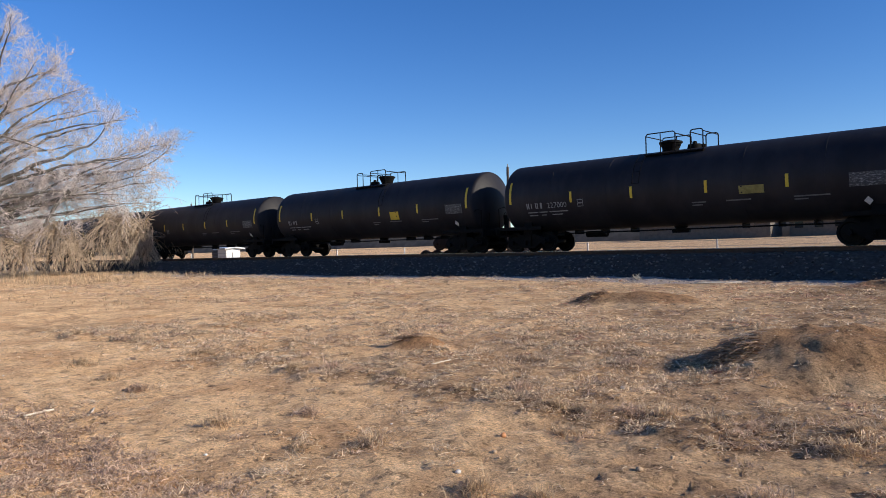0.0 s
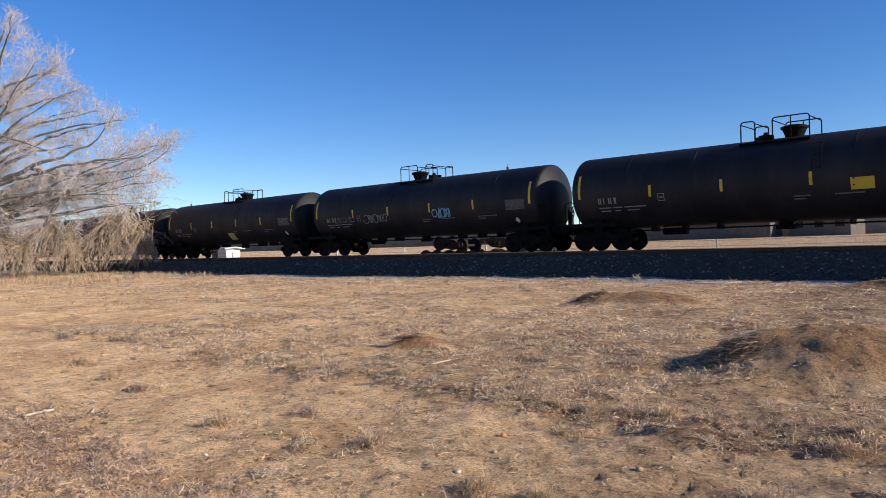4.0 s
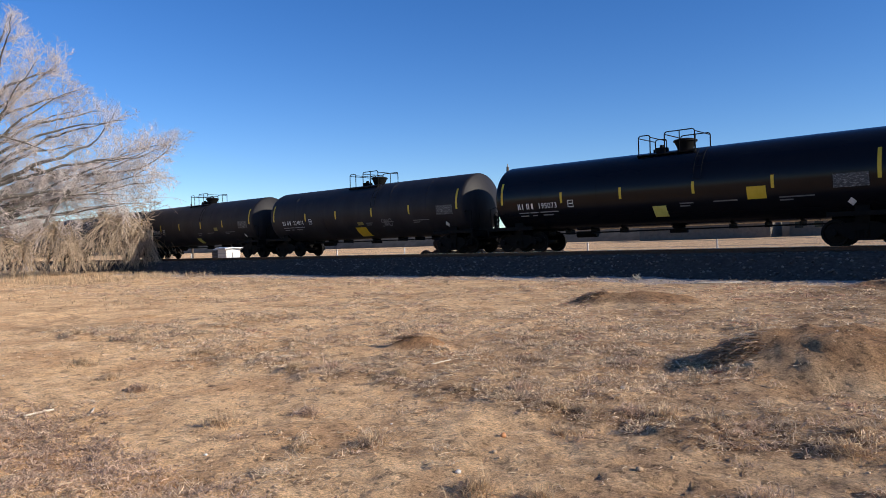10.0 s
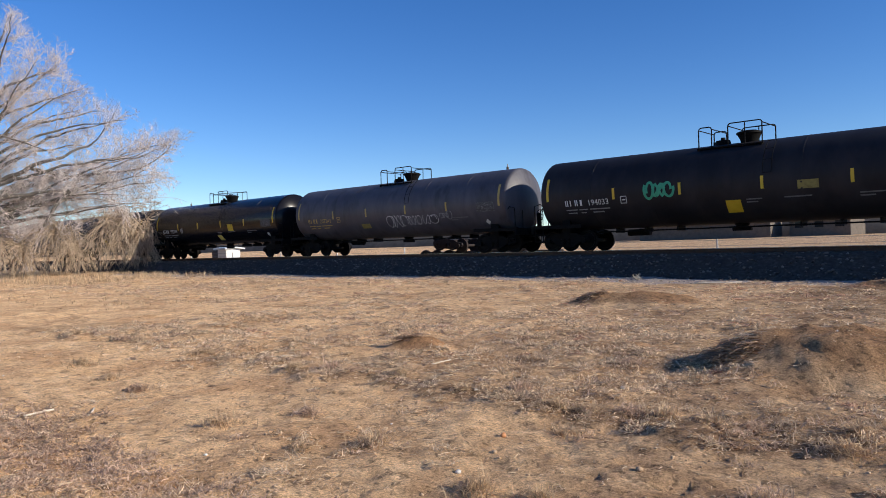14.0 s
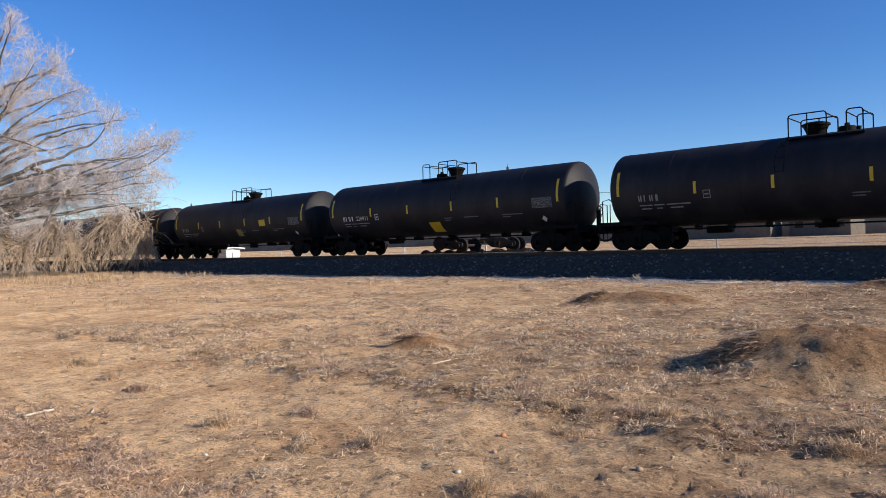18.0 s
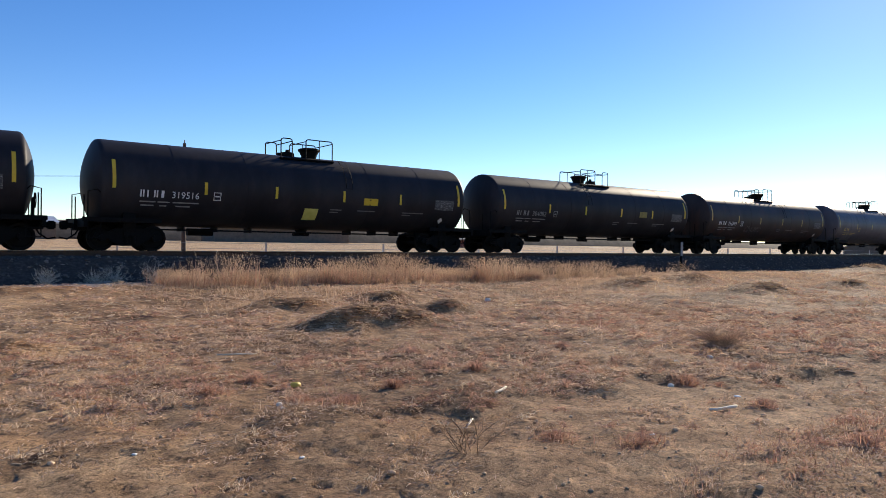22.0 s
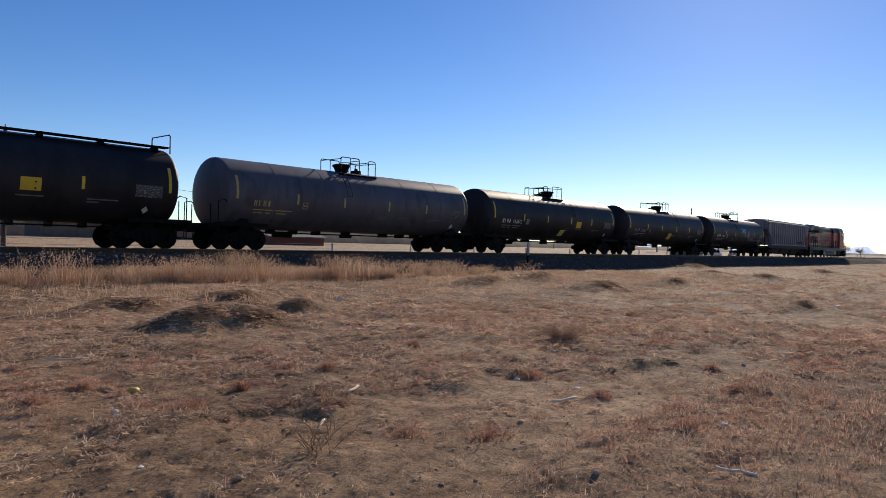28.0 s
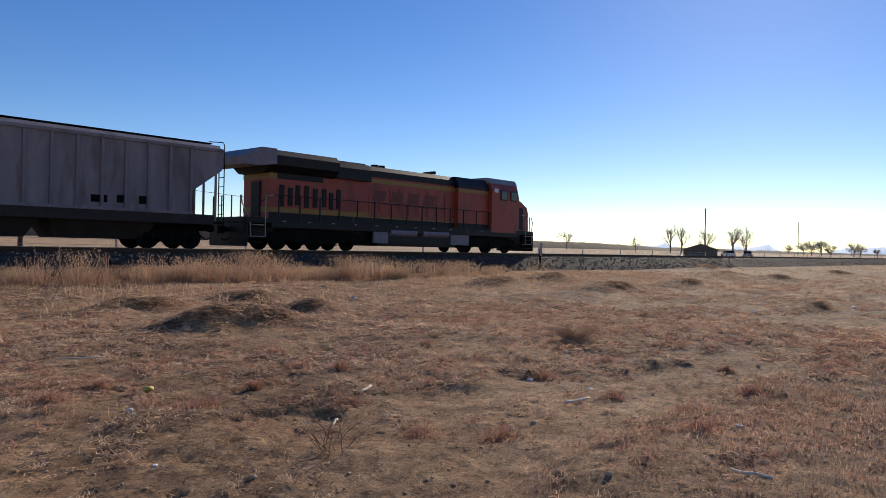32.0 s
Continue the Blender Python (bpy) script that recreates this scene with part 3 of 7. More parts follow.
def brake_wheel_mesh():
    bm = bmesh.new()
    pts = [(8.5, 0.55 + 0.26 * math.cos(a), 1.75 + 0.26 * math.sin(a)) for a in [i * math.pi / 8 for i in range(17)]]
    pipe(bm, pts, 0.018, 6)
    for a in (0.3, 1.4, 2.4, 3.4, 4.6, 5.6):
        rod(bm, (8.5, 0.55, 1.75), (8.5, 0.55 + 0.26 * math.cos(a), 1.75 + 0.26 * math.sin(a)), 0.014, None, 6)
    box(bm, 8.38, 8.48, 0.45, 0.65, 1.12, 1.85, 0.01)
    return finish("brake_wheel", bm, UNDER, True)


BRAKE = brake_wheel_mesh()


def rail_hoop(x0, x1, h, y):
    bm = bmesh.new()
    z0, z1 = AXIS_Z + TANK_R - 0.22, AXIS_Z + TANK_R + h
    pipe(bm, [(x0, y, z0), (x0, y, z1 - 0.09), (x0 + 0.03, y, z1 - 0.03), (x0 + 0.09, y, z1), (x1 - 0.09, y, z1), (x1 - 0.03, y, z1 - 0.03), (x1, y, z1 - 0.09), (x1, y, z0)], 0.024, 6)
    if x1 - x0 > 1:
        pipe(bm, [((x0 + x1) / 2, y, z0), ((x0 + x1) / 2, y, z1)], 0.02, 6)
    return finish("platform_rail", bm, UNDER, True)


def cross_rail(x, z):
    bm = bmesh.new()
    pipe(bm, [(x, -0.78, z), (x, 0.78, z)], 0.02, 6)
    return finish("cross_rail", bm, UNDER, True)


def top_fittings(parent, flip):
    """Manway, valve housing, walkway and its guard rails on top of the tank."""
    s = -1 if flip else 1
    top = AXIS_Z + TANK_R
    for y0, y1 in ((-0.86, -0.46), (0.46, 0.86)):
        bm = bmesh.new()
        box(bm, min(-s * 1.15, s * 1.30), max(-s * 1.15, s * 1.30), y0, y1, top - 0.20, top - 0.15)
        part("walkway", bm, UNDER, parent, "steel grating walkway beside the manway")
    for x in (-1.1, -0.3, 0.5, 1.25):
        bm = bmesh.new()
        box(bm, s * x - 0.03, s * x + 0.03, -0.86, 0.86, top - 0.24, top - 0.16)
        part("walkway_bearer", bm, UNDER, parent)
    bm = bmesh.new()
    lathe(bm, [(0, 0), (0, 0.30), (0.14, 0.33), (0.34, 0.42), (0.36, 0.47), (0.43, 0.47), (0.45, 0.42), (0.49, 0.28), (0.50, 0.0)], 24)
    bmesh.ops.rotate(bm, verts=bm.verts[:], matrix=Matrix.Rotation(radians(-90), 3, "Y"))
    bmesh.ops.translate(bm, verts=bm.verts[:], vec=(s * 0.55, 0, top - 0.06))
    manway = part("manway", bm, UNDER, parent, "round bolted manway housing")
    bm = bmesh.new()
    rod(bm, (s * -0.45, 0, top - 0.04), (s * -0.45, 0, top + 0.16), 0.30, 0.26, 16)
    rod(bm, (s * -0.45, 0, top + 0.16), (s * -0.45, 0, top + 0.28), 0.10, 0.08, 10)
    rod(bm, (s * -0.78, 0.1, top - 0.04), (s * -0.78, 0.1, top + 0.14), 0.09, None, 10)
    part("safety_valve", bm, UNDER, parent, "low valve housing")
    for x0, x1, h in ((-1.10, -0.60, 0.64), (0.02, 1.26, 0.68)):
        for y in (-0.78, 0.78):
            shared("platform_rail", rail_hoop(min(s * x0, s * x1), max(s * x0, s * x1), h, y), parent)
        for x in (x0, x1):
            shared("cross_rail", cross_rail(s * x, top + h - 0.09), parent)
    bm = bmesh.new()
    for x in (s * 1.5, s * 1.5 + 0.3):
        pts = [(x, -(TANK_R + 0.10) * math.sin(a), AXIS_Z + (TANK_R + 0.10) * math.cos(a)) for a in [0.55 + i * 0.10 for i in range(10)]]
        pipe(bm, pts, 0.014, 5)
    for i in range(0, 10, 3):
        a = 0.55 + i * 0.10
        rod(bm, (s * 1.5, -(TANK_R + 0.1) * math.sin(a), AXIS_Z + (TANK_R + 0.1) * math.cos(a)), (s * 1.5 + 0.3, -(TANK_R + 0.1) * math.sin(a), AXIS_Z + (TANK_R + 0.1) * math.cos(a)), 0.010, None, 5)
    part("side_ladder", bm, UNDER, parent)
    bm = bmesh.new()
    rod(bm, (s * 0.2, 0, AXIS_Z - TANK_R - 0.22), (s * 0.2, 0, AXIS_Z - TANK_R + 0.05), 0.16, 0.30, 14)
    box(bm, s * 0.2 - 0.35, s * 0.2 + 0.35, -0.12, 0.12, AXIS_Z - TANK_R - 0.26, AXIS_Z - TANK_R - 0.12, 0.02)
    part("bottom_outlet", bm, UNDER, parent)
    bm = bmesh.new()
    zb = AXIS_Z - TANK_R - 0.12
    rod(bm, (-5.8, -0.35, zb), (5.8, -0.35, zb), 0.03, None, 6)
    for x in (-4.9, -3.6, -2.2, 2.4, 3.7, 4.9):
        box(bm, x - 0.025, x + 0.025, -0.42, 0.3, zb - 0.05, zb + 0.14)
    rod(bm, (-4.6, 0.1, zb - 0.06), (-3.6, 0.1, zb - 0.06), 0.14, None, 12)
    part("brake_piping", bm, UNDER, parent)


def build_tank_car(mat, flip, label):
    car = tagged(new("tank_car"), label, "tank car", "tank cars of the train")
    shared("tank", tank_mesh(mat), car)
    for x in (-5.5, -2.75, 2.75, 5.5):
        bm = bmesh.new()
        lathe(bm, [(x - 0.035, TANK_R - 0.02), (x - 0.03, TANK_R + 0.007), (x + 0.03, TANK_R + 0.007), (x + 0.035, TANK_R - 0.02)], 44)
        bmesh.ops.translate(bm, verts=bm.verts[:], vec=(0, 0, AXIS_Z))
        part("weld_band", bm, mat, car)
    for s in (-1, 1):
        shared("end_sill", STUB[s], car)
        shared("coupler", COUPLER, car, pose(s * 8.95, 0, 0.88, 0, 0, 0 if s > 0 else 180))
        add_truck(car, s * 7.0)
        for y in (-1.38, 1.38):
            shared("end_handrail", END_RAIL[(s, y)], car)
    shared("brake_wheel", BRAKE, car)
    top_fittings(car, flip)
    return car


def tape_marks(car, mats=(YELLOW,)):
    for x in (-4.42, -1.6, 1.45, 4.32):
        bm = bmesh.new()
        curved(bm, x - 0.055, x + 0.055, -0.36, 0.10)
        part("reflective_tape", bm, mats[0], car)
    for x in (-7.62, 7.62):
        bm = bmesh.new()
        curved(bm, x - 0.06, x + 0.06, -0.28, 0.72)
        part("reflective_tape", bm, mats[0], car)


def stencils(car, number, mat, x=-6.75):
    """Owner's mark as four plain blocks, the car's number, and rows of fine print too small to read."""
    for i, strokes in enumerate((((0, 0.05), (0.09, 0.14)), ((0, 0.05),), ((0, 0.05), (0.09, 0.14)), ((0.02, 0.12),))):
        bm = bmesh.new()
        for a, b in strokes:
            curved(bm, x + i * 0.235 + a, x + i * 0.235 + b, -0.54, -0.29)
        part("owner_mark", bm, mat, car, "small upright bars of stencil paint")
    if number:
        lettering("car_number", number, 0.34, x + 1.08, -0.54, mat, car, "white stencilled number")
    bm = bmesh.new()
    for x0, x1, z0, z1 in ((-4.12, -3.84, -0.28, -0.255), (-4.12, -3.84, -0.555, -0.53), (-4.12, -4.095, -0.53, -0.28), (-3.865, -3.84, -0.53, -0.28), (-4.06, -3.9, -0.43, -0.38)):
        curved(bm, x0, x1, z0, z1)
    part("inspection_mark", bm, mat, car, "small stencilled square outline")
    for k, (z, segs) in enumerate(((-0.72, ((0, 0.55), (0.62, 1.05), (1.15, 2.1))), (-0.85, ((0.05, 0.5), (0.7, 0.95), (1.25, 1.8))), (-0.72, ((7.6, 8.15), (8.9, 9.8), (11.25, 12.4))), (-0.82, ((7.6, 8.0), (11.25, 11.7))))):
        for a, b in segs:
            bm = bmesh.new()
            curved(bm, x + a, x + b, z, z + 0.045)
            part("fine_print", bm, mat if a < 3 and mat is not WHITE_PAINT else WORN_STENCIL if a < 3 else GREY_STENCIL, car)


DATA_INK = material("rows_of_grey_stencil_print", [(0.03, 0.03, 0.031), (0.05, 0.05, 0.05), (0.34, 0.34, 0.33)], 3.2, 6, 0.7, stretch=(3, 1, 7))


def data_panel(car, mat=DATA_INK):
    bm = bmesh.new()
    curved(bm, 6.25, 7.32, -0.50, -0.04)
    part("data_panel", bm, mat, car, "dull grey stencilled data panel")
    bm = bmesh.new()
    p = [(0, 0.14), (0.14, 0), (0, -0.14), (-0.14, 0)]
    vs = [bm.verts.new((6.75 + px, -math.sqrt((TANK_R + 0.02) ** 2 - (-0.98 + pz) ** 2), AXIS_Z - 0.98 + pz)) for px, pz in p]
    bm.faces.new(vs)
    part("hazard_placard", bm, WHITE_PAINT, car, "white diamond placard")


def placard(car, x, z, w, h, mat=PALE_YELLOW, label="yellow rectangular marking"):
    bm = bmesh.new()
    curved(bm, x - w / 2, x + w / 2, z - h / 2, z + h / 2)
    part("placard", bm, mat, car, label)


def scribble(car, x, z, w, h, mat, seed, label, strokes=5, width=0.05):
    """Looping spray-painted strokes that follow the tank's side; they spell nothing."""
    rnd = random.Random(seed)
    for k in range(strokes):
        cx, r1, r2, ph = x + w * (k + 0.5) / strokes - w / 2, w / strokes * rnd.uniform(0.35, 0.6), h * rnd.uniform(0.3, 0.5), rnd.uniform(0, 6.28)
        turns = rnd.uniform(0.7, 1.5)
        bm = bmesh.new()
        rows = []
        for i in range(25):
            a = ph + i / 24 * 6.283 * turns
            px, pz = cx + r1 * math.cos(a) + w / strokes * 0.3 * (i / 24 - 0.5), z + r2 * math.sin(a * (1 + (k % 2)))
            tx, tz = -r1 * math.sin(a), r2 * (1 + (k % 2)) * math.cos(a * (1 + (k % 2)))
            n = math.hypot(tx, tz) or 1
            ring = []
            for s in (-1, 1):
                qx, qz = px - s * tz / n * width / 2, pz + s * tx / n * width / 2
                qz = max(-1.4, min(1.4, qz))
                ring.append(bm.verts.new((qx, -math.sqrt((TANK_R + 0.009 + 0.0015 * k) ** 2 - qz * qz), AXIS_Z + qz)))
            rows.append(ring)
        for a, b in zip(rows, rows[1:]):
            bm.faces.new((a[0], a[1], b[1], b[0]))
        part("graffiti", bm, mat, car, label)


def top_walk(car):
    """A walkway with a low rail along the whole top of the tank."""
    top = AXIS_Z + TANK_R
    for y in (-0.55, 0.55):
        bm = bmesh.new()
        box(bm, -8.0, 8.0, y - 0.22, y + 0.22, top + 0.03, top + 0.08)
        part("long_walkway", bm, UNDER, car)
    for x in (-8.0, 8.0):
        bm = bmesh.new()
        pipe(bm, [(x, -0.75, top - 0.2), (x, -0.75, top + 0.5), (x, -0.70, top + 0.58), (x, 0.70, top + 0.58), (x, 0.75, top + 0.5), (x, 0.75, top - 0.2)], 0.024)
        part("end_hoop", bm, UNDER, car)
    for i in range(8):
        bm = bmesh.new()
        box(bm, -7.5 + i * 2.14 - 0.03, -7.5 + i * 2.14 + 0.03, -0.75, 0.75, top - 0.12, top + 0.03)
        part("walkway_bracket", bm, UNDER, car)


PROTO = {}
LOOKS = {"black": (BLACK_MATT, "matt black steel tank car with yellow reflective tapes"), "gloss": (BLACK_GLOSS, "glossy clean black steel tank car"),
         "grey": (GREY_TANK, "weathered dark grey steel tank car"), "rust": (RUSTY_TANK, "rust-stained dark steel tank car")}
# where the couplings lie along the train at the start, from the tree's side on
GAPS = [-39.05, -20.93, -3.24, 14.82, 32.81, 50.54, 68.41, 86.19, 104.43, 122.14, 140.10, 158.08, 176.07, 194.17, 212.15, 230.20, 248.26, 266.29, 284.26, 302.2, 321.2,
        339.33, 357.70, 375.81, 394.03, 412.35, 430.66, 448.72, 466.84, 485.10, 503.32, 521.54, 539.94, 557.98, 576.50, 594.7, 612.9, 631.16, 649.47, 667.61, 685.96, 704.39, 723.0]
NUMBERS = {1: "227000", 2: "304092", 8: "112728", 9: "227003", 10: "222849", 11: "730127", 12: "224874", 13: "195073", 14: "364028", 15: "227020", 16: "192704", 17: "207243", 18: "194033", 22: "224911",
           24: "361450", 26: "194958", 27: "732099", 28: "229111", 29: "319516", 30: "304082", 31: "736899", 33: "363768", 36: "351670", 38: "192672", 39: "226361", 40: "737079"}
DIM = (1, 2, 9, 24, 28, 30, 33, 36, 39)
STYLE = {8: "gloss", 13: "gloss", 16: "gloss", 26: "gloss", 14: "grey", 17: "grey", 25: "grey", 32: "grey", 37: "grey", 31: "rust", 35: "rust"}
FLIPPED = (1, 2, 5, 8, 10, 23, 24, 28, 30, 33, 36, 37, 40)
DIM_YELLOW = material("grimy_yellow_marking", [(0.16, 0.125, 0.03), (0.32, 0.26, 0.07)], 5, 6, 0.7)
PLACARD_PAINT = {"bright": (YELLOW, "bright yellow rectangular marking"), "dim": (DIM_YELLOW, "grimy yellow rectangular marking"), "pale": (PALE_YELLOW, "faded pale yellow rectangular marking")}
# yellow markings: along the tank and up from its axis, width, height, paint
PLACARDS = {0: ((2.6, -0.4, 0.66, 0.42, "bright"),), 1: ((3.1, -0.35, 0.88, 0.3, "dim"),), 2: ((3.6, -0.22, 0.7, 0.35, "bright"),), 3: ((-0.3, -1.0, 0.72, 0.5, "bright"),), 4: ((0.5, -1.0, 0.74, 0.46, "pale"),), 6: ((3.0, -0.4, 0.7, 0.4, "bright"),),
            7: ((0.4, -0.95, 0.7, 0.5, "dim"),), 8: ((2.64, -0.37, 0.67, 0.43, "bright"),), 9: ((0.9, -0.9, 0.78, 0.62, "bright"), (-1.85, -0.78, 0.7, 0.28, "dim")), 10: ((4.4, -0.9, 0.45, 0.22, "dim"),), 11: ((3.4, -0.45, 0.46, 0.22, "dim"), (0.6, -1.2, 0.53, 0.36, "pale")),
            12: ((0.27, -1.15, 0.88, 0.5, "bright"), (0.4, -0.7, 0.48, 0.17, "dim")), 13: ((3.75, -0.48, 0.67, 0.45, "bright"), (0.0, -0.95, 0.56, 0.42, "pale")), 14: ((-1.05, -1.0, 0.48, 0.17, "dim"),), 15: ((0.42, -0.95, 0.75, 0.62, "bright"), (2.6, -0.35, 0.74, 0.26, "dim")),
            16: ((2.62, -0.41, 0.66, 0.45, "bright"), (0.92, -1.05, 0.55, 0.36, "pale")), 17: ((-1.8, -0.85, 0.7, 0.25, "dim"),), 18: ((2.96, -0.3, 0.68, 0.3, "dim"), (0.37, -0.92, 0.55, 0.45, "bright")), 19: ((0.5, -0.9, 0.6, 0.42, "dim"),), 20: ((3.3, -0.35, 0.66, 0.4, "bright"),),
            21: ((3.45, -0.25, 0.67, 0.4, "bright"), (0.6, -0.8, 0.6, 0.46, "dim")), 22: ((0.1, -1.1, 0.75, 0.5, "bright"),), 23: ((4.0, -0.68, 0.74, 0.28, "bright"),), 24: ((3.6, -0.48, 0.75, 0.32, "bright"),), 25: ((0.9, -0.78, 0.48, 0.15, "dim"),), 26: ((3.1, -0.48, 0.7, 0.44, "bright"), (-0.4, -0.96, 0.58, 0.46, "pale")),
            27: ((0.14, -0.9, 0.63, 0.46, "pale"),), 28: ((1.76, -0.78, 0.76, 0.26, "bright"),), 29: ((2.78, -0.3, 0.7, 0.3, "bright"), (0.0, -0.92, 0.62, 0.46, "pale")), 30: ((3.45, -0.18, 0.7, 0.33, "dim"),), 34: ((2.37, -0.37, 0.78, 0.32, "bright"), (0.25, -1.05, 0.58, 0.32, "pale")),
            36: ((2.6, -0.3, 0.67, 0.45, "bright"),), 38: ((2.52, -0.38, 0.68, 0.45, "bright"), (0.6, -1.0, 0.62, 0.42, "pale")), 39: ((0.26, -0.8, 0.72, 0.52, "bright"),)}
cars = []


def travelled(t):
    return 21.348 * t + 0.0225 * t * t


for k in range(-4, 41):
    g0, g1 = (GAPS[k], GAPS[k + 1]) if k >= 0 else (GAPS[0] + 18.0 * k, GAPS[0] + 18.0 * (k + 1))
    kind = STYLE.get(k, "black")
    flip = k in FLIPPED
    if (kind, flip) not in PROTO:
        car = build_tank_car(LOOKS[kind][0], flip, LOOKS[kind][1])
        PROTO[(kind, flip)] = car
    else:
        src = PROTO[(kind, flip)]
        car = copy_thing(src, pose(0, 0, 0))
    car["start"] = (g0 + g1) / 2
    cars.append((k, car, (g0 + g1) / 2))
for k, car, x in cars:
    tape_marks(car, (OCHRE_STENCIL,) if STYLE.get(k) in ("grey", "rust") else (YELLOW,))
    stencils(car, NUMBERS.get(k, ""), OCHRE_STENCIL if k in (14, 17, 32, 37) else WHITE_PAINT if k in NUMBERS and k not in DIM else WORN_STENCIL)
    data_panel(car)
    for px, pz, w, h, paint in PLACARDS.get(k, ()):
        placard(car, px, pz, w, h, *PLACARD_PAINT[paint])
    car.matrix_basis = pose(x, TRACK_Y, RAIL_Z)
GREEN_SPRAY = material("green_spray_paint", [(0.03, 0.30, 0.16), (0.05, 0.40, 0.22)], 6, 4, 0.6)
BLUE_SPRAY = material("pale_blue_spray_paint", [(0.16, 0.36, 0.48), (0.24, 0.46, 0.56)], 6, 4, 0.6)
PURPLE_SPRAY = material("pale_violet_spray_paint", [(0.16, 0.13, 0.26), (0.24, 0.20, 0.34)], 6, 4, 0.6)
by_index = {k: car for k, car, x in cars}
scribble(by_index[18], -2.45, -0.12, 1.2, 0.78, GREEN_SPRAY, 3, "green spray-painted scrawl", 3, 0.10)
scribble(by_index[17], 1.8, -0.70, 3.7, 0.66, WHITE_PAINT, 5, "thin pale outlined scrawl", 7, 0.026)
scribble(by_index[17], 4.2, -0.55, 0.8, 0.4, WORN_STENCIL, 15, "thin pale scrawl", 3, 0.035)
scribble(by_index[2], 2.0, -0.72, 1.45, 0.42, WORN_STENCIL, 16, "thin white scrawl", 6, 0.035)
scribble(by_index[5], -2.6, -0.48, 1.9, 0.5, WORN_STENCIL, 6, "thin pale grey scrawl", 5, 0.035)
scribble(by_index[5], -5.2, -0.45, 1.8, 0.4, GREY_STENCIL, 18, "faint grey scrawl", 5, 0.03)
scribble(by_index[5], 2.2, -0.42, 1.1, 0.55, BLUE_SPRAY, 26, "small pale blue scrawl", 4, 0.045)
scribble(by_index[31], -2.4, -0.75, 2.0, 0.4, GREY_STENCIL, 19, "faint grey scrawl", 5, 0.03)
scribble(by_index[40], 1.0, 0.25, 1.3, 0.5, BLUE_SPRAY, 8, "pale blue spray-painted scrawl", 5, 0.06)
scribble(by_index[40], 2.5, -0.1, 0.7, 0.9, PURPLE_SPRAY, 14, "pale violet spray-painted scrawl", 3, 0.04)
scribble(by_index[40], 3.4, -0.55, 1.5, 0.42, WORN_STENCIL, 9, "pale spray-painted scrawl", 5, 0.04)
scribble(by_index[40], 6.4, -0.70, 1.3, 0.32, WORN_STENCIL, 10, "pale spray-painted scrawl", 4, 0.035)
scribble(by_index[40], -1.8, -0.7, 2.2, 0.4, GREY_STENCIL, 11, "thin grey scrawl", 6, 0.035)
scribble(by_index[12], 2.5, -0.72, 0.85, 0.45, GREY_STENCIL, 12, "thin grey scrawl", 3, 0.035)
top_walk(by_index[36])

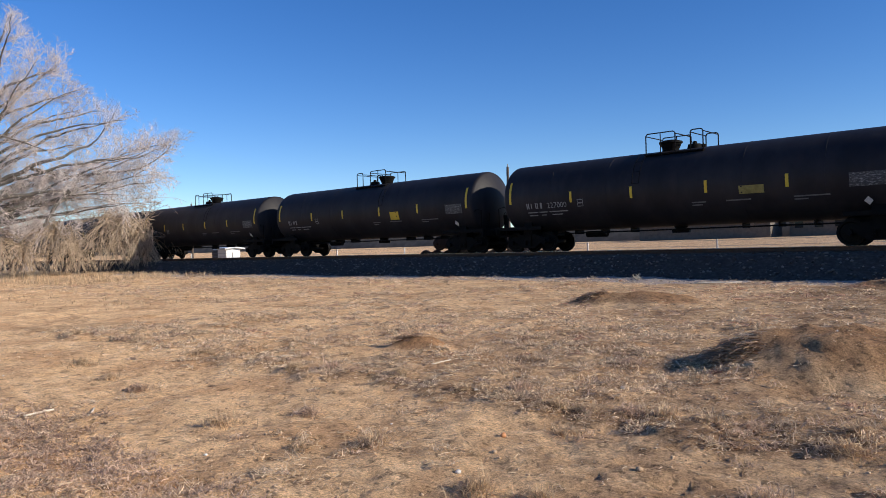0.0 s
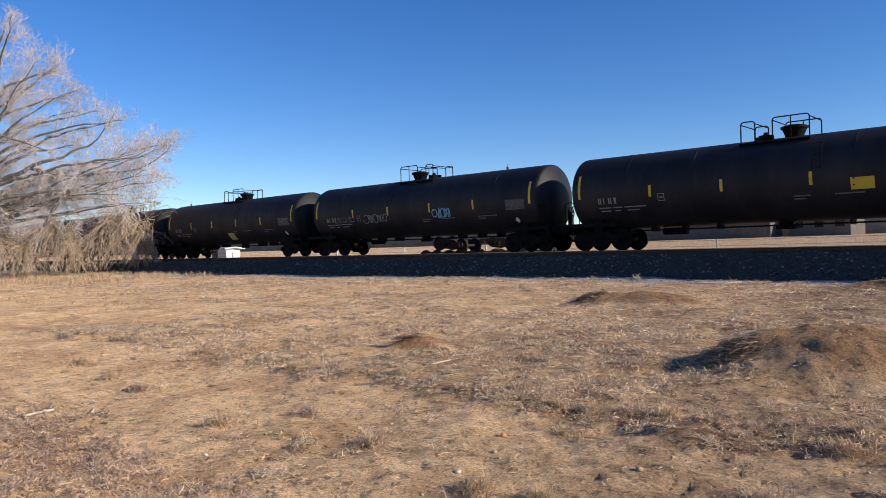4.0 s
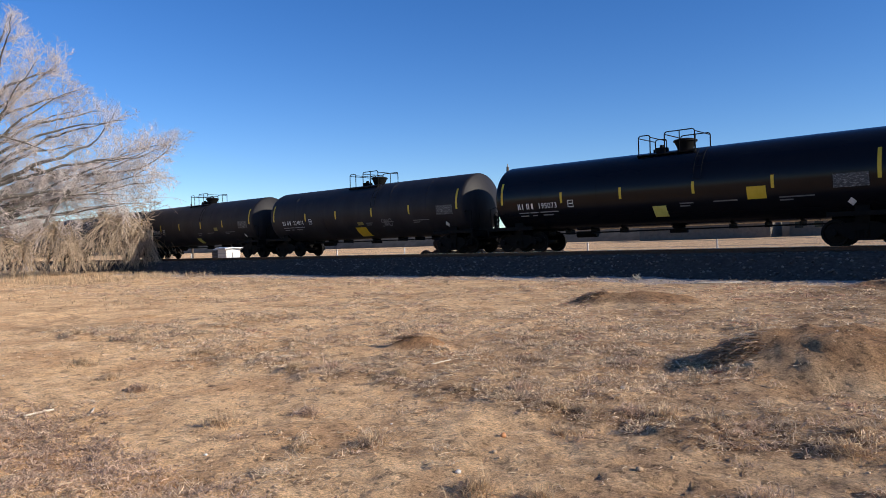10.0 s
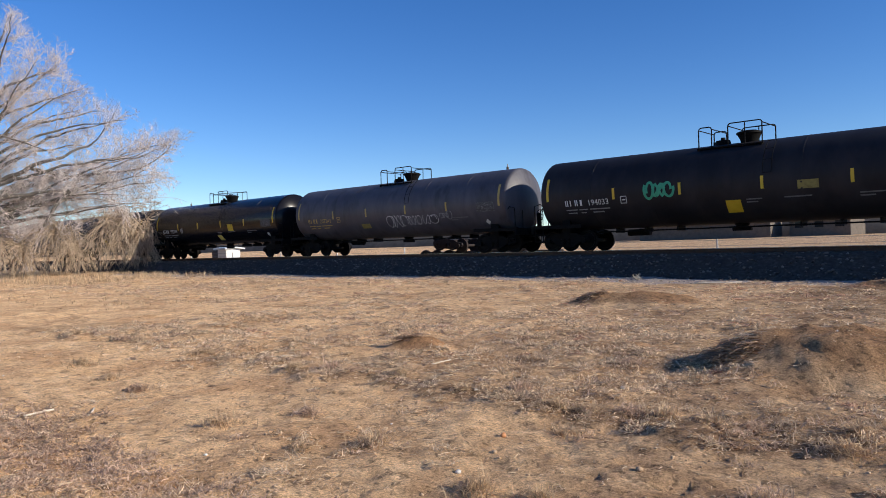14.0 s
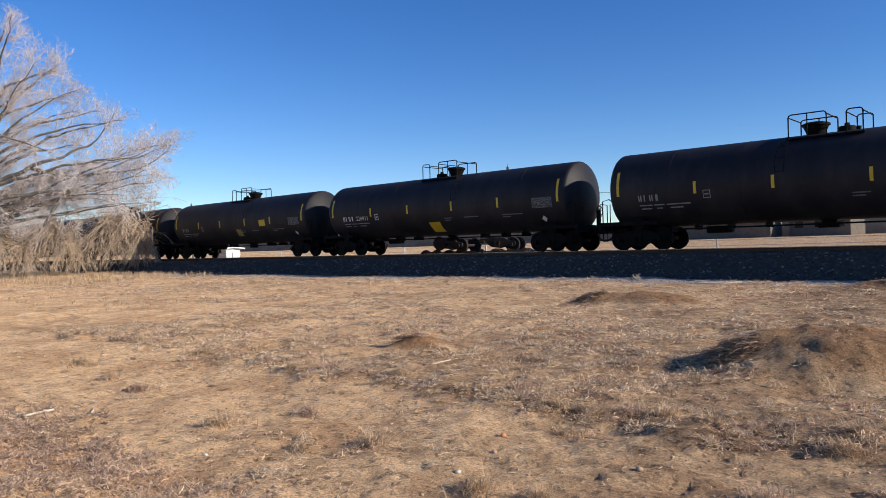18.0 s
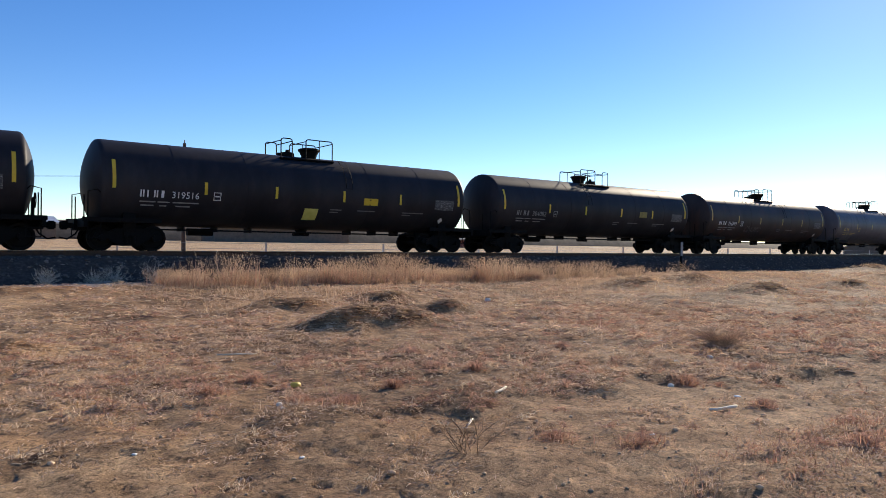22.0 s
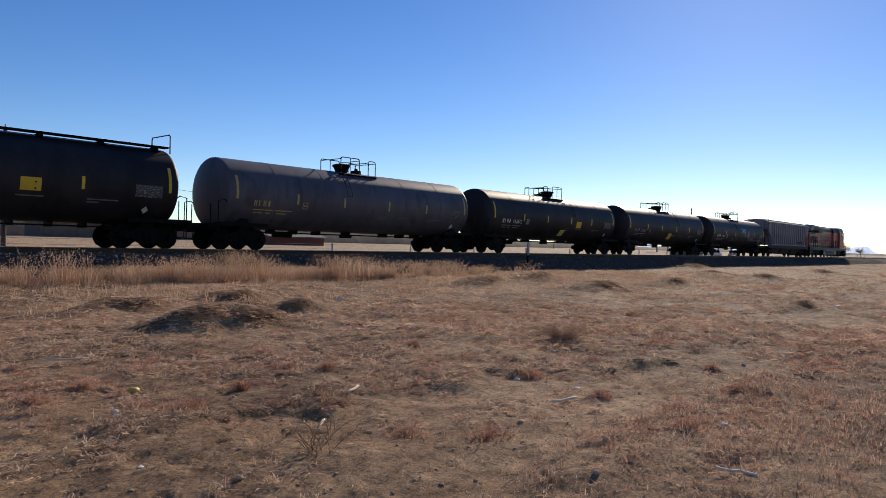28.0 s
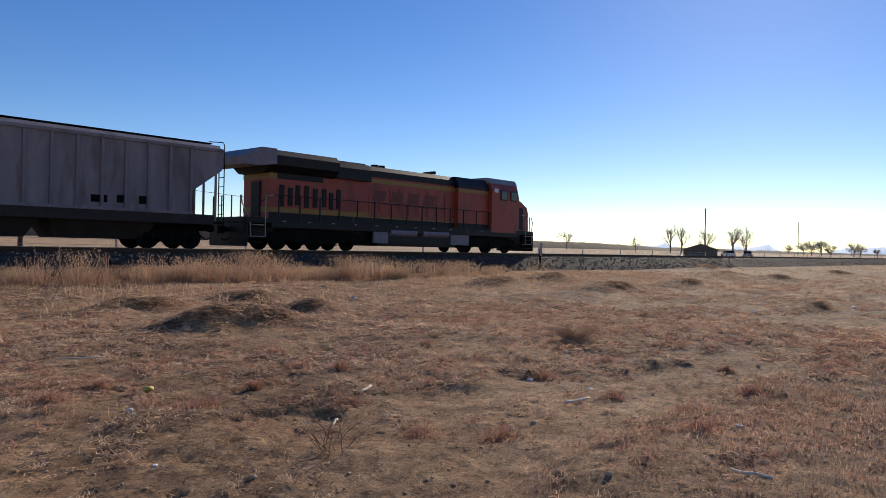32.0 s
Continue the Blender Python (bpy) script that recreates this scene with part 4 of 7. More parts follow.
# ---- hopper car ----
def build_hopper():
    car = tagged(new("hopper_car"), "faded light grey ribbed covered hopper car", "hopper car")
    bm = bmesh.new()
    outline = [(-1.5, 1.45), (-1.55, 4.05), (-1.2, 4.30), (1.2, 4.30), (1.55, 4.05), (1.5, 1.45)]
    rings = []
    for x, zlow in ((-8.75, 3.25), (-7.42, 2.3), (-7.40, 1.45), (7.40, 1.45), (7.42, 2.3), (8.75, 3.25)):
        rings.append([bm.verts.new((x, y, max(z, zlow))) for y, z in outline])
    for a, b in zip(rings, rings[1:]):
        for i in range(len(outline)):
            j = (i + 1) % len(outline)
            bm.faces.new((a[i], a[j], b[j], b[i]))
    bm.faces.new(rings[0])
    bm.faces.new(rings[-1][::-1])
    bmesh.ops.recalc_face_normals(bm, faces=bm.faces[:])
    part("body", bm, HOPPER_PAINT, car, smooth=False)
    bm = bmesh.new()
    box(bm, -0.055, 0.055, -1.62, -1.5, 1.45, 4.0, 0.01)
    rib = finish("rib", bm, HOPPER_PAINT, True)
    for i in range(18):
        shared("rib", rib, car, pose(-7.34 + i * 0.8635, 0, 0))
    bm = bmesh.new()
    box(bm, -8.78, 8.78, -1.64, -1.5, 4.0, 4.12, 0.01)
    box(bm, -7.45, 7.45, -1.62, -1.46, 1.38, 1.50, 0.01)
    part("side_rail", bm, HOPPER_PAINT, car)
    bm = bmesh.new()
    box(bm, -8.4, 8.4, -1.58, -1.40, 1.0, 1.40, 0.01)
    part("side_sill", bm, GRIME, car, "dark grimy brown side sill")
    for x0, x1, z0, z1 in ((-5.9, -5.2, 2.32, 2.62), (-5.1, -4.55, 2.32, 2.62), (-1.1, -0.5, 1.70, 1.86), (3.52, 4.1, 1.66, 1.92), (4.45, 4.82, 1.68, 1.96), (5.28, 5.64, 1.68, 1.98)):
        bm = bmesh.new()
        box(bm, x0, x1, -1.532, -1.50, z0, z1)
        part("stencil", bm, UNDER if x0 > 0 else GREY_STENCIL if x0 < -1.2 else WORN_STENCIL, car, "black stencilled panel" if x0 > 0 else "dim stencilled bar")
    bm = bmesh.new()
    box(bm, -8.6, 8.6, -0.95, -0.45, 4.37, 4.42)
    box(bm, -8.6, 8.6, 0.45, 0.95, 4.37, 4.42)
    box(bm, -8.6, 8.6, -0.42, 0.42, 4.28, 4.44, 0.03)
    for i in range(12):
        box(bm, -8.2 + i * 1.49, -8.14 + i * 1.49, -0.95, 0.95, 4.28, 4.38)
    part("running_board", bm, UNDER, car, "steel grating roof walkway")
    for i in range(3):
        bm = bmesh.new()
        x = -4.2 + i * 4.2
        for y in (0,):
            v = [bm.verts.new(p) for p in ((x - 2.08, -1.38, 1.3), (x + 2.08, -1.38, 1.3), (x + 2.08, 1.38, 1.3), (x - 2.08, 1.38, 1.3), (x - 1.6, -0.75, 0.34), (x + 1.6, -0.75, 0.34), (x + 1.6, 0.75, 0.34), (x - 1.6, 0.75, 0.34))]
            for f in ((0, 1, 5, 4), (1, 2, 6, 5), (2, 3, 7, 6), (3, 0, 4, 7), (4, 5, 6, 7)):
                bm.faces.new([v[i2] for i2 in f])
        bmesh.ops.recalc_face_normals(bm, faces=bm.faces[:])
        part("discharge_chute", bm, GRIME, car, "grimy brown discharge chute", smooth=False)
    for s in (-1, 1):
        bm = bmesh.new()
        box(bm, min(s * 6.2, s * 8.9), max(s * 6.2, s * 8.9), -0.35, 0.35, 0.75, 1.15, 0.02)
        box(bm, s * 8.5 - 0.5, s * 8.5 + 0.4, -1.5, 1.5, 1.05, 1.15, 0.01)
        part("end_sill", bm, UNDER, car)
        bm = bmesh.new()
        for y in (-1.45, -0.5, 0.5, 1.45):
            rod(bm, (s * 8.5, y, 1.1), (s * 8.5, y, 3.3), 0.05, None, 6)
        rod(bm, (s * 7.6, -1.35, 1.1), (s * 7.6, -1.35, 2.5), 0.06, None, 6)
        part("end_post", bm, HOPPER_PAINT, car)
        bm = bmesh.new()
        for y in (-1.55, -1.15):
            rod(bm, (s * 8.82, y, 0.6), (s * 8.82, y, 4.3), 0.022, None, 6)
        for i in range(10):
            rod(bm, (s * 8.82, -1.55, 0.7 + i * 0.38), (s * 8.82, -1.15, 0.7 + i * 0.38), 0.016, None, 6)
        pipe(bm, [(s * 8.82, -1.55, 4.3), (s * 8.78, -1.5, 4.42), (s * 8.3, -1.2, 4.42)], 0.02, 6)
        part("ladder", bm, UNDER, car)
        shared("coupler", COUPLER, car, pose(s * 9.15, 0, 0.88, 0, 0, 0 if s > 0 else 180))
        add_truck(car, s * 6.9)
    return car


hopper = build_hopper()


# ---- locomotive, its nose to the back of the train ----
def build_engine():
    car = tagged(new("diesel_locomotive"), "orange and black diesel locomotive with yellow stripes and grime", "locomotive")

    def slab(name, x0, x1, y0, y1, z0, z1, mat, bevel=0.02, label="", parent=None):
        bm = bmesh.new()
        box(bm, x0, x1, y0, y1, z0, z1, bevel)
        return part(name, bm, mat, parent or car, label)

    def outline(name, pts, x0, x1, mat, label="", axis="x", parent=None):
        bm = bmesh.new()
        profile(bm, pts, x0, x1, axis)
        return part(name, bm, mat, parent or car, label, smooth=False)

    slab("deck", -10.75, 10.6, -1.5, 1.5, 1.18, 1.42, ENGINE_BLACK, 0.03)
    slab("underframe", -10.3, 9.9, -0.95, 0.95, 0.55, 1.19, ENGINE_BLACK, 0.03)
    slab("side_skirt", -9.4, 9.0, -1.52, -1.44, 1.0, 1.24, ENGINE_BLACK, 0.01)
    outline("engine_hood", [(-0.95, 1.42), (-0.95, 3.85), (0.95, 3.85), (0.95, 1.42)], -4.3, 6.15, ORANGE)
    outline("hood_roof", [(-0.99, 3.80), (-0.99, 4.12), (-0.72, 4.36), (0.72, 4.36), (0.99, 4.12), (0.99, 3.80)], -3.4, 6.15, ENGINE_BLACK, "black roof panels")
    outline("blower_housing", [(-1.25, 1.42), (-1.25, 3.75), (-1.0, 4.26), (1.0, 4.26), (1.25, 3.75), (1.25, 1.42)], 3.4, 6.18, ORANGE)
    outline("blower_roof", [(-1.28, 3.72), (-1.27, 3.92), (-1.02, 4.36), (1.02, 4.36), (1.27, 3.92), (1.28, 3.72)], 3.35, 6.2, ENGINE_BLACK)
    outline("radiator_body", [(-1.02, 1.42), (-1.02, 3.5), (1.02, 3.5), (1.02, 1.42)], -9.2, -4.25, ORANGE)
    outline("radiator_wing", [(-1.02, 3.45), (-1.52, 3.78), (-1.54, 4.20), (-1.25, 4.46), (1.25, 4.46), (1.54, 4.20), (1.52, 3.78), (1.02, 3.45)], -9.5, -5.6, ENGINE_BLACK, "flared black radiator housing")
    outline("wing_end", [(-10.85, 3.66), (-10.85, 4.02), (-9.95, 4.47), (-9.2, 4.47), (-9.2, 3.80), (-10.0, 3.66)], -1.57, 1.57, WING_GREY, "sloped pale grey end of the radiator housing", "y")
    outline("dynamic_brake", [(-1.3, 3.5), (-1.3, 4.05), (-1.05, 4.34), (1.05, 4.34), (1.3, 4.05), (1.3, 3.5)], -5.6, -3.35, ENGINE_BLACK)
    slab("roof_hatch", -5.4, -3.5, -1.0, 1.0, 4.34, 4.40, FUEL_GREY, 0.02, "pale worn roof hatch")
    for i in range(2):
        bm = bmesh.new()
        rod(bm, (-1.9 + i * 0.5, 0.1, 4.18), (-1.9 + i * 0.5, 0.1, 4.58), 0.2, None, 14)
        part("exhaust_stack", bm, ENGINE_BLACK, car)
    bm = bmesh.new()
    for y in (-0.25, 0.0, 0.25):
        rod(bm, (2.0, y, 4.50), (2.45, y, 4.54), 0.05, 0.10, 10)
    box(bm, 1.9, 2.05, -0.3, 0.3, 4.3, 4.52)
    part("horn", bm, ENGINE_BLACK, car)
    # cab and nose
    cab = outline("cab", [(-1.5, 1.25), (-1.53, 3.72), (-1.3, 4.22), (1.3, 4.22), (1.53, 3.72), (1.5, 1.25)], 6.2, 8.75, ORANGE)
    # the roof's bright sheen is put into its pale grey colour
    outline("cab_roof", [(-1.36, 4.20), (-1.12, 4.54), (1.12, 4.54), (1.36, 4.20)], 6.15, 8.95, FUEL_GREY, "cab roof with its pale sheen put into the grey", parent=cab)
    outline("windscreen_frame", [(8.7, 1.25), (8.7, 4.20), (8.95, 4.16), (9.22, 3.42), (9.22, 1.25)], -1.32, 1.32, ORANGE, "", "y", cab)
    for x in (7.0, 8.0):
        f = slab("window", x, x + 0.68, -1.56, -1.49, 3.22, 3.84, ENGINE_BLACK, 0.02, "", cab)
        slab("pane", x + 0.06, x + 0.62, -1.572, -1.55, 3.28, 3.78, GLASS, 0.005, "", f)
    for y in (-1.05, 0.1):
        bm = bmesh.new()
        v = [bm.verts.new(p) for p in ((9.235, y, 3.46), (9.235, y + 0.95, 3.46), (8.985, y + 0.95, 4.10), (8.985, y, 4.10))]
        bm.faces.new(v)
        part("windscreen", bm, GLASS, cab)
    outline("nose", [(9.2, 1.25), (9.2, 3.42), (9.75, 3.28), (10.35, 2.95), (10.5, 2.6), (10.55, 1.25)], -1.1, 1.1, ORANGE, "", "y")
    slab("number_board", 6.42, 6.78, -1.55, -1.5, 3.66, 3.90, WHITE_PAINT, 0.005, "blank white number board")
    slab("side_door", 9.35, 9.95, -1.13, -1.09, 1.5, 2.9, ENGINE_BLACK, 0.02)
    # stripes and panels
    for x0, x1, y, z0, z1 in ((-3.35, 3.4, -0.965, 3.50, 3.70), (-9.18, -4.3, -1.035, 1.70, 1.93), (-4.25, 3.4, -0.965, 1.70, 1.95), (3.4, 6.15, -1.265, 3.50, 3.68), (-9.18, -8.8, -1.035, 3.20, 3.46)):
        slab("stripe", x0, x1, y, y + 0.03, z0, z1, ENGINE_YELLOW, 0.0, "yellow stripe")
    for x0, x1, y in ((-9.18, -4.3, -1.035), (-4.25, 3.4, -0.965), (3.4, 6.15, -1.265)):
        slab("kick_panel", x0, x1, y, y + 0.03, 1.42, 1.70, ENGINE_BLACK, 0.0, "black panel along the walkway")
    for i, (x, z) in enumerate(((-8.54, 2.96), (-8.08, 2.86), (-7.66, 3.0), (-7.15, 3.02), (-6.66, 2.92), (-6.12, 2.94), (-5.70, 2.80), (-5.24, 2.98))):
        slab("louvre", x - 0.13, x + 0.13, -1.06, -1.0, 1.97 + 0.05 * (i % 3), z, ENGINE_BLACK, 0.015, "dark intake louvre")
    slab("grille", -8.8, -6.2, -1.05, -1.0, 3.22, 3.48, ENGINE_BLACK, 0.01, "dark intake grille")
    for i in range(9):
        slab("hood_door", -3.2 + i * 0.72, -2.54 + i * 0.72, -0.975, -0.93, 1.74, 3.28, ORANGE, 0.012)
    for i, x in enumerate((-3.0, -1.75, -0.5, 0.75)):
        bm = bmesh.new()
        v = [bm.verts.new(p) for p in ((x, -0.985, 2.58), (x + 0.85, -0.985, 2.58), (x + 1.0, -0.985, 3.12), (x + 0.15, -0.985, 3.12))]
        bm.faces.new(v)
        part("emblem", bm, EMBLEM, car, "slanted dark emblem block", smooth=False)
    bm = bmesh.new()
    v = [bm.verts.new(p) for p in ((-2.2, -0.988, 2.42), (2.6, -0.988, 2.42), (2.6, -0.988, 2.50), (-2.2, -0.988, 2.50))]
    bm.faces.new(v)
    part("emblem", bm, EMBLEM, car, "long dark emblem line", smooth=False)
    slab("stripe", -9.235, -9.2, -1.02, 1.02, 3.20, 3.46, ENGINE_YELLOW, 0.0, "yellow stripe")
    slab("stripe", -9.235, -9.2, -1.02, 1.02, 1.70, 1.93, ENGINE_YELLOW, 0.0, "yellow stripe")
    slab("end_door", -9.26, -9.2, -0.35, 0.35, 1.5, 3.1, ENGINE_BLACK, 0.02, "dark end door")
    # handrails and steps
    for i in range(14):
        bm = bmesh.new()
        x = -9.0 + i * 1.15
        pipe(bm, [(x, -1.47, 1.3), (x, -1.47, 2.46)], 0.034)
        part("handrail_post", bm, ENGINE_BLACK, car)
    bm = bmesh.new()
    pipe(bm, [(-9.9, -1.47, 2.1), (-9.5, -1.47, 2.40), (-9.0, -1.47, 2.45), (5.9, -1.47, 2.45), (6.15, -1.47, 2.3)], 0.022)
    part("handrail", bm, ENGINE_BLACK, car)
    for i in range(12):
        slab("deck_light", -8.8 + i * 1.4, -8.65 + i * 1.4, -1.53, -1.5, 1.27, 1.31, FUEL_GREY, 0.0)
    slab("fuel_tank", -2.9, 3.3, -1.40, 1.40, 0.28, 1.08, ENGINE_BLACK, 0.14)
    for x0, x1, z0, z1 in ((-3.3, -2.25, 0.42, 1.1), (2.55, 4.2, 0.42, 1.08)):
        slab("side_box", x0, x1, -1.47, -1.36, z0, z1, WING_GREY, 0.03, "dusty grey equipment box")
    for x0, x1 in ((-2.15, -0.2), (0.25, 2.35)):
        bm = bmesh.new()
        rod(bm, (x0, -1.36, 1.0), (x1, -1.36, 1.0), 0.20, None, 16)
        for x in (x0 + 0.3, x1 - 0.3):
            rod(bm, (x - 0.03, -1.36, 1.0), (x + 0.03, -1.36, 1.0), 0.212, None, 16)
        part("air_reservoir", bm, WING_GREY, car, "dusty grey air reservoir")
    f3 = bmesh.new()
    for y in (-1.05, 1.05):
        profile(f3, [(-2.75, 0.42), (-2.6, 0.80), (-1.2, 0.98), (1.2, 0.98), (2.6, 0.80), (2.75, 0.42), (2.3, 0.30), (1.6, 0.42), (1.0, 0.34), (0.35, 0.26), (-0.35, 0.26), (-1.0, 0.34), (-1.6, 0.42), (-2.3, 0.30)], y - 0.09, y + 0.09, "y")
    box(f3, -2.4, 2.4, -0.95, 0.95, 0.5, 0.98, 0.03)
    for x in (-2.05, 0, 2.05):
        for y in (-1.18, 1.18):
            rod(f3, (x, y - 0.06, 0.5), (x, y + 0.06, 0.5), 0.16, None, 12)
    f3 = finish("truck_frame", f3, UNDER, True)
    for s in (-1, 1):
        t = shared("truck", f3, car, pose(s * 6.5, 0, 0), "three-axle engine truck")
        for w in (-2.05, 0, 2.05):
            shared("wheelset", WHEELSET, t, pose(w, 0, 0.457))
        shared("coupler", COUPLER, car, pose(s * 10.95, 0, 0.88, 0, 0, 0 if s > 0 else 180))
        for i in range(4):
            slab("step", s * 10.05 - 0.28, s * 10.05 + 0.28, -1.5, -1.2, 0.32 + i * 0.25, 0.36 + i * 0.25, FUEL_GREY if i % 2 else ENGINE_BLACK, 0.0)
        slab("pilot", s * 10.6 - 0.08, s * 10.6 + 0.08, -1.45, 1.45, 0.15, 1.2, ENGINE_BLACK, 0.03)
        for a in ([(s * 9.7, -1.5, 0.55), (s * 9.7, -1.5, 2.25), (s * 9.62, -1.5, 2.38), (s * 9.3, -1.5, 2.42)], [(s * 10.4, -1.48, 0.55), (s * 10.45, -1.45, 1.35), (s * 10.75, -1.3, 2.0), (s * 10.72, -1.2, 2.35)]):
            bm = bmesh.new()
            pipe(bm, a, 0.026)
            part("grab_rail", bm, FUEL_GREY, car, "pale grab rail")
        for y in (-1.1, -0.4, 0.4, 1.1):
            bm = bmesh.new()
            pipe(bm, [(s * 10.7, y, 1.3), (s * 10.7, y, 2.35)], 0.03)
            part("end_post", bm, ENGINE_BLACK, car)
    return car


engine = build_engine()

# ---- the bare tree ----
def frustum_np(p0, p1, r0, r1, sides=3):
    """Thin tapered rods between rows of points, as one array of vertices and triangles."""
    p0, p1 = np.asarray(p0, float), np.asarray(p1, float)
    d = p1 - p0
    d /= np.maximum(np.linalg.norm(d, axis=1, keepdims=True), 1e-6)
    ref = np.where(np.abs(d[:, 2:3]) < 0.9, np.array([[0.0, 0, 1]]), np.array([[1.0, 0, 0]]))
    u = np.cross(d, ref)
    u /= np.linalg.norm(u, axis=1, keepdims=True)
    w = np.cross(u, d)
    vs = []
    for p, r in ((p0, r0), (p1, r1)):
        r = np.broadcast_to(np.asarray(r, float), (len(p0),))[:, None]
        for k in range(sides):
            a = 2 * math.pi * k / sides
            vs.append(p + (u * math.cos(a) + w * math.sin(a)) * r)
    v = np.stack(vs, 1).reshape(-1, 3)
    base = np.arange(len(p0))[:, None] * (2 * sides)
    f = []
    for k in range(sides):
        j = (k + 1) % sides
        f += [np.concatenate([base + k, base + j, base + sides + j], 1), np.concatenate([base + k, base + sides + j, base + sides + k], 1)]
    return v, np.concatenate(f, 0)


def crown_radius(z):
    return float(np.interp(z, [0, 3, 4.3, 5.2, 6.6, 9.0, 10.5, 11.5, 12.3, 13.7, 14.7, 16.5, 18, 19.2, 20.4, 21.2], [11.2, 11.6, 12.2, 13.0, 14.4, 15.6, 15.2, 13.6, 11.2, 9.5, 7.9, 6.8, 6.3, 4.5, 2.4, 0.3]))


def build_tree(at, seed=3):
    """An old leaning cottonwood: heavy arching limbs, a haze of fine twigs, and weeping bunches that hang to the ground."""
    rnd = random.Random(seed)
    tree = tagged(new("bare_tree"), "large leafless cottonwood with pale twigs drooping to the ground", "tree")
    tree.location = at
    away = Vector((at[0], at[1], 0)).normalized()
    side = Vector((away.y, -away.x, 0))          # along the railway's side of the crown

    def spot(u, h, w=0.0):
        return side * u + away * w + Vector((0, 0, h))

    trunk_pts = [spot(0, -0.3), spot(0.2, 2.4), spot(-0.1, 5.4), spot(0.3, 9.0), spot(0.1, 13.0), spot(0.5, 18.5)]
    radii = (0.72, 0.58, 0.46, 0.32, 0.2, 0.05)
    bm = bmesh.new()
    for i, (a, b) in enumerate(zip(trunk_pts, trunk_pts[1:])):
        rod(bm, a, b, radii[i], radii[i + 1], 10)
    part("trunk", bm, BARK, tree, "rough grey-brown trunk")
    fine = [[], [], [], []]       # ends and radii of the thin wood
    low = [[], [], [], []]        # the same for the hanging bunches

    def lobe(p):
        """The crown's outline, broken into uneven lobes."""
        a = math.atan2(p.y, p.x)
        return crown_radius(p.z) * (1.02 + 0.07 * math.sin(3.1 * a + 0.9 * p.z) + 0.05 * math.sin(1.9 * p.z + 5 * a))

    def inside(p):
        return 0.3 < p.z < 21.2 and math.hypot(p.x, p.y) < lobe(p)

    def put(store, p, e, r0, r1):
        store[0].append(tuple(p)), store[1].append(tuple(e)), store[2].append(r0), store[3].append(r1)

    def shoot(p, d, length, r, steps, bend, pull, store=fine, taper=0.7):
        """One crooked twig; gives back a place and a direction for each step along it."""
        out = []
        for i in range(steps):
            d = (d + Vector((rnd.gauss(0, bend), rnd.gauss(0, bend), rnd.gauss(pull, bend)))).normalized()
            e = p + d * (length / steps)
            if e.z < 0.12 or (store is fine and not inside(e)):
                break
            put(store, p, e, r * (1 - taper * i / steps), r * (1 - taper * (i + 1) / steps))
            out.append((p.lerp(e, rnd.random()), d.copy()))
            p = e
        return out

    def aside(d, much, up):
        s = Vector((rnd.gauss(0, 1), rnd.gauss(0, 1), rnd.gauss(0, 1)))
        s = (s - d * s.dot(d)).normalized()
        return (d + s * much + Vector((0, 0, up))).normalized()

    def twigs(p, d, length, droop):
        """A side branch with its fine twigs; near the foot they weep, in the crown they reach up."""
        pull = -0.16 if droop else rnd.choice((0.02, 0.10, 0.16))
        for q, e in shoot(p, d, length, 0.024, 6, 0.20, pull):
            for _ in range(2):
                for q2, e2 in shoot(q, aside(e, rnd.uniform(0.6, 1.4), -0.3 if droop else 0.12), rnd.uniform(0.5, 1.3), 0.012, 3, 0.24, -0.16 if droop else 0.09):
                    for _ in range(2 if rnd.random() < 0.6 else 1):
                        shoot(q2, aside(e2, rnd.uniform(0.5, 1.2), -0.2 if droop else 0.25), rnd.uniform(0.2, 0.6), 0.0085, 1, 0.2, 0.0)

    def limb(guide, r0, r1, rate):
        """A heavy limb through the guide's places, crooked between them, with side branches all along."""
        pts, wob = [], Vector((0, 0, 0))
        for a, b in zip(guide, guide[1:]):
            n = max(2, int((b - a).length / 0.55))
            for k in range(n):
                wob = wob * 0.75 + Vector((rnd.gauss(0, 0.06), rnd.gauss(0, 0.06), rnd.gauss(0, 0.06)))
                pts.append(a.lerp(b, k / n) + wob)
        pts.append(guide[-1])
        bm = bmesh.new()
        n = len(pts) - 1
        for k in range(n):
            rod(bm, pts[k], pts[k + 1], r0 + (r1 - r0) * k / n, r0 + (r1 - r0) * (k + 1) / n, 7)
            if k < 2 or rnd.random() > rate:
                continue
            d = (pts[k + 1] - pts[k]).normalized()
            for _ in range(2):
                p = pts[k].lerp(pts[k + 1], rnd.random())
                droop = p.z < 9.0 and rnd.random() < 0.55
                twigs(p, aside(d, rnd.uniform(0.5, 1.4), -0.4 if droop else 0.1), rnd.uniform(1.3, 3.4), droop)
        twigs(pts[-1], (pts[-1] - pts[-2]).normalized(), 2.2, False)
        part("limb", bm, BARK, tree)

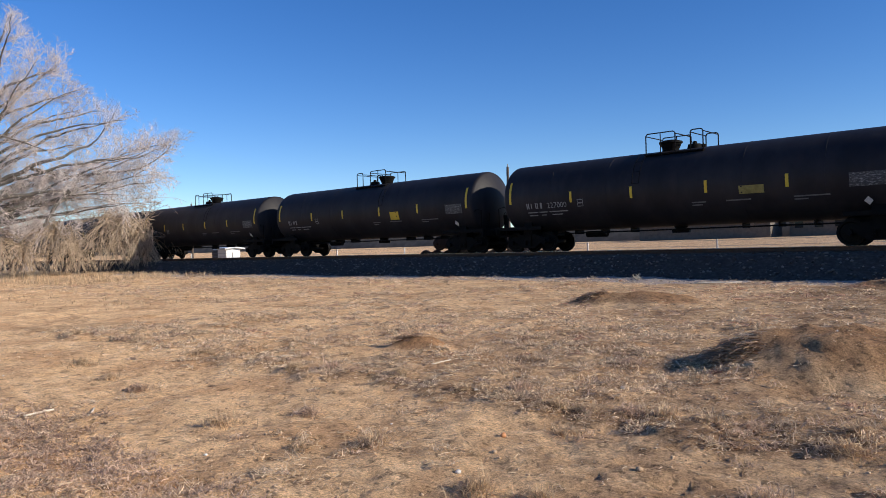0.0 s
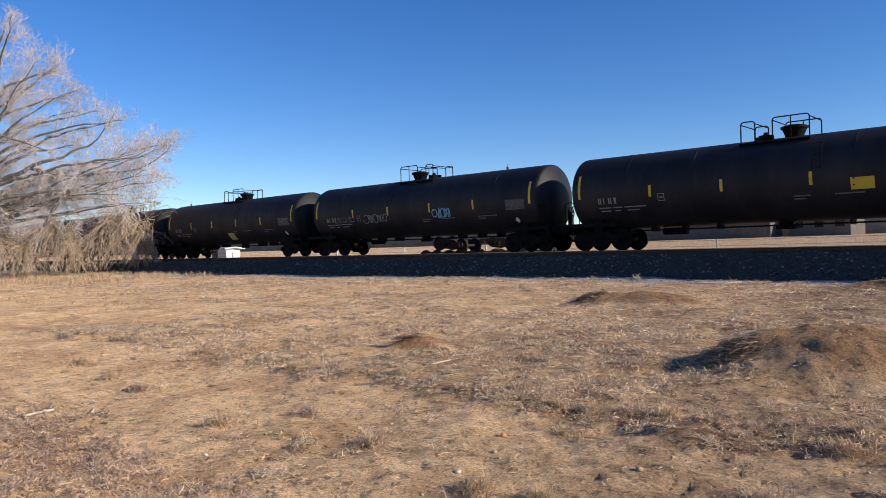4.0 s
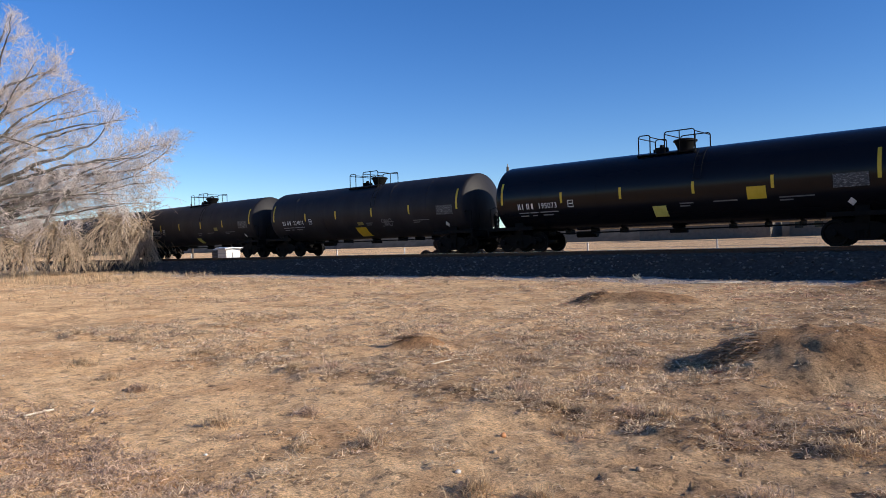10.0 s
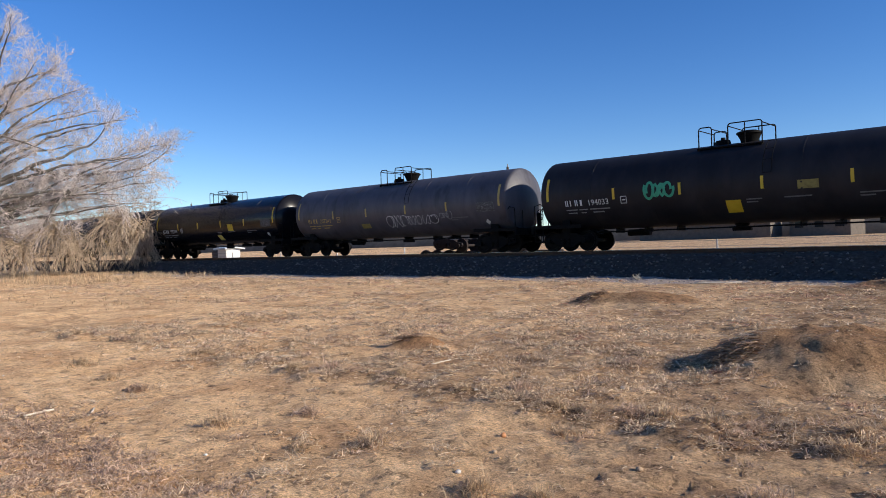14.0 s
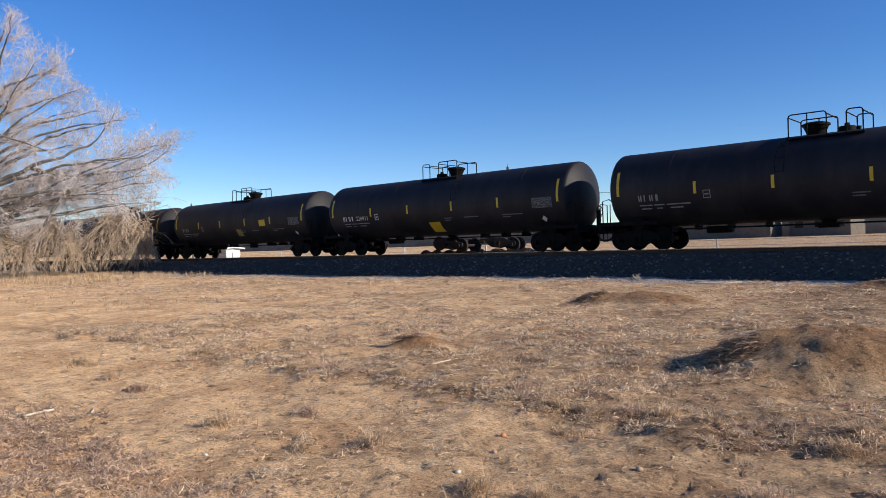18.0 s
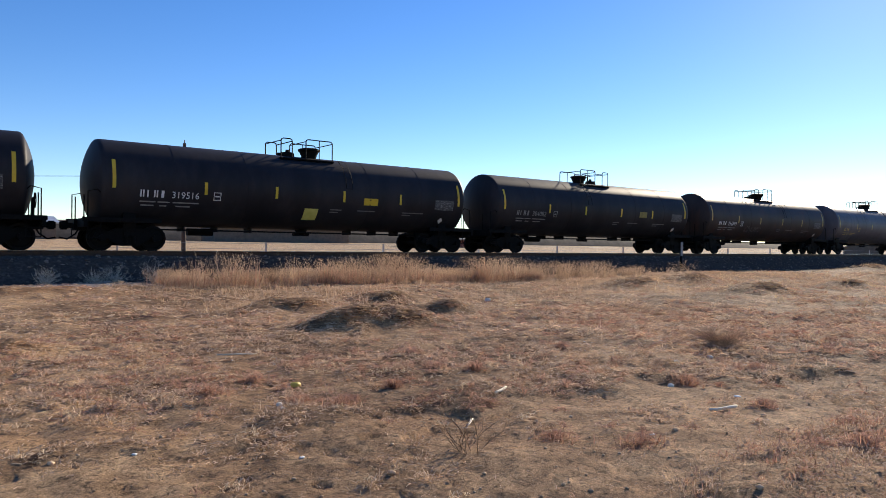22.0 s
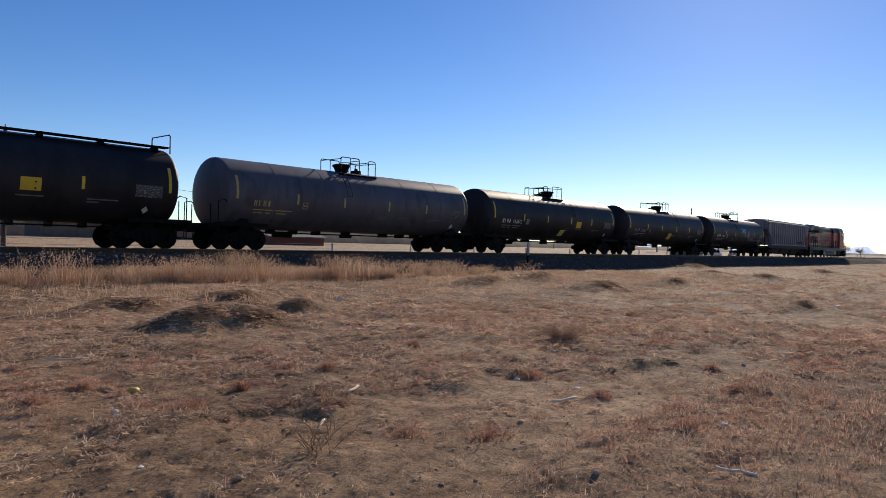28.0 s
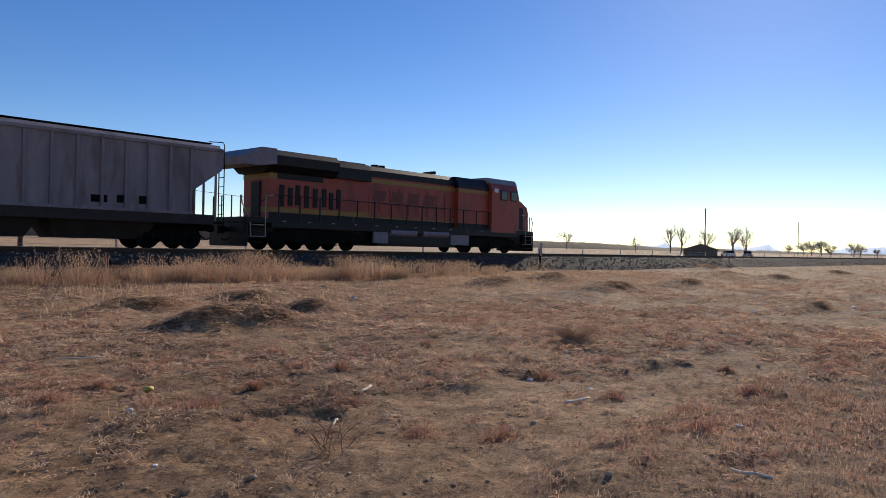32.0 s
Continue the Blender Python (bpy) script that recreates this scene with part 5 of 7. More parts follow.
    heavy = [([(0, 5.2), (2.0, 7.2), (4.2, 8.3), (6.1, 9.0), (8.4, 10.4), (8.9, 11.3)], -1.5, 0.26), ([(3.6, 8.0), (6.4, 7.6), (10.0, 8.0), (11.4, 8.3), (13.0, 9.6), (13.8, 10.3)], -1.2, 0.15),
             ([(0, 4.6), (1.9, 5.9), (4.1, 6.2), (6.4, 6.3), (7.6, 6.9)], -2.2, 0.24), ([(6.3, 6.25), (5.4, 5.0), (4.4, 3.6), (3.6, 2.0), (3.2, 0.0)], -2.2, 0.17),
             ([(0, 10.5), (2.1, 13.6), (2.8, 14.4), (3.9, 14.9), (5.7, 15.7)], -1.0, 0.20), ([(0, 11.2), (2.0, 10.3), (3.5, 9.8), (4.9, 9.3)], -1.6, 0.15),
             ([(0, 10.2), (2.1, 11.9), (4.3, 13.0), (6.4, 13.8)], -0.5, 0.14), ([(0.6, 9.0), (4.2, 11.4), (7.2, 12.3), (9.0, 13.0)], 0.8, 0.15), ([(0, 12.0), (1.4, 15.0), (2.3, 17.4), (2.9, 19.4)], -0.8, 0.15)]
    for guide, deep, r in heavy:
        limb([spot(u, h, deep * min(1.0, u / 5.0) + rnd.gauss(0, 0.15)) for u, h in guide], r, 0.03, 0.75)
    for i in range(30):
        zt = rnd.uniform(5.0, 18.5) if i % 3 else rnd.uniform(6.5, 12.0)
        az = rnd.gauss(0, 0.75)
        reach = crown_radius(zt) * rnd.uniform(0.7, 0.95)
        end = spot(reach * math.cos(az), zt, reach * math.sin(az))
        start = trunk_pts[0].lerp(trunk_pts[-1], min(0.85, max(0.2, zt * rnd.uniform(0.4, 0.7) / 18.5)))
        mid = start.lerp(end, 0.5) + Vector((rnd.gauss(0, 0.8), rnd.gauss(0, 0.8), rnd.gauss(0.9, 0.7)))
        limb([start * (1 - t) ** 2 + mid * 2 * t * (1 - t) + end * t * t for t in (0, 0.25, 0.5, 0.75, 1)], 0.05 + 0.010 * (end - start).length, 0.018, 0.5)
    # weeping bunches: stems that arch over and fall to the ground
    bunches = [(1.6, 3.4, 0.7), (3.0, 2.6, 0.6), (5.5, 4.1, 0.8), (6.2, 2.8, 1.0), (8.6, 4.8, 0.8), (10.0, 4.9, 1.0), (10.8, 3.4, 1.2), (11.6, 4.4, 0.9)]
    for u, h, wide in bunches:
        for deep, count in ((rnd.gauss(-2.4, 0.4), 62), (rnd.gauss(-0.2, 0.5), 24)):
            c = spot(u + rnd.gauss(0, 0.15), h, deep)
            for _ in range(count):
                az, out = rnd.uniform(0, 6.283), rnd.uniform(0.1, 1.0) * wide
                d = Vector((math.cos(az) * out, math.sin(az) * out, rnd.uniform(-0.7, 0.45))).normalized()
                s = c + Vector((rnd.gauss(0, 0.12), rnd.gauss(0, 0.12), -abs(rnd.gauss(0, 0.2 * h))))
                s.z = max(0.4, s.z)
                for q, e in shoot(s, d, rnd.uniform(0.6, 1.2) * (s.z + 0.5), rnd.uniform(0.014, 0.030), 7, 0.20, -0.24, low, 0.55):
                    for _ in range(2):
                        shoot(q, aside(e, rnd.uniform(0.4, 1.1), -0.1), rnd.uniform(0.2, 0.6), 0.011, 1, 0.2, -0.1, low)
    crown = shared("crown", mesh_np("crown", *frustum_np(*fine), TWIG), tree, None, "haze of fine pale leafless twigs")
    crown["kind"] = "stuff"
    thicket = shared("drooping_thicket", mesh_np("drooping_thicket", *frustum_np(*low), DROOP), tree, None, "tawny twigs hanging to the ground")
    thicket["kind"] = "stuff"
    return tree


tree = build_tree((-60.0, 15.75, 0.12))


# ---- dead grass ----
def scatter(n, x0, x1, y0, y1, keep):
    x, y = rng.uniform(x0, x1, n), rng.uniform(y0, y1, n)
    k = rng.random(n) < np.clip(keep(x, y), 0, 1)
    return x[k], y[k]


def blades(x, y, h, lean, width, per=1, spread_r=0.0, flat=0.0, raised=0.0):
    """Bent two-triangle blades; per blades grow at each place."""
    x, y, h = np.repeat(x, per), np.repeat(y, per), np.repeat(np.broadcast_to(h, x.shape), per)
    n = len(x)
    a = rng.uniform(0, 2 * np.pi, n)
    off = np.abs(rng.normal(0, 1, n)) * np.repeat(np.broadcast_to(spread_r, (n // per,)), per)
    x, y = x + np.cos(a) * off, y + np.sin(a) * off
    z = ground_z(x, y) - 0.004 + raised * rng.uniform(0.7, 1.15, n)
    h = h * rng.uniform(0.45, 1.15, n)
    az = a + rng.normal(0, 0.9, n)
    le = np.clip(np.abs(rng.normal(lean, 0.35, n)), 0.02, 1.5)
    dx, dy, dz = np.cos(az) * np.sin(le), np.sin(az) * np.sin(le), np.cos(le)
    if flat:
        dz = dz * (1 - flat) + 0.03
    side = np.stack([-np.sin(az), np.cos(az), np.zeros(n)], 1) * (np.repeat(np.broadcast_to(width, (n // per,)), per) * rng.uniform(0.6, 1.3, n))[:, None]
    base = np.stack([x, y, z], 1)
    mid = base + np.stack([dx * 0.55, dy * 0.55, dz * 0.62], 1) * h[:, None]
    tip = base + np.stack([dx * 1.15, dy * 1.15, dz * 0.98], 1) * h[:, None]
    v = np.stack([base - side, base + side, mid - side * 0.7, mid + side * 0.7, tip], 1).reshape(-1, 3)
    b = np.arange(n)[:, None] * 5
    f = np.concatenate([np.concatenate([b, b + 1, b + 3], 1), np.concatenate([b, b + 3, b + 2], 1), np.concatenate([b + 2, b + 3, b + 4], 1)], 0)
    return v, f


def plumes(x, y, h, per, spread_r, barbs=9):
    """Feathery seed heads at the tips of tall stalks."""
    n = len(x) * per
    h = np.repeat(h, per) * rng.uniform(0.75, 1.1, n)
    a, off = rng.uniform(0, 2 * np.pi, n), np.abs(rng.normal(0, 1, n)) * spread_r
    hx, hy = np.repeat(x, per) + np.cos(a) * (off + 0.25 * h), np.repeat(y, per) + np.sin(a) * (off + 0.25 * h)
    hz = ground_z(np.repeat(x, per), np.repeat(y, per)) + h * 0.92
    t = rng.uniform(0, 0.24, (n, barbs))
    b = np.stack([hx[:, None] + np.cos(a)[:, None] * t * 0.5, hy[:, None] + np.sin(a)[:, None] * t * 0.5, hz[:, None] + t - 0.12], 2).reshape(-1, 3)
    u = rng.normal(0, 1, (len(b), 3)) + np.array([0, 0, 0.9])
    u *= 0.055 / np.linalg.norm(u, axis=1, keepdims=True)
    w = np.cross(u, rng.normal(0, 1, (len(b), 3)))
    w *= 0.0055 / np.linalg.norm(w, axis=1, keepdims=True)
    v = np.stack([b - w, b + w, b + u], 1).reshape(-1, 3)
    return v, np.arange(len(v)).reshape(-1, 3)


def strands(x, y, length, arch, width, per, spread_r, steps=4):
    """Curled straws lying in loose mats; per straws at each place."""
    m = len(x)
    pick = lambda q: np.repeat(np.broadcast_to(q, (m,)), per)
    length, arch, sr, width = pick(length), pick(arch), pick(spread_r), pick(width)
    n = m * per
    a, off = rng.uniform(0, 2 * np.pi, n), np.abs(rng.normal(0, 1, n))
    px, py = np.repeat(x, per) + np.cos(a) * off * sr * 1.25, np.repeat(y, per) + np.sin(a) * off * sr * 0.8
    head, turn = rng.uniform(0, 2 * np.pi, n), rng.normal(0, 1.3, n) / steps
    length = length * rng.uniform(0.5, 1.4, n)
    lift = arch * rng.uniform(0.15, 1.3, n) * np.exp(-0.5 * off ** 2)
    tilt = rng.uniform(-1.4, 1.4, n)
    gz = ground_z(px, py)
    rings = []
    for k in range(steps + 1):
        s = k / steps
        z = gz + 0.003 + lift * (0.25 + 0.75 * np.sin(np.pi * (0.12 + 0.75 * s)))
        w = (width * (1 - 0.55 * s))[:, None]
        side = np.stack([-np.sin(head) * np.cos(tilt), np.cos(head) * np.cos(tilt), np.sin(tilt)], 1) * w
        p = np.stack([px, py, z], 1)
        rings += [p - side, p + side]
        px, py, head = px + np.cos(head) * length / steps, py + np.sin(head) * length / steps, head + turn + rng.normal(0, 0.25, n)
    v = np.stack(rings, 1).reshape(-1, 3)
    b = np.arange(n)[:, None] * (2 * steps + 2)
    f = []
    for k in range(steps):
        f += [np.concatenate([b + 2 * k, b + 2 * k + 1, b + 2 * k + 3], 1), np.concatenate([b + 2 * k, b + 2 * k + 3, b + 2 * k + 2], 1)]
    return v, np.concatenate(f, 0)


def grass(name, label, mat, pieces):
    vs, fs, k = [], [], 0
    for v, f in pieces:
        vs.append(v), fs.append(f + k)
        k += len(v)
    ob = new(name, mesh_np(name, np.concatenate(vs), np.concatenate(fs), mat))
    return tagged(ob, label, "grass", kind="stuff")


def clumpy(x, y, f, seed, bias=0.0):
    return smooth((wave(x, y, f, seed) + 0.25 + bias) * 1.6)


def in_view(x, y):
    return (x < 6.0 * y + 5) & (x > -3.6 * y - 5) & (y > 0.8)


def thin(k):
    """Half the width of a stalk."""
    return 0.0015 + 0.0004 * np.hypot(*k)


def size(k, lo, hi):
    return lo + (hi - lo) * rng.random(len(k[0])) ** 2


def meadow(x, y):
    """How thickly matted grass covers a place."""
    near_path = thick(x, y)
    return np.clip((1 - bare(x, y)) * (0.30 + 0.70 * clumpy(x, y, 1.0, 5.0)) + 0.6 * near_path * (1 - 0.8 * bare(x, y)), 0, 1) * in_view(x, y)


def split(k, chance):
    """Parts places into two lots by the chance of belonging to the first."""
    m = rng.random(len(k[0])) < chance
    return (k[0][m], k[1][m]), (k[0][~m], k[1][~m])


# broken straw lying singly
lit = scatter(70000, -15, 18, 1.4, 12, lambda x, y: (0.25 + 0.75 * meadow(x, y)) * np.clip(6.0 / np.hypot(x, y), 0.25, 1) * in_view(x, y))
far_lit = scatter(42000, -34, 44, 10, 24, lambda x, y: (0.35 + 0.65 * clumpy(x, y, 0.9, 26.0)) * (1 - bare(x, y)) * in_view(x, y) * np.clip(13.0 / np.hypot(x, y), 0.3, 1))
lit_l, lit_r = split(lit, smooth((2.0 - lit[0]) / 5))
far_l, far_r = split(far_lit, smooth((6.0 - far_lit[0]) / 8))
# curled mats, the cover of the meadow
mat_n = scatter(12500, -15, 17, 1.4, 12.5, lambda x, y: meadow(x, y) * (1 - 0.6 * smooth((2.6 - y) / 0.8) * smooth((-1.0 - x) / 1.5)) * (1 - 0.8 * (y < path_low(x)) * smooth((x - 1.5) / 2.5)) * np.clip(7.0 / np.hypot(x, y), 0.3, 1))
low_n = scatter(5200, -12, 17, 0.9, 3.1, lambda x, y: (y < path_low(x) + 0.15) * smooth((x - 1.5) / 2.5) * (0.4 + 0.6 * clumpy(x, y, 1.3, 46.0)) * in_view(x, y) * np.clip(6.5 / np.hypot(x, y), 0.3, 1))
red_low, brown_low = split(low_n, 0.5)
turf = lambda k: blades(*k, size(k, 0.035, 0.075), 0.75, thin(k) * 0.9, 26, size(k, 0.07, 0.17))
mat_f = scatter(6000, -40, 48, 11.5, 24, lambda x, y: (0.12 + 0.88 * clumpy(x, y, 0.8, 6.0)) * (1 - bare(x, y)) * in_view(x, y))
mat_w = scatter(5600, 8, 70, 1.6, 12, lambda x, y: (0.25 + 0.75 * clumpy(x, y, 0.8, 36.0)) * (1 - bare(x, y)) * (np.hypot(x, y) > 10) * in_view(x, y) * np.clip(16.0 / np.hypot(x, y), 0.3, 1))
pale_n, brown_n = split(mat_n, 0.12 + 0.75 * smooth((1.5 - mat_n[0]) / 5))
red_n, brown_n = split(brown_n, 0.12 + 0.42 * smooth((brown_n[0] + 2) / 5) * smooth((wave(*brown_n, 0.9, 44.0) + 0.5) * 1.2))
pale_f, brown_f = split(mat_f, 0.10 + 0.6 * smooth((3.0 - mat_f[0]) / 8))
red_f, brown_f = split(brown_f, 0.30)
red_w, brown_w = split(mat_w, 0.25 + 0.4 * smooth((4.0 - mat_w[1]) / 2))
curls = lambda k, per: strands(*k, size(k, 0.035, 0.08), size(k, 0.03, 0.085), thin(k), per, size(k, 0.06, 0.17), 2)
wisps = lambda k, per: blades(*k, size(k, 0.05, 0.11), 0.95, thin(k), per, size(k, 0.05, 0.14))
far_curls = lambda k, per: strands(*k, 0.16, size(k, 0.05, 0.12), 0.0085, per, size(k, 0.12, 0.34), 2)
far_wisps = lambda k, per: blades(*k, size(k, 0.07, 0.15), 0.9, 0.008, per, size(k, 0.1, 0.28))
grass("straw_litter", "short broken straw lying over the soil", PALE_STRAW, [strands(*lit_l, 0.05, 0.03, thin(lit_l) * 0.8, 1, 0, 2), strands(*far_l, 0.11, 0.06, 0.0075, 1, 0, 2)])
grass("brown_litter", "dull brown broken stalks lying over the soil", DULL_GRASS, [strands(*lit_r, 0.055, 0.04, thin(lit_r) * 0.8, 1, 0, 2), strands(*far_r, 0.12, 0.07, 0.0075, 1, 0, 2)])
grass("straw_mats", "loose mats of curled bleached straw", PALE_STRAW, [curls(pale_n, 26), wisps(pale_n, 10), far_curls(pale_f, 12), far_wisps(pale_f, 8)])
t8 = scatter(2200, -11, -3.4, 1.0, 3.0, lambda x, y: smooth((2.75 - y) / 0.5) * in_view(x, y))
grass("dull_grass_mats", "low dense mats of dull brown dead grass", DULL_GRASS, [turf(brown_low), curls(brown_n, 26), wisps(brown_n, 12), far_curls(brown_f, 12), far_wisps(brown_f, 8), far_curls(brown_w, 16), far_wisps(brown_w, 8), blades(*t8, 0.06, 1.05, thin(t8), 14, 0.08), strands(*t8, 0.05, 0.04, thin(t8), 8, 0.08, 2)])
t5 = scatter(4200, 20, 140, 6, 24, lambda x, y: (0.3 + 0.7 * clumpy(x, y, 0.5, 9.0)))
t6 = scatter(1800, -90, -20, 8, 24, lambda x, y: 0.3 + 0.7 * clumpy(x, y, 0.6, 4.0))
t9 = scatter(1500, -82, -40, 15, 24.2, lambda x, y: 0.3 + 0.7 * clumpy(x, y, 0.5, 41.0))
grass("dry_grass", "sparse tufts of dead straw-coloured grass", STRAW, [blades(*t5, 0.16, 0.6, 0.012, 7, 0.16), blades(*t6, 0.12, 0.7, 0.012, 7, 0.14), blades(*t9, 0.34, 0.4, 0.010, 12, 0.2)])
t7 = scatter(1500, -6, 22, 0.9, 3.2, lambda x, y: smooth((x - 2) / 4) * (1 - bare(x, y)) * in_view(x, y))
g1 = scatter(620, 6.5, 22, 21.2, 23.6, lambda x, y: 0.45 + 0.55 * clumpy(x, y, 1.1, 1.0))
g2 = scatter(260, 20, 36, 21.4, 23.4, lambda x, y: (0.25 + 0.75 * clumpy(x, y, 1.4, 7.0)) * smooth((35 - x) / 10))
g3 = scatter(5600, 5, 42, 12.5, 22.5, lambda x, y: (0.3 + 0.7 * clumpy(x, y, 0.8, 3.0)) * (0.35 + 0.65 * smooth((y - 14) / 5)))
g4 = scatter(700, -40, 60, 33, 36, lambda x, y: clumpy(x, y, 0.5, 2.0) * smooth((x - 2) / 10))
grass("russet_weeds", "reddish brown dead weeds in patches", RUSSET,
      [turf(red_low), curls(red_n, 24), wisps(red_n, 12), far_curls(red_f, 12), far_wisps(red_f, 8), far_curls(red_w, 16), far_wisps(red_w, 8), blades(*t7, 0.06, 1.0, thin(t7), 9, 0.07), blades(*g1, 0.38 + 0.5 * clumpy(*g1, 0.7, 13.0), 0.5, 0.006, 20, 0.13)])
grass("tall_dry_grass", "knee-high tawny dead grass along the track", TALL_STRAW,
      [blades(*g1, 0.40 + 0.62 * clumpy(*g1, 0.7, 13.0), 0.42, 0.005, 26, 0.12), blades(*g2, 0.32 + 0.4 * clumpy(*g2, 0.9, 14.0), 0.45, 0.005, 30, 0.10), blades(*g3, size(g3, 0.07, 0.24), 0.65, 0.006, 14, 0.12), blades(*g4, 0.7, 0.25, 0.010, 14, 0.14),
       plumes(*g1, 0.38 + 0.58 * clumpy(*g1, 0.7, 13.0), 12, 0.20), plumes(*g2, 0.30 + 0.36 * clumpy(*g2, 0.9, 14.0), 13, 0.18)])


# ---- tufts that stand out singly ----
TUFTS = [(-8.3, 5.6), (-7.5, 5.5), (-9.7, 5.5), (-12.2, 5.4), (-13.6, 5.2), (-10.3, 4.0), (-8.0, 3.7), (-9.0, 3.8), (-5.8, 3.4), (-5.4, 4.1), (-4.2, 3.8), (-4.6, 3.4), (-7.0, 5.7), (-5.9, 5.8), (-4.7, 5.5), (-4.3, 5.9), (-3.6, 5.5), (-3.3, 5.6), (-3.0, 5.7), (-2.7, 5.8), (-2.3, 5.8), (-2.0, 5.9), (-1.3, 6.1), (-3.2, 5.0), (-1.4, 4.4), (-2.5, 3.6), (-2.9, 3.5), (-4.0, 7.7), (-3.0, 7.2), (-1.3, 5.7)]
REDDER = [(3.4, 5.9), (3.0, 6.1), (5.6, 8.0), (5.3, 6.3), (7.6, 7.1), (4.1, 3.9), (3.2, 5.7), (3.0, 7.2), (2.4, 6.8), (6.5, 3.5), (6.9, 4.6), (4.5, 3.4), (7.7, 2.6), (5.7, 2.3), (9.2, 3.4), (8.3, 4.6), (5.2, 6.9), (4.1, 6.2)]
for i, (x, y) in enumerate(TUFTS + REDDER):
    r = 0.10 + 0.14 * ((i * 37) % 11) / 10
    cx, cy = np.array([x]), np.array([y])
    h = 0.09 + 0.05 * ((i * 53) % 7) / 6
    v, f = blades(cx, cy, h, 0.75, 0.0022 + 0.00022 * math.hypot(x, y), 150, r * 0.5)
    v2, f2 = strands(cx, cy, 0.10, h * 0.6, 0.002 + 0.0002 * math.hypot(x, y), 80, r * 0.5, 3)
    red = i >= len(TUFTS)
    tagged(new("grass_tuft", mesh_np("grass_tuft", np.concatenate([v, v2]), np.concatenate([f, f2 + len(v)]), RUSSET if red else STRAW if i % 3 else DULL_GRASS)),
           "low tuft of russet dead weeds on brown dirt" if red else "low tuft of dry brown grass on bare dirt", "grass", "single tufts of dead grass", "stuff")


# ---- small stones and clods ----
def pebbles(name, label, mat, x, y, size, z=None, category="stones"):
    n = len(x)
    size = np.broadcast_to(size, (n,)) * rng.uniform(0.5, 1.5, n)
    ico = np.array([(0, 0, 1), (0.9, 0, 0.3), (0.28, 0.85, 0.3), (-0.73, 0.53, 0.3), (-0.73, -0.53, 0.3), (0.28, -0.85, 0.3), (0.5, 0.5, -0.6), (-0.6, 0.3, -0.6), (0.1, -0.7, -0.6)])
    tri = np.array([(0, 1, 2), (0, 2, 3), (0, 3, 4), (0, 4, 5), (0, 5, 1), (1, 6, 2), (2, 6, 7), (2, 7, 3), (3, 7, 4), (4, 7, 8), (4, 8, 5), (5, 8, 1), (1, 8, 6), (6, 8, 7)])
    p = ico[None] * rng.uniform(0.65, 1.35, (n, 9, 3))
    a = rng.uniform(0, 6.28, n)
    px = p[:, :, 0] * np.cos(a)[:, None] - p[:, :, 1] * np.sin(a)[:, None]
    py = p[:, :, 0] * np.sin(a)[:, None] + p[:, :, 1] * np.cos(a)[:, None]
    z = ground_z(x, y) if z is None else z
    v = np.stack([x[:, None] + px * size[:, None], y[:, None] + py * size[:, None], z[:, None] + (p[:, :, 2] * 0.7 + 0.2) * size[:, None]], 2).reshape(-1, 3)
    f = (np.arange(n)[:, None, None] * 9 + tri[None]).reshape(-1, 3)
    return tagged(new(name, mesh_np(name, v, f, mat)), label, category, kind="stuff")


CLOD = material("dry_earth_clod", [(0.38, 0.255, 0.155), (0.58, 0.405, 0.255)], 3, 5, 0.95, random_shade=0.35)
c1 = scatter(9000, -15, 17, 1.2, 12, lambda x, y: np.clip(6.0 / np.hypot(x, y), 0.1, 1) * in_view(x, y))
pebbles("earth_clods", "crumbs and clods of dry earth", CLOD, *c1, 0.005 + 0.010 * rng.random(len(c1[0])) ** 3, category="clods")
c3 = scatter(900, -12, 15, 1.2, 10, lambda x, y: np.clip(6.0 / np.hypot(x, y), 0.1, 1) * in_view(x, y))
pebbles("large_clods", "larger lumps of dried mud", CLOD, *c3, 0.007 + 0.016 * rng.random(len(c3[0])) ** 3, category="clods")
PALE_STONE = material("pale_pebble", [(0.55, 0.50, 0.44), (0.75, 0.71, 0.65)], 5, 4, 0.8, random_shade=0.2)
c2 = scatter(300, -16, 30, 2.0, 22, lambda x, y: np.clip(8.0 / np.hypot(x, y), 0.2, 1) * in_view(x, y))
pebbles("pale_pebbles", "small pale pebbles scattered on the dirt", PALE_STONE, *c2, 0.013)
xs = np.where(rng.random(7600) < 0.8, rng.uniform(-66, 70, 7600), rng.uniform(70, 150, 7600))
u = rng.random(7600)
ys = 24.5 + u * 2.2
zs = np.interp(ys, [24.6, 26.35, 26.7], [0.05, 0.93, 1.0]) + rng.normal(0, 0.012, 7600)
c4 = scatter(3200, -60, 12, 21.6, 25.0, lambda x, y: 0.1 + 0.9 * smooth((y - 22.0) / 0.8))
pebbles("foot_gravel", "pale grey gravel strewn along the foot of the track bed", GRAVEL, *c4, 0.03, category="gravel")
pebbles("ballast_stones", "loose grey crushed stones on the slope of the track bed", STONE, xs, ys, 0.052, zs)


# ---- single things lying on the ground ----
def lump(name, label, category, x, y, size, mat, flat=0.7, seed=1):
    bm = bmesh.new()
    bmesh.ops.create_icosphere(bm, subdivisions=2, radius=size)
    rnd = random.Random(seed)
    for v in bm.verts:
        v.co *= 1 + 0.22 * noise.noise(v.co * (2.2 / size) + Vector((seed, 0, 0)))
        v.co.z *= flat
    ob = new(name, finish(name, bm, mat, "all"))
    ob.location = (x, y, float(ground_z(x, y)) + size * flat * 0.6)
    return tagged(ob, label, category)


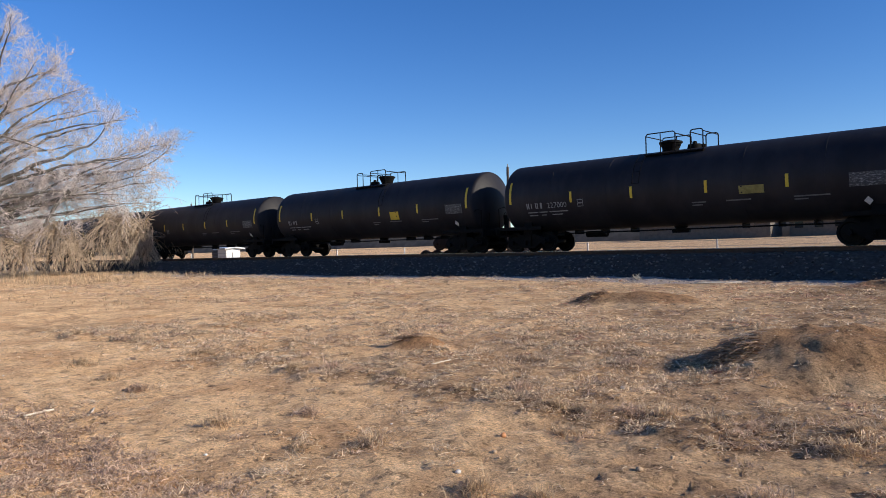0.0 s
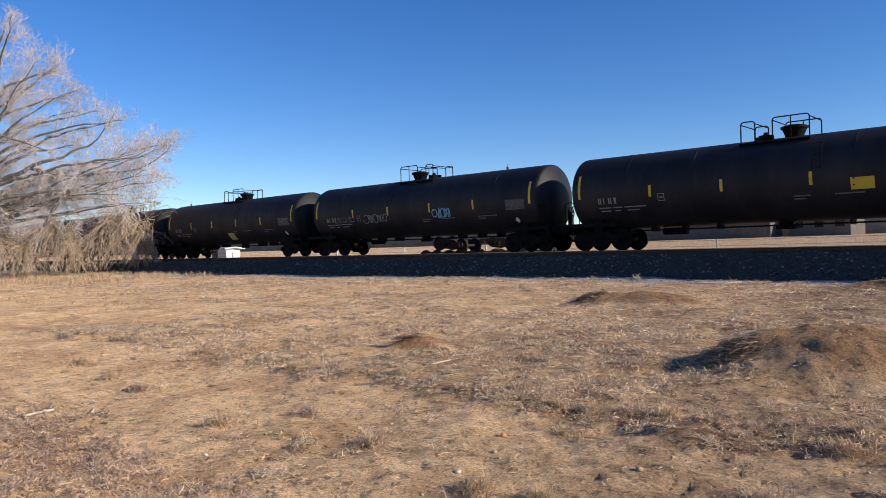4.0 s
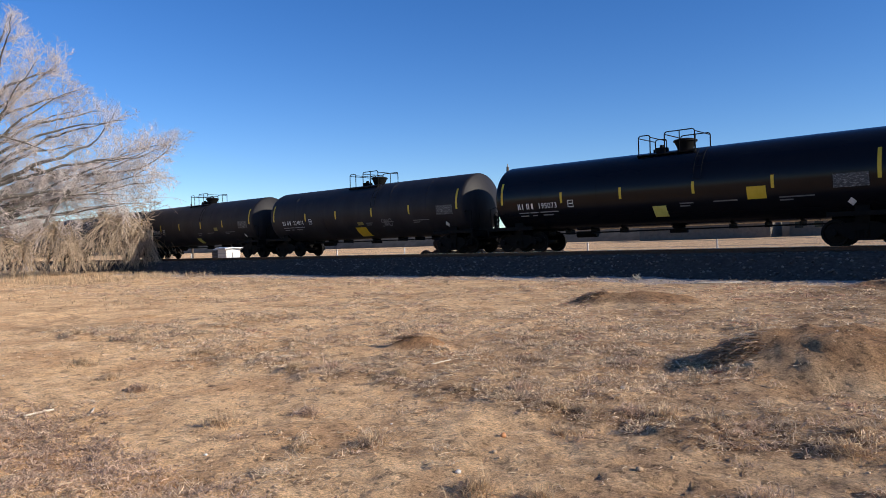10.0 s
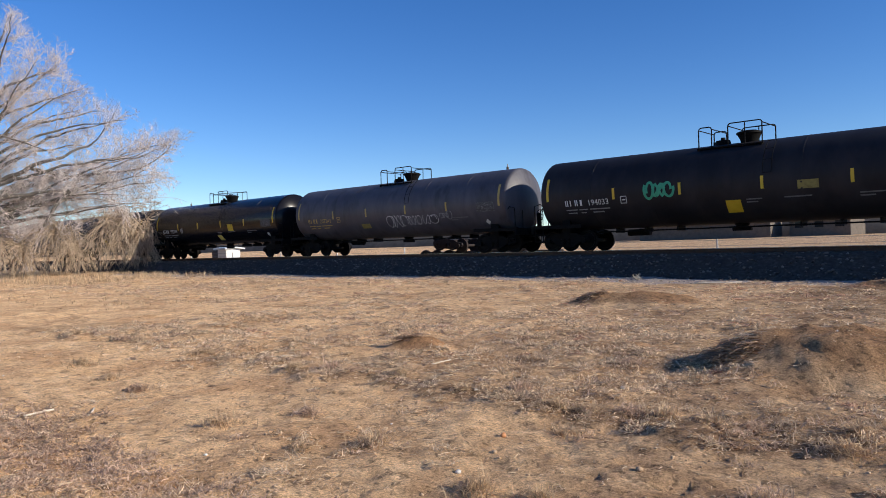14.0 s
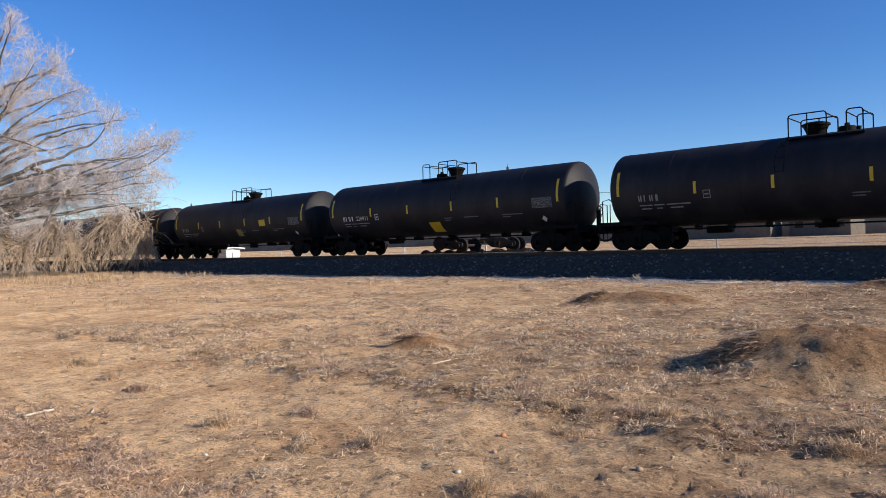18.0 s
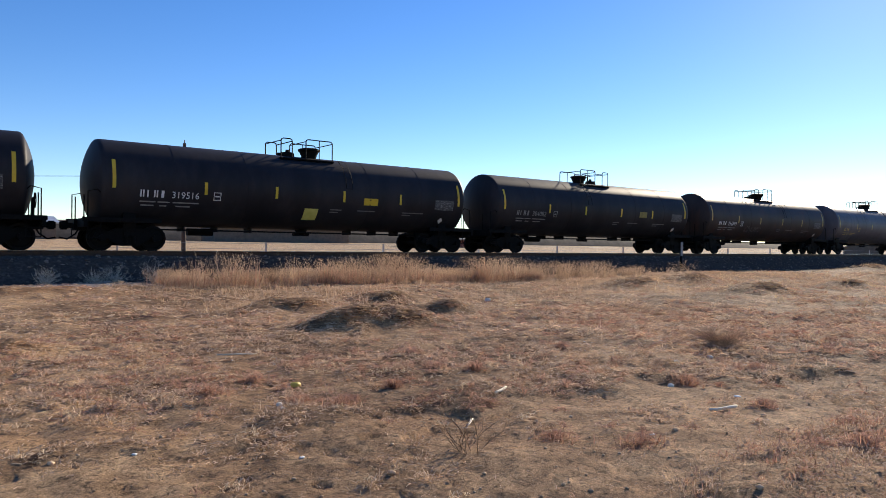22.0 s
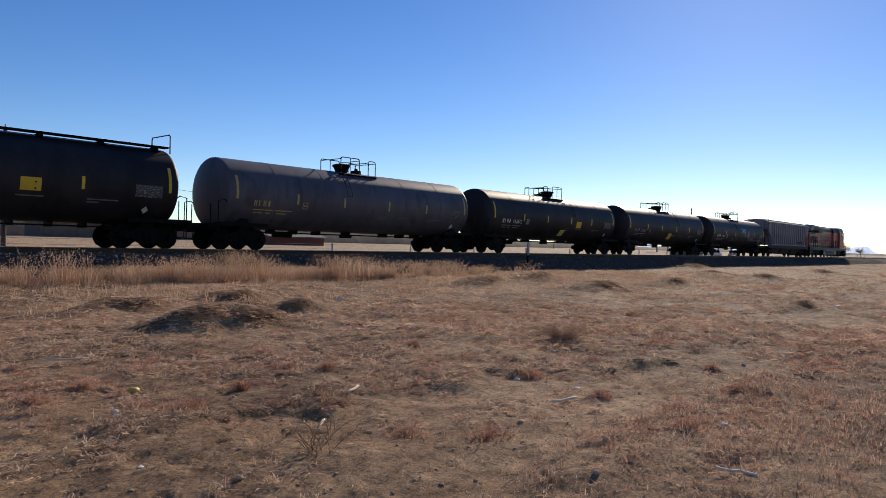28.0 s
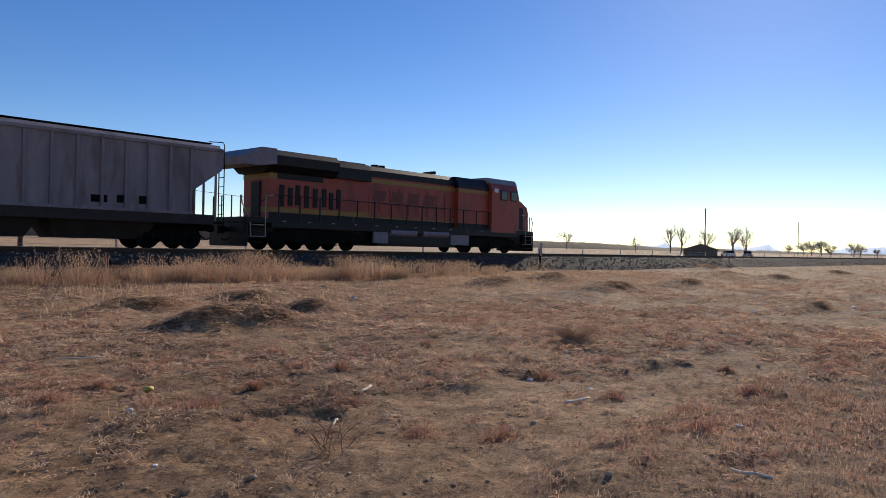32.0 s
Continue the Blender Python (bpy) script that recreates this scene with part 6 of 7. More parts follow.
ROCK = material("pale_rock", [(0.50, 0.46, 0.40), (0.68, 0.63, 0.56)], 12, 6, 0.85)
LITTER = material("weathered_white_litter", [(0.66, 0.64, 0.60), (0.80, 0.78, 0.75)], 9, 5, 0.7)
ORANGE_PEEL = material("dull_orange_rind", [(0.50, 0.20, 0.07), (0.60, 0.28, 0.12)], 20, 5, 0.6)
PLASTIC = bpy.data.materials.new("crumpled_clear_plastic")
PLASTIC.use_nodes = True
pn = PLASTIC.node_tree.nodes["Principled BSDF"]
pn.inputs["Base Color"].default_value, pn.inputs["Roughness"].default_value, pn.inputs["Transmission Weight"].default_value = (0.92, 0.94, 0.95, 1), 0.15, 0.8
DEADWOOD = material("bleached_dead_wood", [(0.60, 0.50, 0.37), (0.80, 0.70, 0.56)], 8, 6, 0.85, stretch=(1, 1, 6))
YELLOW_SCRAP = material("yellow_plastic", [(0.60, 0.42, 0.05), (0.68, 0.50, 0.09)], 8, 4, 0.5)
for i, (x, y, r) in enumerate(((-4.59, 5.55, 0.022), (-3.47, 6.49, 0.026), (-3.19, 3.65, 0.021), (12.67, 14.56, 0.09), (2.74, 5.96, 0.03), (6.6, 4.6, 0.035), (-1.3, 11.0, 0.06), (8.6, 5.4, 0.04))):
    lump("stone", "small pale stone lying on the dirt", "stone", x, y, r, ROCK, 0.7, i)
for i, (x, y, r) in enumerate(((6.72, 3.91, 0.05), (7.67, 5.27, 0.05), (18.8, 6.3, 0.12), (22.8, 4.9, 0.12), (4.75, 3.48, 0.035), (6.02, 2.11, 0.04), (3.48, 2.41, 0.03), (2.29, 4.6, 0.03), (9.2, 6.6, 0.045), (8.6, 4.9, 0.045), (2.7, 5.82, 0.04), (1.35, 5.3, 0.03))):
    lump("paper_scrap", "crumpled white scrap of litter on brown ground", "litter", x, y, r * 0.7, LITTER, 0.35, 40 + i)
lump("orange_fruit", "small dull orange fruit lying on bare dirt", "fruit", -3.47, 4.52, 0.024, ORANGE_PEEL, 0.95, 20)
lump("yellow_scrap", "scrap of yellow plastic in dead grass", "litter", 3.31, 6.82, 0.06, YELLOW_SCRAP, 0.5, 21)


def bottle(x, y, turn):
    b = tagged(new("plastic_bottle"), "crumpled clear plastic bottle lying on the dirt", "bottle")
    bm = bmesh.new()
    lathe(bm, [(-0.11, 0.0), (-0.108, 0.026), (-0.10, 0.032), (-0.05, 0.033), (-0.04, 0.028), (-0.02, 0.033), (0.03, 0.031), (0.06, 0.025), (0.085, 0.012), (0.10, 0.011), (0.102, 0.0)], 16)
    for v in bm.verts:
        v.co.z *= 0.8 + 0.2 * math.sin(v.co.x * 60)
    part("body", bm, PLASTIC, b)
    bm = bmesh.new()
    rod(bm, (0.098, 0, 0), (0.118, 0, 0), 0.014, None, 14)
    part("cap", bm, WHITE_PAINT, b, "white screw cap")
    b.matrix_basis = pose(x, y, float(ground_z(x, y)) + 0.028, 0, 0, turn)
    return b


bottle(-0.22, 4.68, -55)


def stick(x, y, length, turn, r, name="stick", label="bleached dead stick lying on the ground"):
    bm = bmesh.new()
    rnd = random.Random(int(x * 100 + y))
    pts = [(-length / 2 + length * i / 5, rnd.gauss(0, 0.006), 0.008 + abs(rnd.gauss(0, 0.004))) for i in range(6)]
    pipe(bm, pts, r, 6)
    ob = new(name, finish(name, bm, DEADWOOD, "all"))
    ob.matrix_basis = pose(x, y, float(ground_z(x, y)) + r * 0.6, 0, 0, turn)
    return tagged(ob, label, "stick")


for x, y, l, a, r in ((6.0, 3.62, 0.36, -8, 0.014), (4.74, 1.58, 0.26, 95, 0.010), (4.72, 5.22, 0.3, 25, 0.014), (3.56, 9.05, 0.5, -20, 0.010), (5.43, 9.93, 0.35, -30, 0.012), (-7.74, 2.59, 0.30, 100, 0.010), (-7.4, 2.95, 0.34, 150, 0.008), (-8.58, 22.27, 1.4, 25, 0.03), (-8.0, 22.6, 0.7, -15, 0.025), (-8.4, 5.9, 0.5, 60, 0.008), (3.9, 4.7, 0.22, 40, 0.010), (1.9, 3.2, 0.25, 10, 0.009), (-6.0, 6.6, 0.4, 95, 0.007)):
    stick(x, y, l, a, r)


def twiggy_bush(x, y, size, count, mat, name, label, seed, up=0.6):
    rnd = random.Random(seed)
    p0, p1, a, b = [], [], [], []
    for i in range(count):
        az, el = rnd.uniform(0, 6.283), rnd.uniform(0.1, 1.3) * up + 0.1
        p = Vector((rnd.gauss(0, size * 0.15), rnd.gauss(0, size * 0.15), 0))
        d = Vector((math.cos(az) * math.cos(el), math.sin(az) * math.cos(el), math.sin(el)))
        l = size * rnd.uniform(0.5, 1.1)
        for k in range(3):
            e = p + d * l / 3
            p0.append(tuple(p)), p1.append(tuple(e)), a.append(0.004), b.append(0.0025)
            for _ in range(2):
                t = (d + Vector((rnd.gauss(0, 0.6), rnd.gauss(0, 0.6), rnd.gauss(0, 0.5)))).normalized()
                p0.append(tuple(e)), p1.append(tuple(e + t * l * 0.3)), a.append(0.0025), b.append(0.0015)
            d = (d + Vector((rnd.gauss(0, 0.2), rnd.gauss(0, 0.2), rnd.gauss(0, 0.2)))).normalized()
            p = e
    v, f = frustum_np(p0, p1, a, b)
    ob = new(name, mesh_np(name, v, f, mat))
    if name == "weed_mat":
        ob.scale = (1.5, 1.2, 0.5)
    ob.location = (x, y, float(ground_z(x, y)))
    return tagged(ob, label, "bush")


DARK_TWIG = material("dark_dry_twigs", [(0.29, 0.19, 0.122), (0.50, 0.345, 0.225)], 3, 4, 0.9, random_shade=0.4, through_light=0.4)
GREY_WEED = material("silvery_dry_weed", [(0.45, 0.40, 0.32), (0.60, 0.55, 0.46)], 3, 4, 0.9, random_shade=0.3)
twiggy_bush(9.65, 5.85, 0.36, 130, DULL_GRASS, "low_bush", "low brown leafless bush in dead grass", 4)
twiggy_bush(3.30, 4.02, 0.30, 13, DARK_TWIG, "twig_clump", "clump of bare dark twigs on dirt", 5, 0.9)
for i, (x, y, h) in enumerate(((3.6, 24.2, 0.5), (5.0, 24.3, 0.45), (5.6, 24.4, 0.5), (6.9, 24.4, 0.65), (-11.9, 23.5, 0.2))):
    twiggy_bush(x, y, h, 60, GREY_WEED, "dry_weed", "silvery dead weed at the foot of the ballast", 30 + i, 0.95)
for i, (x, y, r) in enumerate(((7.3, 10.6, 0.55), (6.3, 10.8, 0.45), (9.6, 12.4, 0.4), (7.0, 14.3, 0.6), (10.2, 15.6, 0.6), (1.0, 11.0, 0.5), (21.9, 16.7, 0.9), (22.7, 12.2, 0.9), (27.0, 17.7, 0.8), (30.0, 12.7, 0.8), (39.7, 12.0, 1.1), (52.4, 20.7, 1.3), (53.5, 12.4, 1.3), (44.0, 16.3, 1.0), (21.0, 5.3, 0.6), (-3.2, 8.1, 0.36), (-2.9, 8.0, 0.3), (-7.5, 7.5, 0.2), (-8.9, 15.1, 0.45), (-3.6, 21.6, 0.5))):
    cx, cy = np.array([x, x - 0.35 * r, x + 0.4 * r]), np.array([y, y - 0.15 * r, y + 0.1 * r])
    v, f = strands(cx, cy, 0.16, 0.05, 0.004 + 0.00022 * math.hypot(x, y), int(170 * r + 60), r * 0.36)
    v2, f2 = blades(cx, cy, 0.07, 1.0, 0.004, int(60 * r + 20), r * 0.3)
    tagged(new("weed_mat", mesh_np("weed_mat", np.concatenate([v, v2]), np.concatenate([f, f2 + len(v)]), DARK_TWIG)), "mat of dark dead weeds on a dirt mound", "weeds", kind="stuff")


# ---- beyond the track ----
def marker_post(x, y):
    ob = tagged(new("marker_post"), "narrow white-topped marker post beside the track", "post")
    z = float(np.interp(y, [24.6, 26.35], [0.02, 0.93]))
    bm = bmesh.new()
    box(bm, -0.05, 0.05, -0.04, 0.04, -0.3, 1.2, 0.01)
    part("stake", bm, UNDER, ob, "dark steel stake")
    bm = bmesh.new()
    box(bm, -0.12, 0.12, -0.06, -0.042, 0.75, 1.55, 0.01)
    part("board", bm, FUEL_GREY, ob, "pale weathered board")
    ob.location = (x, y, z)


marker_post(37.0, 25.2)
FENCE_WOOD = material("pale_fence_wood", [(0.45, 0.42, 0.38), (0.62, 0.60, 0.56)], 6, 5, 0.85)
WIRE = material("galvanised_wire", [(0.25, 0.25, 0.25), (0.35, 0.35, 0.35)], 10, 3, 0.5, metal=0.8)
fence = tagged(new("field_fence"), "wire fence on pale posts at the edge of a dry field", "fence")
for i in range(46):
    x = -87.0 + i * 8.0
    z = float(ground_z(x, 39.0))
    bm = bmesh.new()
    box(bm, x - 0.05, x + 0.05, 38.95, 39.05, z - 0.1, z + 1.15, 0.01)
    part("fence_post", bm, FENCE_WOOD, fence)
for h in (0.45, 0.8, 1.1):
    bm = bmesh.new()
    pipe(bm, [(-87 + i * 8.0, 39.0, float(ground_z(-87 + i * 8.0, 39.0)) + h - (0.03 if i % 2 else 0)) for i in range(46)], 0.008, 4)
    part("fence_wire", bm, WIRE, fence)

POLE_WOOD = material("dark_pole_wood", [(0.06, 0.045, 0.035), (0.11, 0.085, 0.065)], 6, 6, 0.9)


def power_pole(x, y, h, r=0.13):
    ob = tagged(new("power_pole"), "tall dark wooden power pole beyond the track", "pole", "line of power poles")
    bm = bmesh.new()
    rod(bm, (0, 0, -0.5), (0, 0, h), r, r * 0.7, 10)
    part("pole", bm, POLE_WOOD, ob)
    bm = bmesh.new()
    rod(bm, (0, 0, h), (0, 0, h + 0.18), 0.035, 0.03, 8)
    part("insulator", bm, FUEL_GREY, ob)
    ob.location = (x, y, float(ground_z(x, y)))


for x in (-73.5, -30.1, 12.8):
    power_pole(x, 40.5, 6.6)
cable = tagged(new("overhead_cable"), "thin dark cable strung between power poles", "cable")
for a, b in ((-116.0, -73.5), (-73.5, -30.1), (-30.1, 12.8), (12.8, 56.0)):
    bm = bmesh.new()
    pipe(bm, [(a + (b - a) * i / 10, 40.5, 5.3 - 1.0 * (1 - ((i - 5) / 5) ** 2)) for i in range(11)], 0.012, 4)
    part("span", bm, POLE_WOOD, cable)

DARK_BANK = material("dark_scrub_bank", [(0.035, 0.030, 0.024), (0.07, 0.058, 0.045), (0.11, 0.09, 0.07)], 0.5, 8, 0.95, bump=0.6, bump_scale=2)
pts, xs = [], np.arange(-420, 1400, 3.0)
v, f = [], []
for i, x in enumerate(xs):
    h = (2.35 - 1.2 * float(smooth((x - 90) / 160))) + 0.2 * float(wave(x, 3.0, 0.13, 1.0)) + 0.16 * float(wave(x, 9.0, 0.9, 5.0))
    g = float(ground_z(x, 104.0))
    v += [(x, 101.0, g - 0.2), (x, 103.2, g + h * 0.9), (x, 104.6, g + h), (x, 108.0, g - 0.2)]
    if i:
        for k in range(3):
            f.append(((i - 1) * 4 + k, i * 4 + k, i * 4 + k + 1, (i - 1) * 4 + k + 1))
tagged(new("far_bank", mesh_np("far_bank", v, f, DARK_BANK)), "long low dark scrub-grown bank beyond the field", "bank", kind="structure")

# ---- far farm buildings ----
WHITE_SIDING = material("white_house_siding", [(0.70, 0.70, 0.68), (0.80, 0.80, 0.78)], 2, 4, 0.7)
BEIGE_SIDING = material("beige_house_siding", [(0.46, 0.40, 0.33), (0.56, 0.50, 0.42)], 2, 4, 0.7)
GREY_ROOF = material("grey_shingle_roof", [(0.08, 0.08, 0.085), (0.13, 0.13, 0.135)], 3, 6, 0.8)
DARK_SIDING = material("dark_brown_siding", [(0.09, 0.075, 0.06), (0.15, 0.125, 0.10)], 2, 5, 0.85)
TIN_ROOF = material("pale_tin_roof", [(0.45, 0.46, 0.47), (0.60, 0.61, 0.62)], 1, 5, 0.4, metal=0.4)
RED_SIDING = material("faded_red_barn_siding", [(0.10, 0.032, 0.026), (0.15, 0.05, 0.04)], 2, 5, 0.85)


def house(name, label, x, y, w, d, wall_h, roof_h, wall, roof, turn=0, windows=2, doors=True):
    ob = tagged(new(name), label, "building")
    bm = bmesh.new()
    box(bm, -w / 2, w / 2, -d / 2, d / 2, -0.5, wall_h)
    for s in (-1, 1):
        vs = [bm.verts.new(p) for p in ((s * w / 2, -d / 2, wall_h), (s * w / 2, d / 2, wall_h), (s * w / 2, 0, wall_h + roof_h))]
        bm.faces.new(vs)
    part("wall", bm, wall, ob, smooth=False)
    for s in (-1, 1):
        bm = bmesh.new()
        o = 0.35
        dz = roof_h * o / (d / 2)
        v = [(-w / 2 - o, s * (d / 2 + o), wall_h - dz), (w / 2 + o, s * (d / 2 + o), wall_h - dz), (w / 2 + o, 0, wall_h + roof_h), (-w / 2 - o, 0, wall_h + roof_h)]
        lo = [bm.verts.new(p) for p in v]
        hi = [bm.verts.new((p[0], p[1], p[2] + 0.15)) for p in v]
        bm.faces.new(lo), bm.faces.new(hi)
        for i in range(4):
            bm.faces.new((lo[i], lo[(i + 1) % 4], hi[(i + 1) % 4], hi[i]))
        bmesh.ops.recalc_face_normals(bm, faces=bm.faces[:])
        part("roof", bm, roof, ob, smooth=False)
    for i in range(windows):
        wx = -w / 2 + w * (i + 0.5) / windows
        bm = bmesh.new()
        box(bm, wx - 0.5, wx + 0.5, -d / 2 - 0.05, -d / 2 + 0.05, 1.0 if wall_h < 4 else wall_h - 2.2, 2.1 if wall_h < 4 else wall_h - 0.9)
        part("window", bm, GLASS, ob)
    if windows > 1 and wall_h > 3.5:
        for i in range(2):
            bm = bmesh.new()
            box(bm, w / 2 - 0.05, w / 2 + 0.05, -1.6 + i * 2.2, -0.7 + i * 2.2, wall_h - 2.0, wall_h - 0.8)
            part("window", bm, GLASS, ob)
    ob.matrix_basis = pose(x, y, float(ground_z(x, y)), 0, 0, turn)
    return ob


house("farmhouse", "white two-storey house with a grey gable roof", -58.0, 118.0, 7.0, 8.5, 4.8, 3.0, WHITE_SIDING, GREY_ROOF, -60, 3)
home = house("suburban_house", "beige house with a dark hipped roof beyond the field", 4.6, 112.0, 8.0, 8.0, 2.8, 2.4, BEIGE_SIDING, GREY_ROOF, 0, 2)
bm = bmesh.new()
profile(bm, [(-1.5, -0.5), (1.5, -0.5), (1.5, 2.7), (0.0, 4.2), (-1.5, 2.7)], -6.0, -3.9, "y")
bmesh.ops.translate(bm, verts=bm.verts[:], vec=(1.4, 0, 0))
part("gable_front", bm, BEIGE_SIDING, home, "pale beige gable front", smooth=False)
for q in (-1, 1):
    bm = bmesh.new()
    profile(bm, [(q * 1.75 + 1.4, 2.48), (q * 1.75 + 1.4, 2.64), (1.4, 4.4), (1.4, 4.24)], -6.2, -3.8, "y")
    part("gable_trim", bm, WHITE_SIDING, home, "white gable trim", smooth=False)
house("shed", "low dark brown shed beyond the field", -38.0, 96.0, 17.0, 6.0, 2.0, 0.7, DARK_SIDING, GREY_ROOF, 4, 0)
house("greenhouse", "low pale tin-roofed shed beyond the field", -24.0, 98.0, 7.0, 5.0, 2.0, 0.9, DARK_SIDING, TIN_ROOF, -6, 3)
house("long_shed", "long low shed with a pale tin roof", 3.0, 97.0, 24.0, 6.0, 1.9, 0.7, DARK_SIDING, TIN_ROOF, 2, 0)
house("long_shed", "long low shed with a pale tin roof", 44.0, 97.0, 20.0, 6.0, 1.9, 0.8, DARK_SIDING, TIN_ROOF, -3, 0)
house("red_shed", "low faded red shed beyond the field", 60.0, 80.0, 9.0, 4.0, 1.0, 0.4, RED_SIDING, GREY_ROOF, 0, 0)
house("white_hut", "small white utility hut beside a brown box", -65.3, 40.0, 1.6, 1.6, 1.5, 0.12, WHITE_SIDING, TIN_ROOF, 0, 0)
bm = bmesh.new()
box(bm, -0.55, 0.55, -0.5, 0.5, 0, 1.35, 0.03)
cabinet = tagged(new("equipment_box", finish("equipment_box", bm, DARK_SIDING, True)), "plain brown equipment box beside a white hut", "box")
cabinet.location = (-67.2, 40.0, float(ground_z(-67.2, 40.0)) - 0.02)
house("far_farmhouse", "dark low farmhouse among bare trees", 139.0, 57.0, 7.0, 6.0, 1.4, 1.0, DARK_SIDING, GREY_ROOF, 25, 0)


def parked_car(x, y, turn, mat):
    ob = tagged(new("parked_car"), "pale car parked far off by the farm", "car")
    bm = bmesh.new()
    box(bm, -2.2, 2.2, -0.85, 0.85, 0.35, 0.85, 0.12)
    part("body", bm, mat, ob)
    bm = bmesh.new()
    profile(bm, [(-1.5, 0.83), (-0.9, 1.4), (0.7, 1.4), (1.3, 0.83)], -0.75, 0.75, "y")
    part("cabin", bm, GLASS, ob)
    for sx in (-1.35, 1.35):
        for sy in (-0.8, 0.8):
            bm = bmesh.new()
            rod(bm, (sx, sy - 0.1, 0.32), (sx, sy + 0.1, 0.32), 0.32, None, 14)
            part("wheel", bm, ENGINE_BLACK, ob)
    ob.matrix_basis = pose(x, y, float(ground_z(x, y)), 0, 0, turn)


parked_car(150.0, 55.5, 40, WHITE_SIDING)
parked_car(160.0, 55.0, 15, FUEL_GREY)
for ang, dist, h in ((68.04, 150.0, 9.5), (74.32, 290.0, 12.0), (77.66, 400.0, 12.0)):
    power_pole(dist * math.sin(radians(ang)), dist * math.cos(radians(ang)), h, 0.13)

# haze over the distance is put into these twigs as a paler colour
FAR_TWIG = material("far_bare_twigs", [(0.26, 0.22, 0.20), (0.38, 0.33, 0.30)], 0.5, 4, 0.9, random_shade=0.2)


def far_tree(x, y, h, w, seed, dense=1.0, label="bare winter tree far across the field"):
    rnd = random.Random(seed)
    ob = tagged(new("far_tree"), label, "tree", "far bare trees")
    bm = bmesh.new()
    rod(bm, (0, 0, -0.3), (0, 0, h * 0.4), 0.028 * h, 0.018 * h, 7)
    part("trunk", bm, BARK, ob)
    s0, s1, a, b = [], [], [], []

    def grow(p, d, l, r, n):
        e = p + d * l
        s0.append(tuple(p)), s1.append(tuple(e)), a.append(r), b.append(r * 0.6)
        if n:
            for _ in range(4):
                t = (d + Vector((rnd.gauss(0, 0.5) * w, rnd.gauss(0, 0.5) * w, rnd.gauss(0.1, 0.3)))).normalized()
                grow(p.lerp(e, rnd.uniform(0.4, 1.0)), t, l * rnd.uniform(0.5, 0.75), r * 0.5, n - 1)

    for _ in range(int(5 * dense)):
        t = Vector((rnd.gauss(0, 0.55) * w, rnd.gauss(0, 0.55) * w, 1)).normalized()
        grow(Vector((rnd.gauss(0, 0.06) * h * w, 0, h * rnd.uniform(0.12, 0.4))), t, h * 0.30, 0.014 * h, 3)
    v, f = frustum_np(s0, s1, a, b)
    part("crown", mesh_np("crown", v, f, FAR_TWIG), None, ob)
    ob.location = (x, y, float(ground_z(x, y)))


for i, (ang, dist, h, w) in enumerate(((65.6, 190, 7.0, 0.5), (66.4, 195, 7.5, 0.5), (68.1, 180, 7.0, 0.6), (70.0, 180, 8.2, 0.6), (70.9, 185, 7.6, 0.5), (57.8, 170, 5.0, 0.9), (63.0, 170, 4.0, 1.0), (73.7, 300, 4.5, 1.4),
                                       (74.7, 300, 6.5, 1.5), (75.2, 310, 7.5, 1.5), (75.8, 300, 7.5, 1.5), (76.4, 305, 6.0, 1.5), (77.8, 330, 7.0, 1.3), (78.2, 340, 6.5, 1.4), (79.2, 350, 5.0, 1.6), (-13.6, 150, 9.0, 0.9), (-12.2, 155, 8.0, 0.9), (-11.0, 150, 8.5, 0.9))):
    far_tree(dist * math.sin(radians(ang)), dist * math.cos(radians(ang)), h, w, 100 + i, 3.4 if dist > 250 else 1.4)

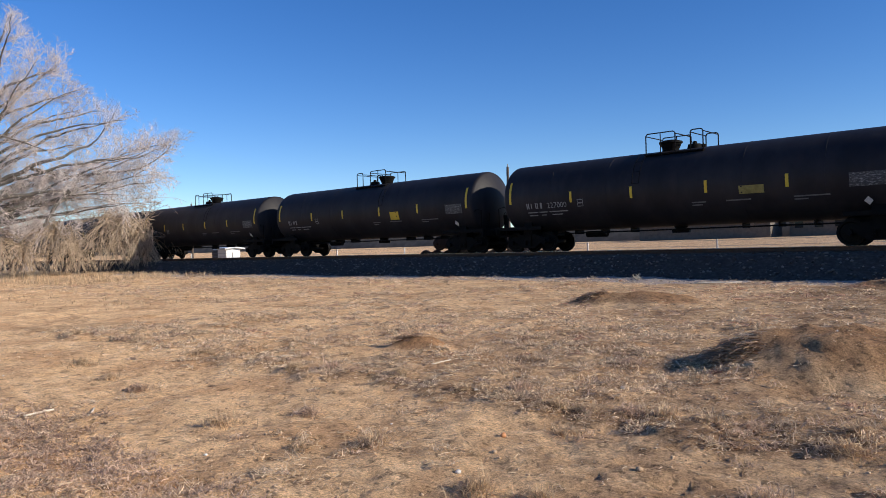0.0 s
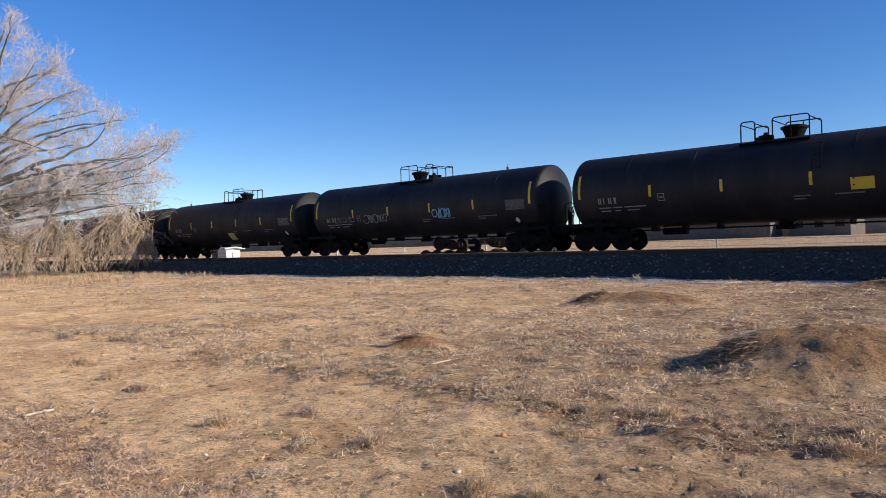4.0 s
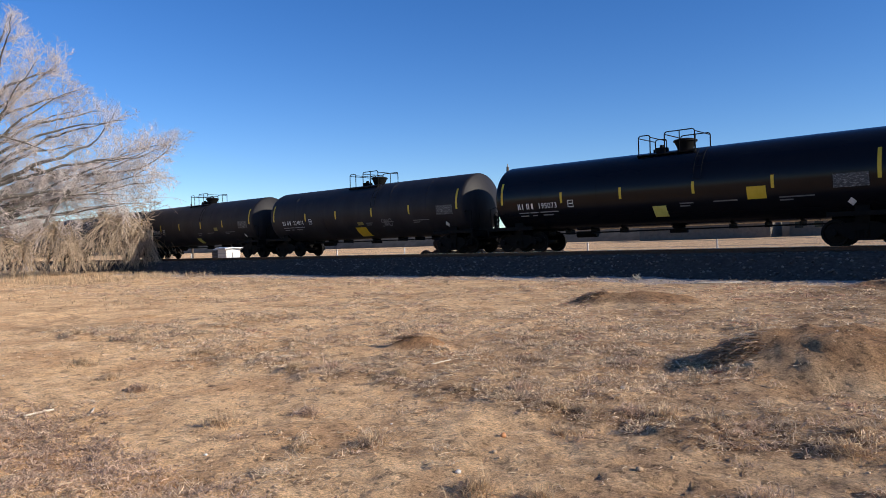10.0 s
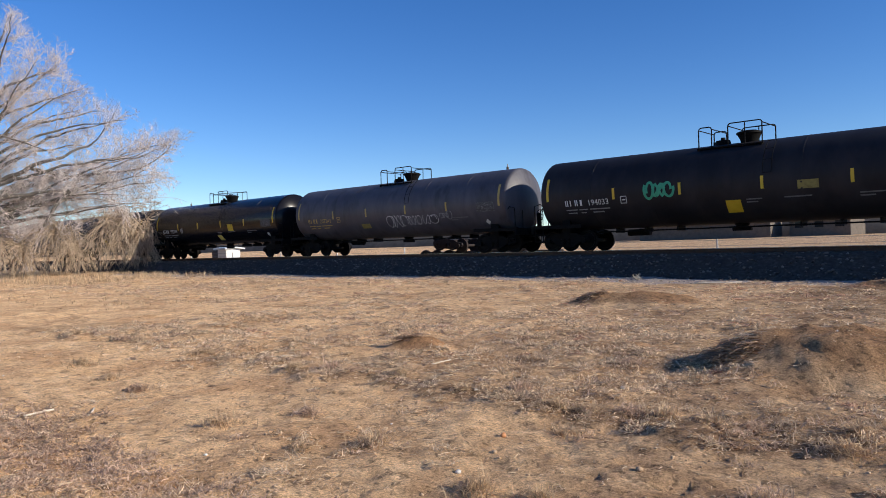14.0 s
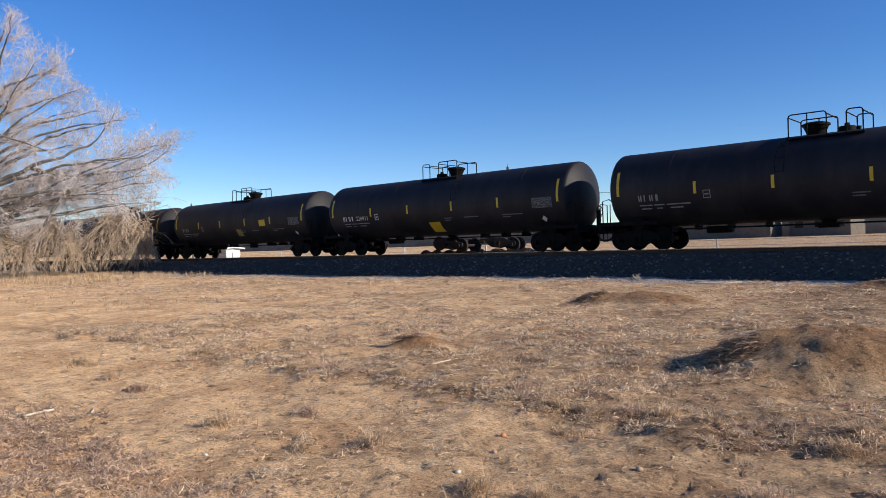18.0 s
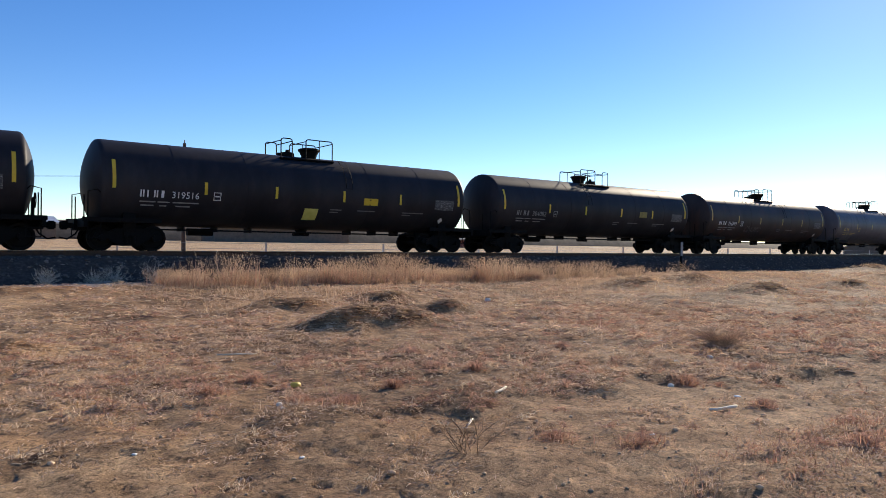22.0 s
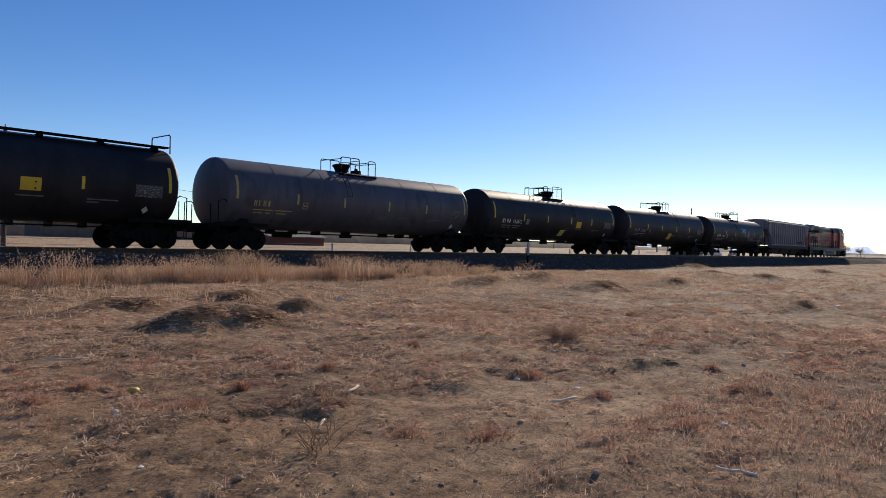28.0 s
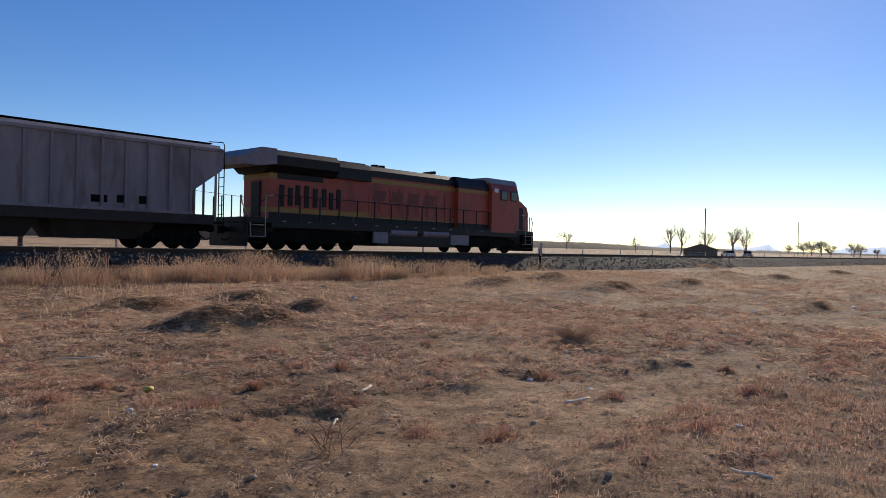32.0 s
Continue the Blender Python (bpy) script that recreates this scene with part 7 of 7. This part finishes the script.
# scrap trucks lying on the far side of the track
RUST = material("flaking_rust", [(0.010, 0.007, 0.006), (0.020, 0.013, 0.010), (0.045, 0.028, 0.021)], 3, 7, 0.85, bump=0.4, bump_scale=12)
rusty_frame, rusty_wheels = TRUCK.copy(), WHEELSET.copy()
for me in (rusty_frame, rusty_wheels):
    me.materials.clear()
    me.materials.append(RUST)
for i, (x, turn) in enumerate(((-31.6, 12), (-28.6, -20), (-26.0, 30), (-24.0, -65), (-30.4, 5), (-27.2, 22))):
    t = tagged(new("scrap_truck", rusty_frame), "rusty discarded railway truck lying beside the track", "scrap truck", "scrap trucks beyond the track")
    for s in ((-1, 1) if i % 2 == 0 else (1,)):
        shared("wheelset", rusty_wheels, t, pose(s * 0.89, 0, 0.457))
    t.matrix_basis = pose(x, 35.2 + 0.5 * (i % 2), float(ground_z(x, 35.4)) + (0.80 if i > 3 else 0.0), 0, 6 if i > 3 else 0, turn)

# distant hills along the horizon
HILL = bpy.data.materials.new("hills_with_haze_glow")
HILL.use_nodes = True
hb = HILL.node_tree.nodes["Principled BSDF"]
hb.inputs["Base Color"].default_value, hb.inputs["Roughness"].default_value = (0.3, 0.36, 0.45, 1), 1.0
# a blue emission stands in for the haze that pales the hills
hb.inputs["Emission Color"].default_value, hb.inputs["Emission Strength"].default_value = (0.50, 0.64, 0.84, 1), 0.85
v, f = [], []
for i, ang in enumerate(np.arange(50, 112, 0.4)):
    h = 0.75 * max(3.0, 34 + 26 * math.sin(ang * 0.9) + 14 * math.sin(ang * 2.7 + 1) + 7 * math.sin(ang * 6.1))
    s, c = math.sin(radians(ang)), math.cos(radians(ang))
    v += [(4000 * s, 4000 * c, -5.0), (4100 * s, 4100 * c, h), (4400 * s, 4400 * c, -5.0)]
    if i:
        for k in range(2):
            f.append(((i - 1) * 3 + k, i * 3 + k, i * 3 + k + 1, (i - 1) * 3 + k + 1))
tagged(new("backdrop", mesh_np("backdrop", v, f, HILL)), "hills along the horizon with haze put in as a blue glow", "hills", kind="structure")


# ---- everything that runs on the rails ----
def motions():
    times = [0, 2, 4, 6, 8, 10, 12, 14, 16, 18, 20, 22, 24, 26, 28, 30, 32]
    for k, car, x in cars:
        walk(car, [(t, pose(x - travelled(t), TRACK_Y, RAIL_Z)) for t in times])
    walk(hopper, [(t, pose(713.35 - travelled(t), TRACK_Y, RAIL_Z)) for t in times])
    walk(engine, [(t, pose(733.95 - travelled(t), TRACK_Y, RAIL_Z)) for t in times])


motions()
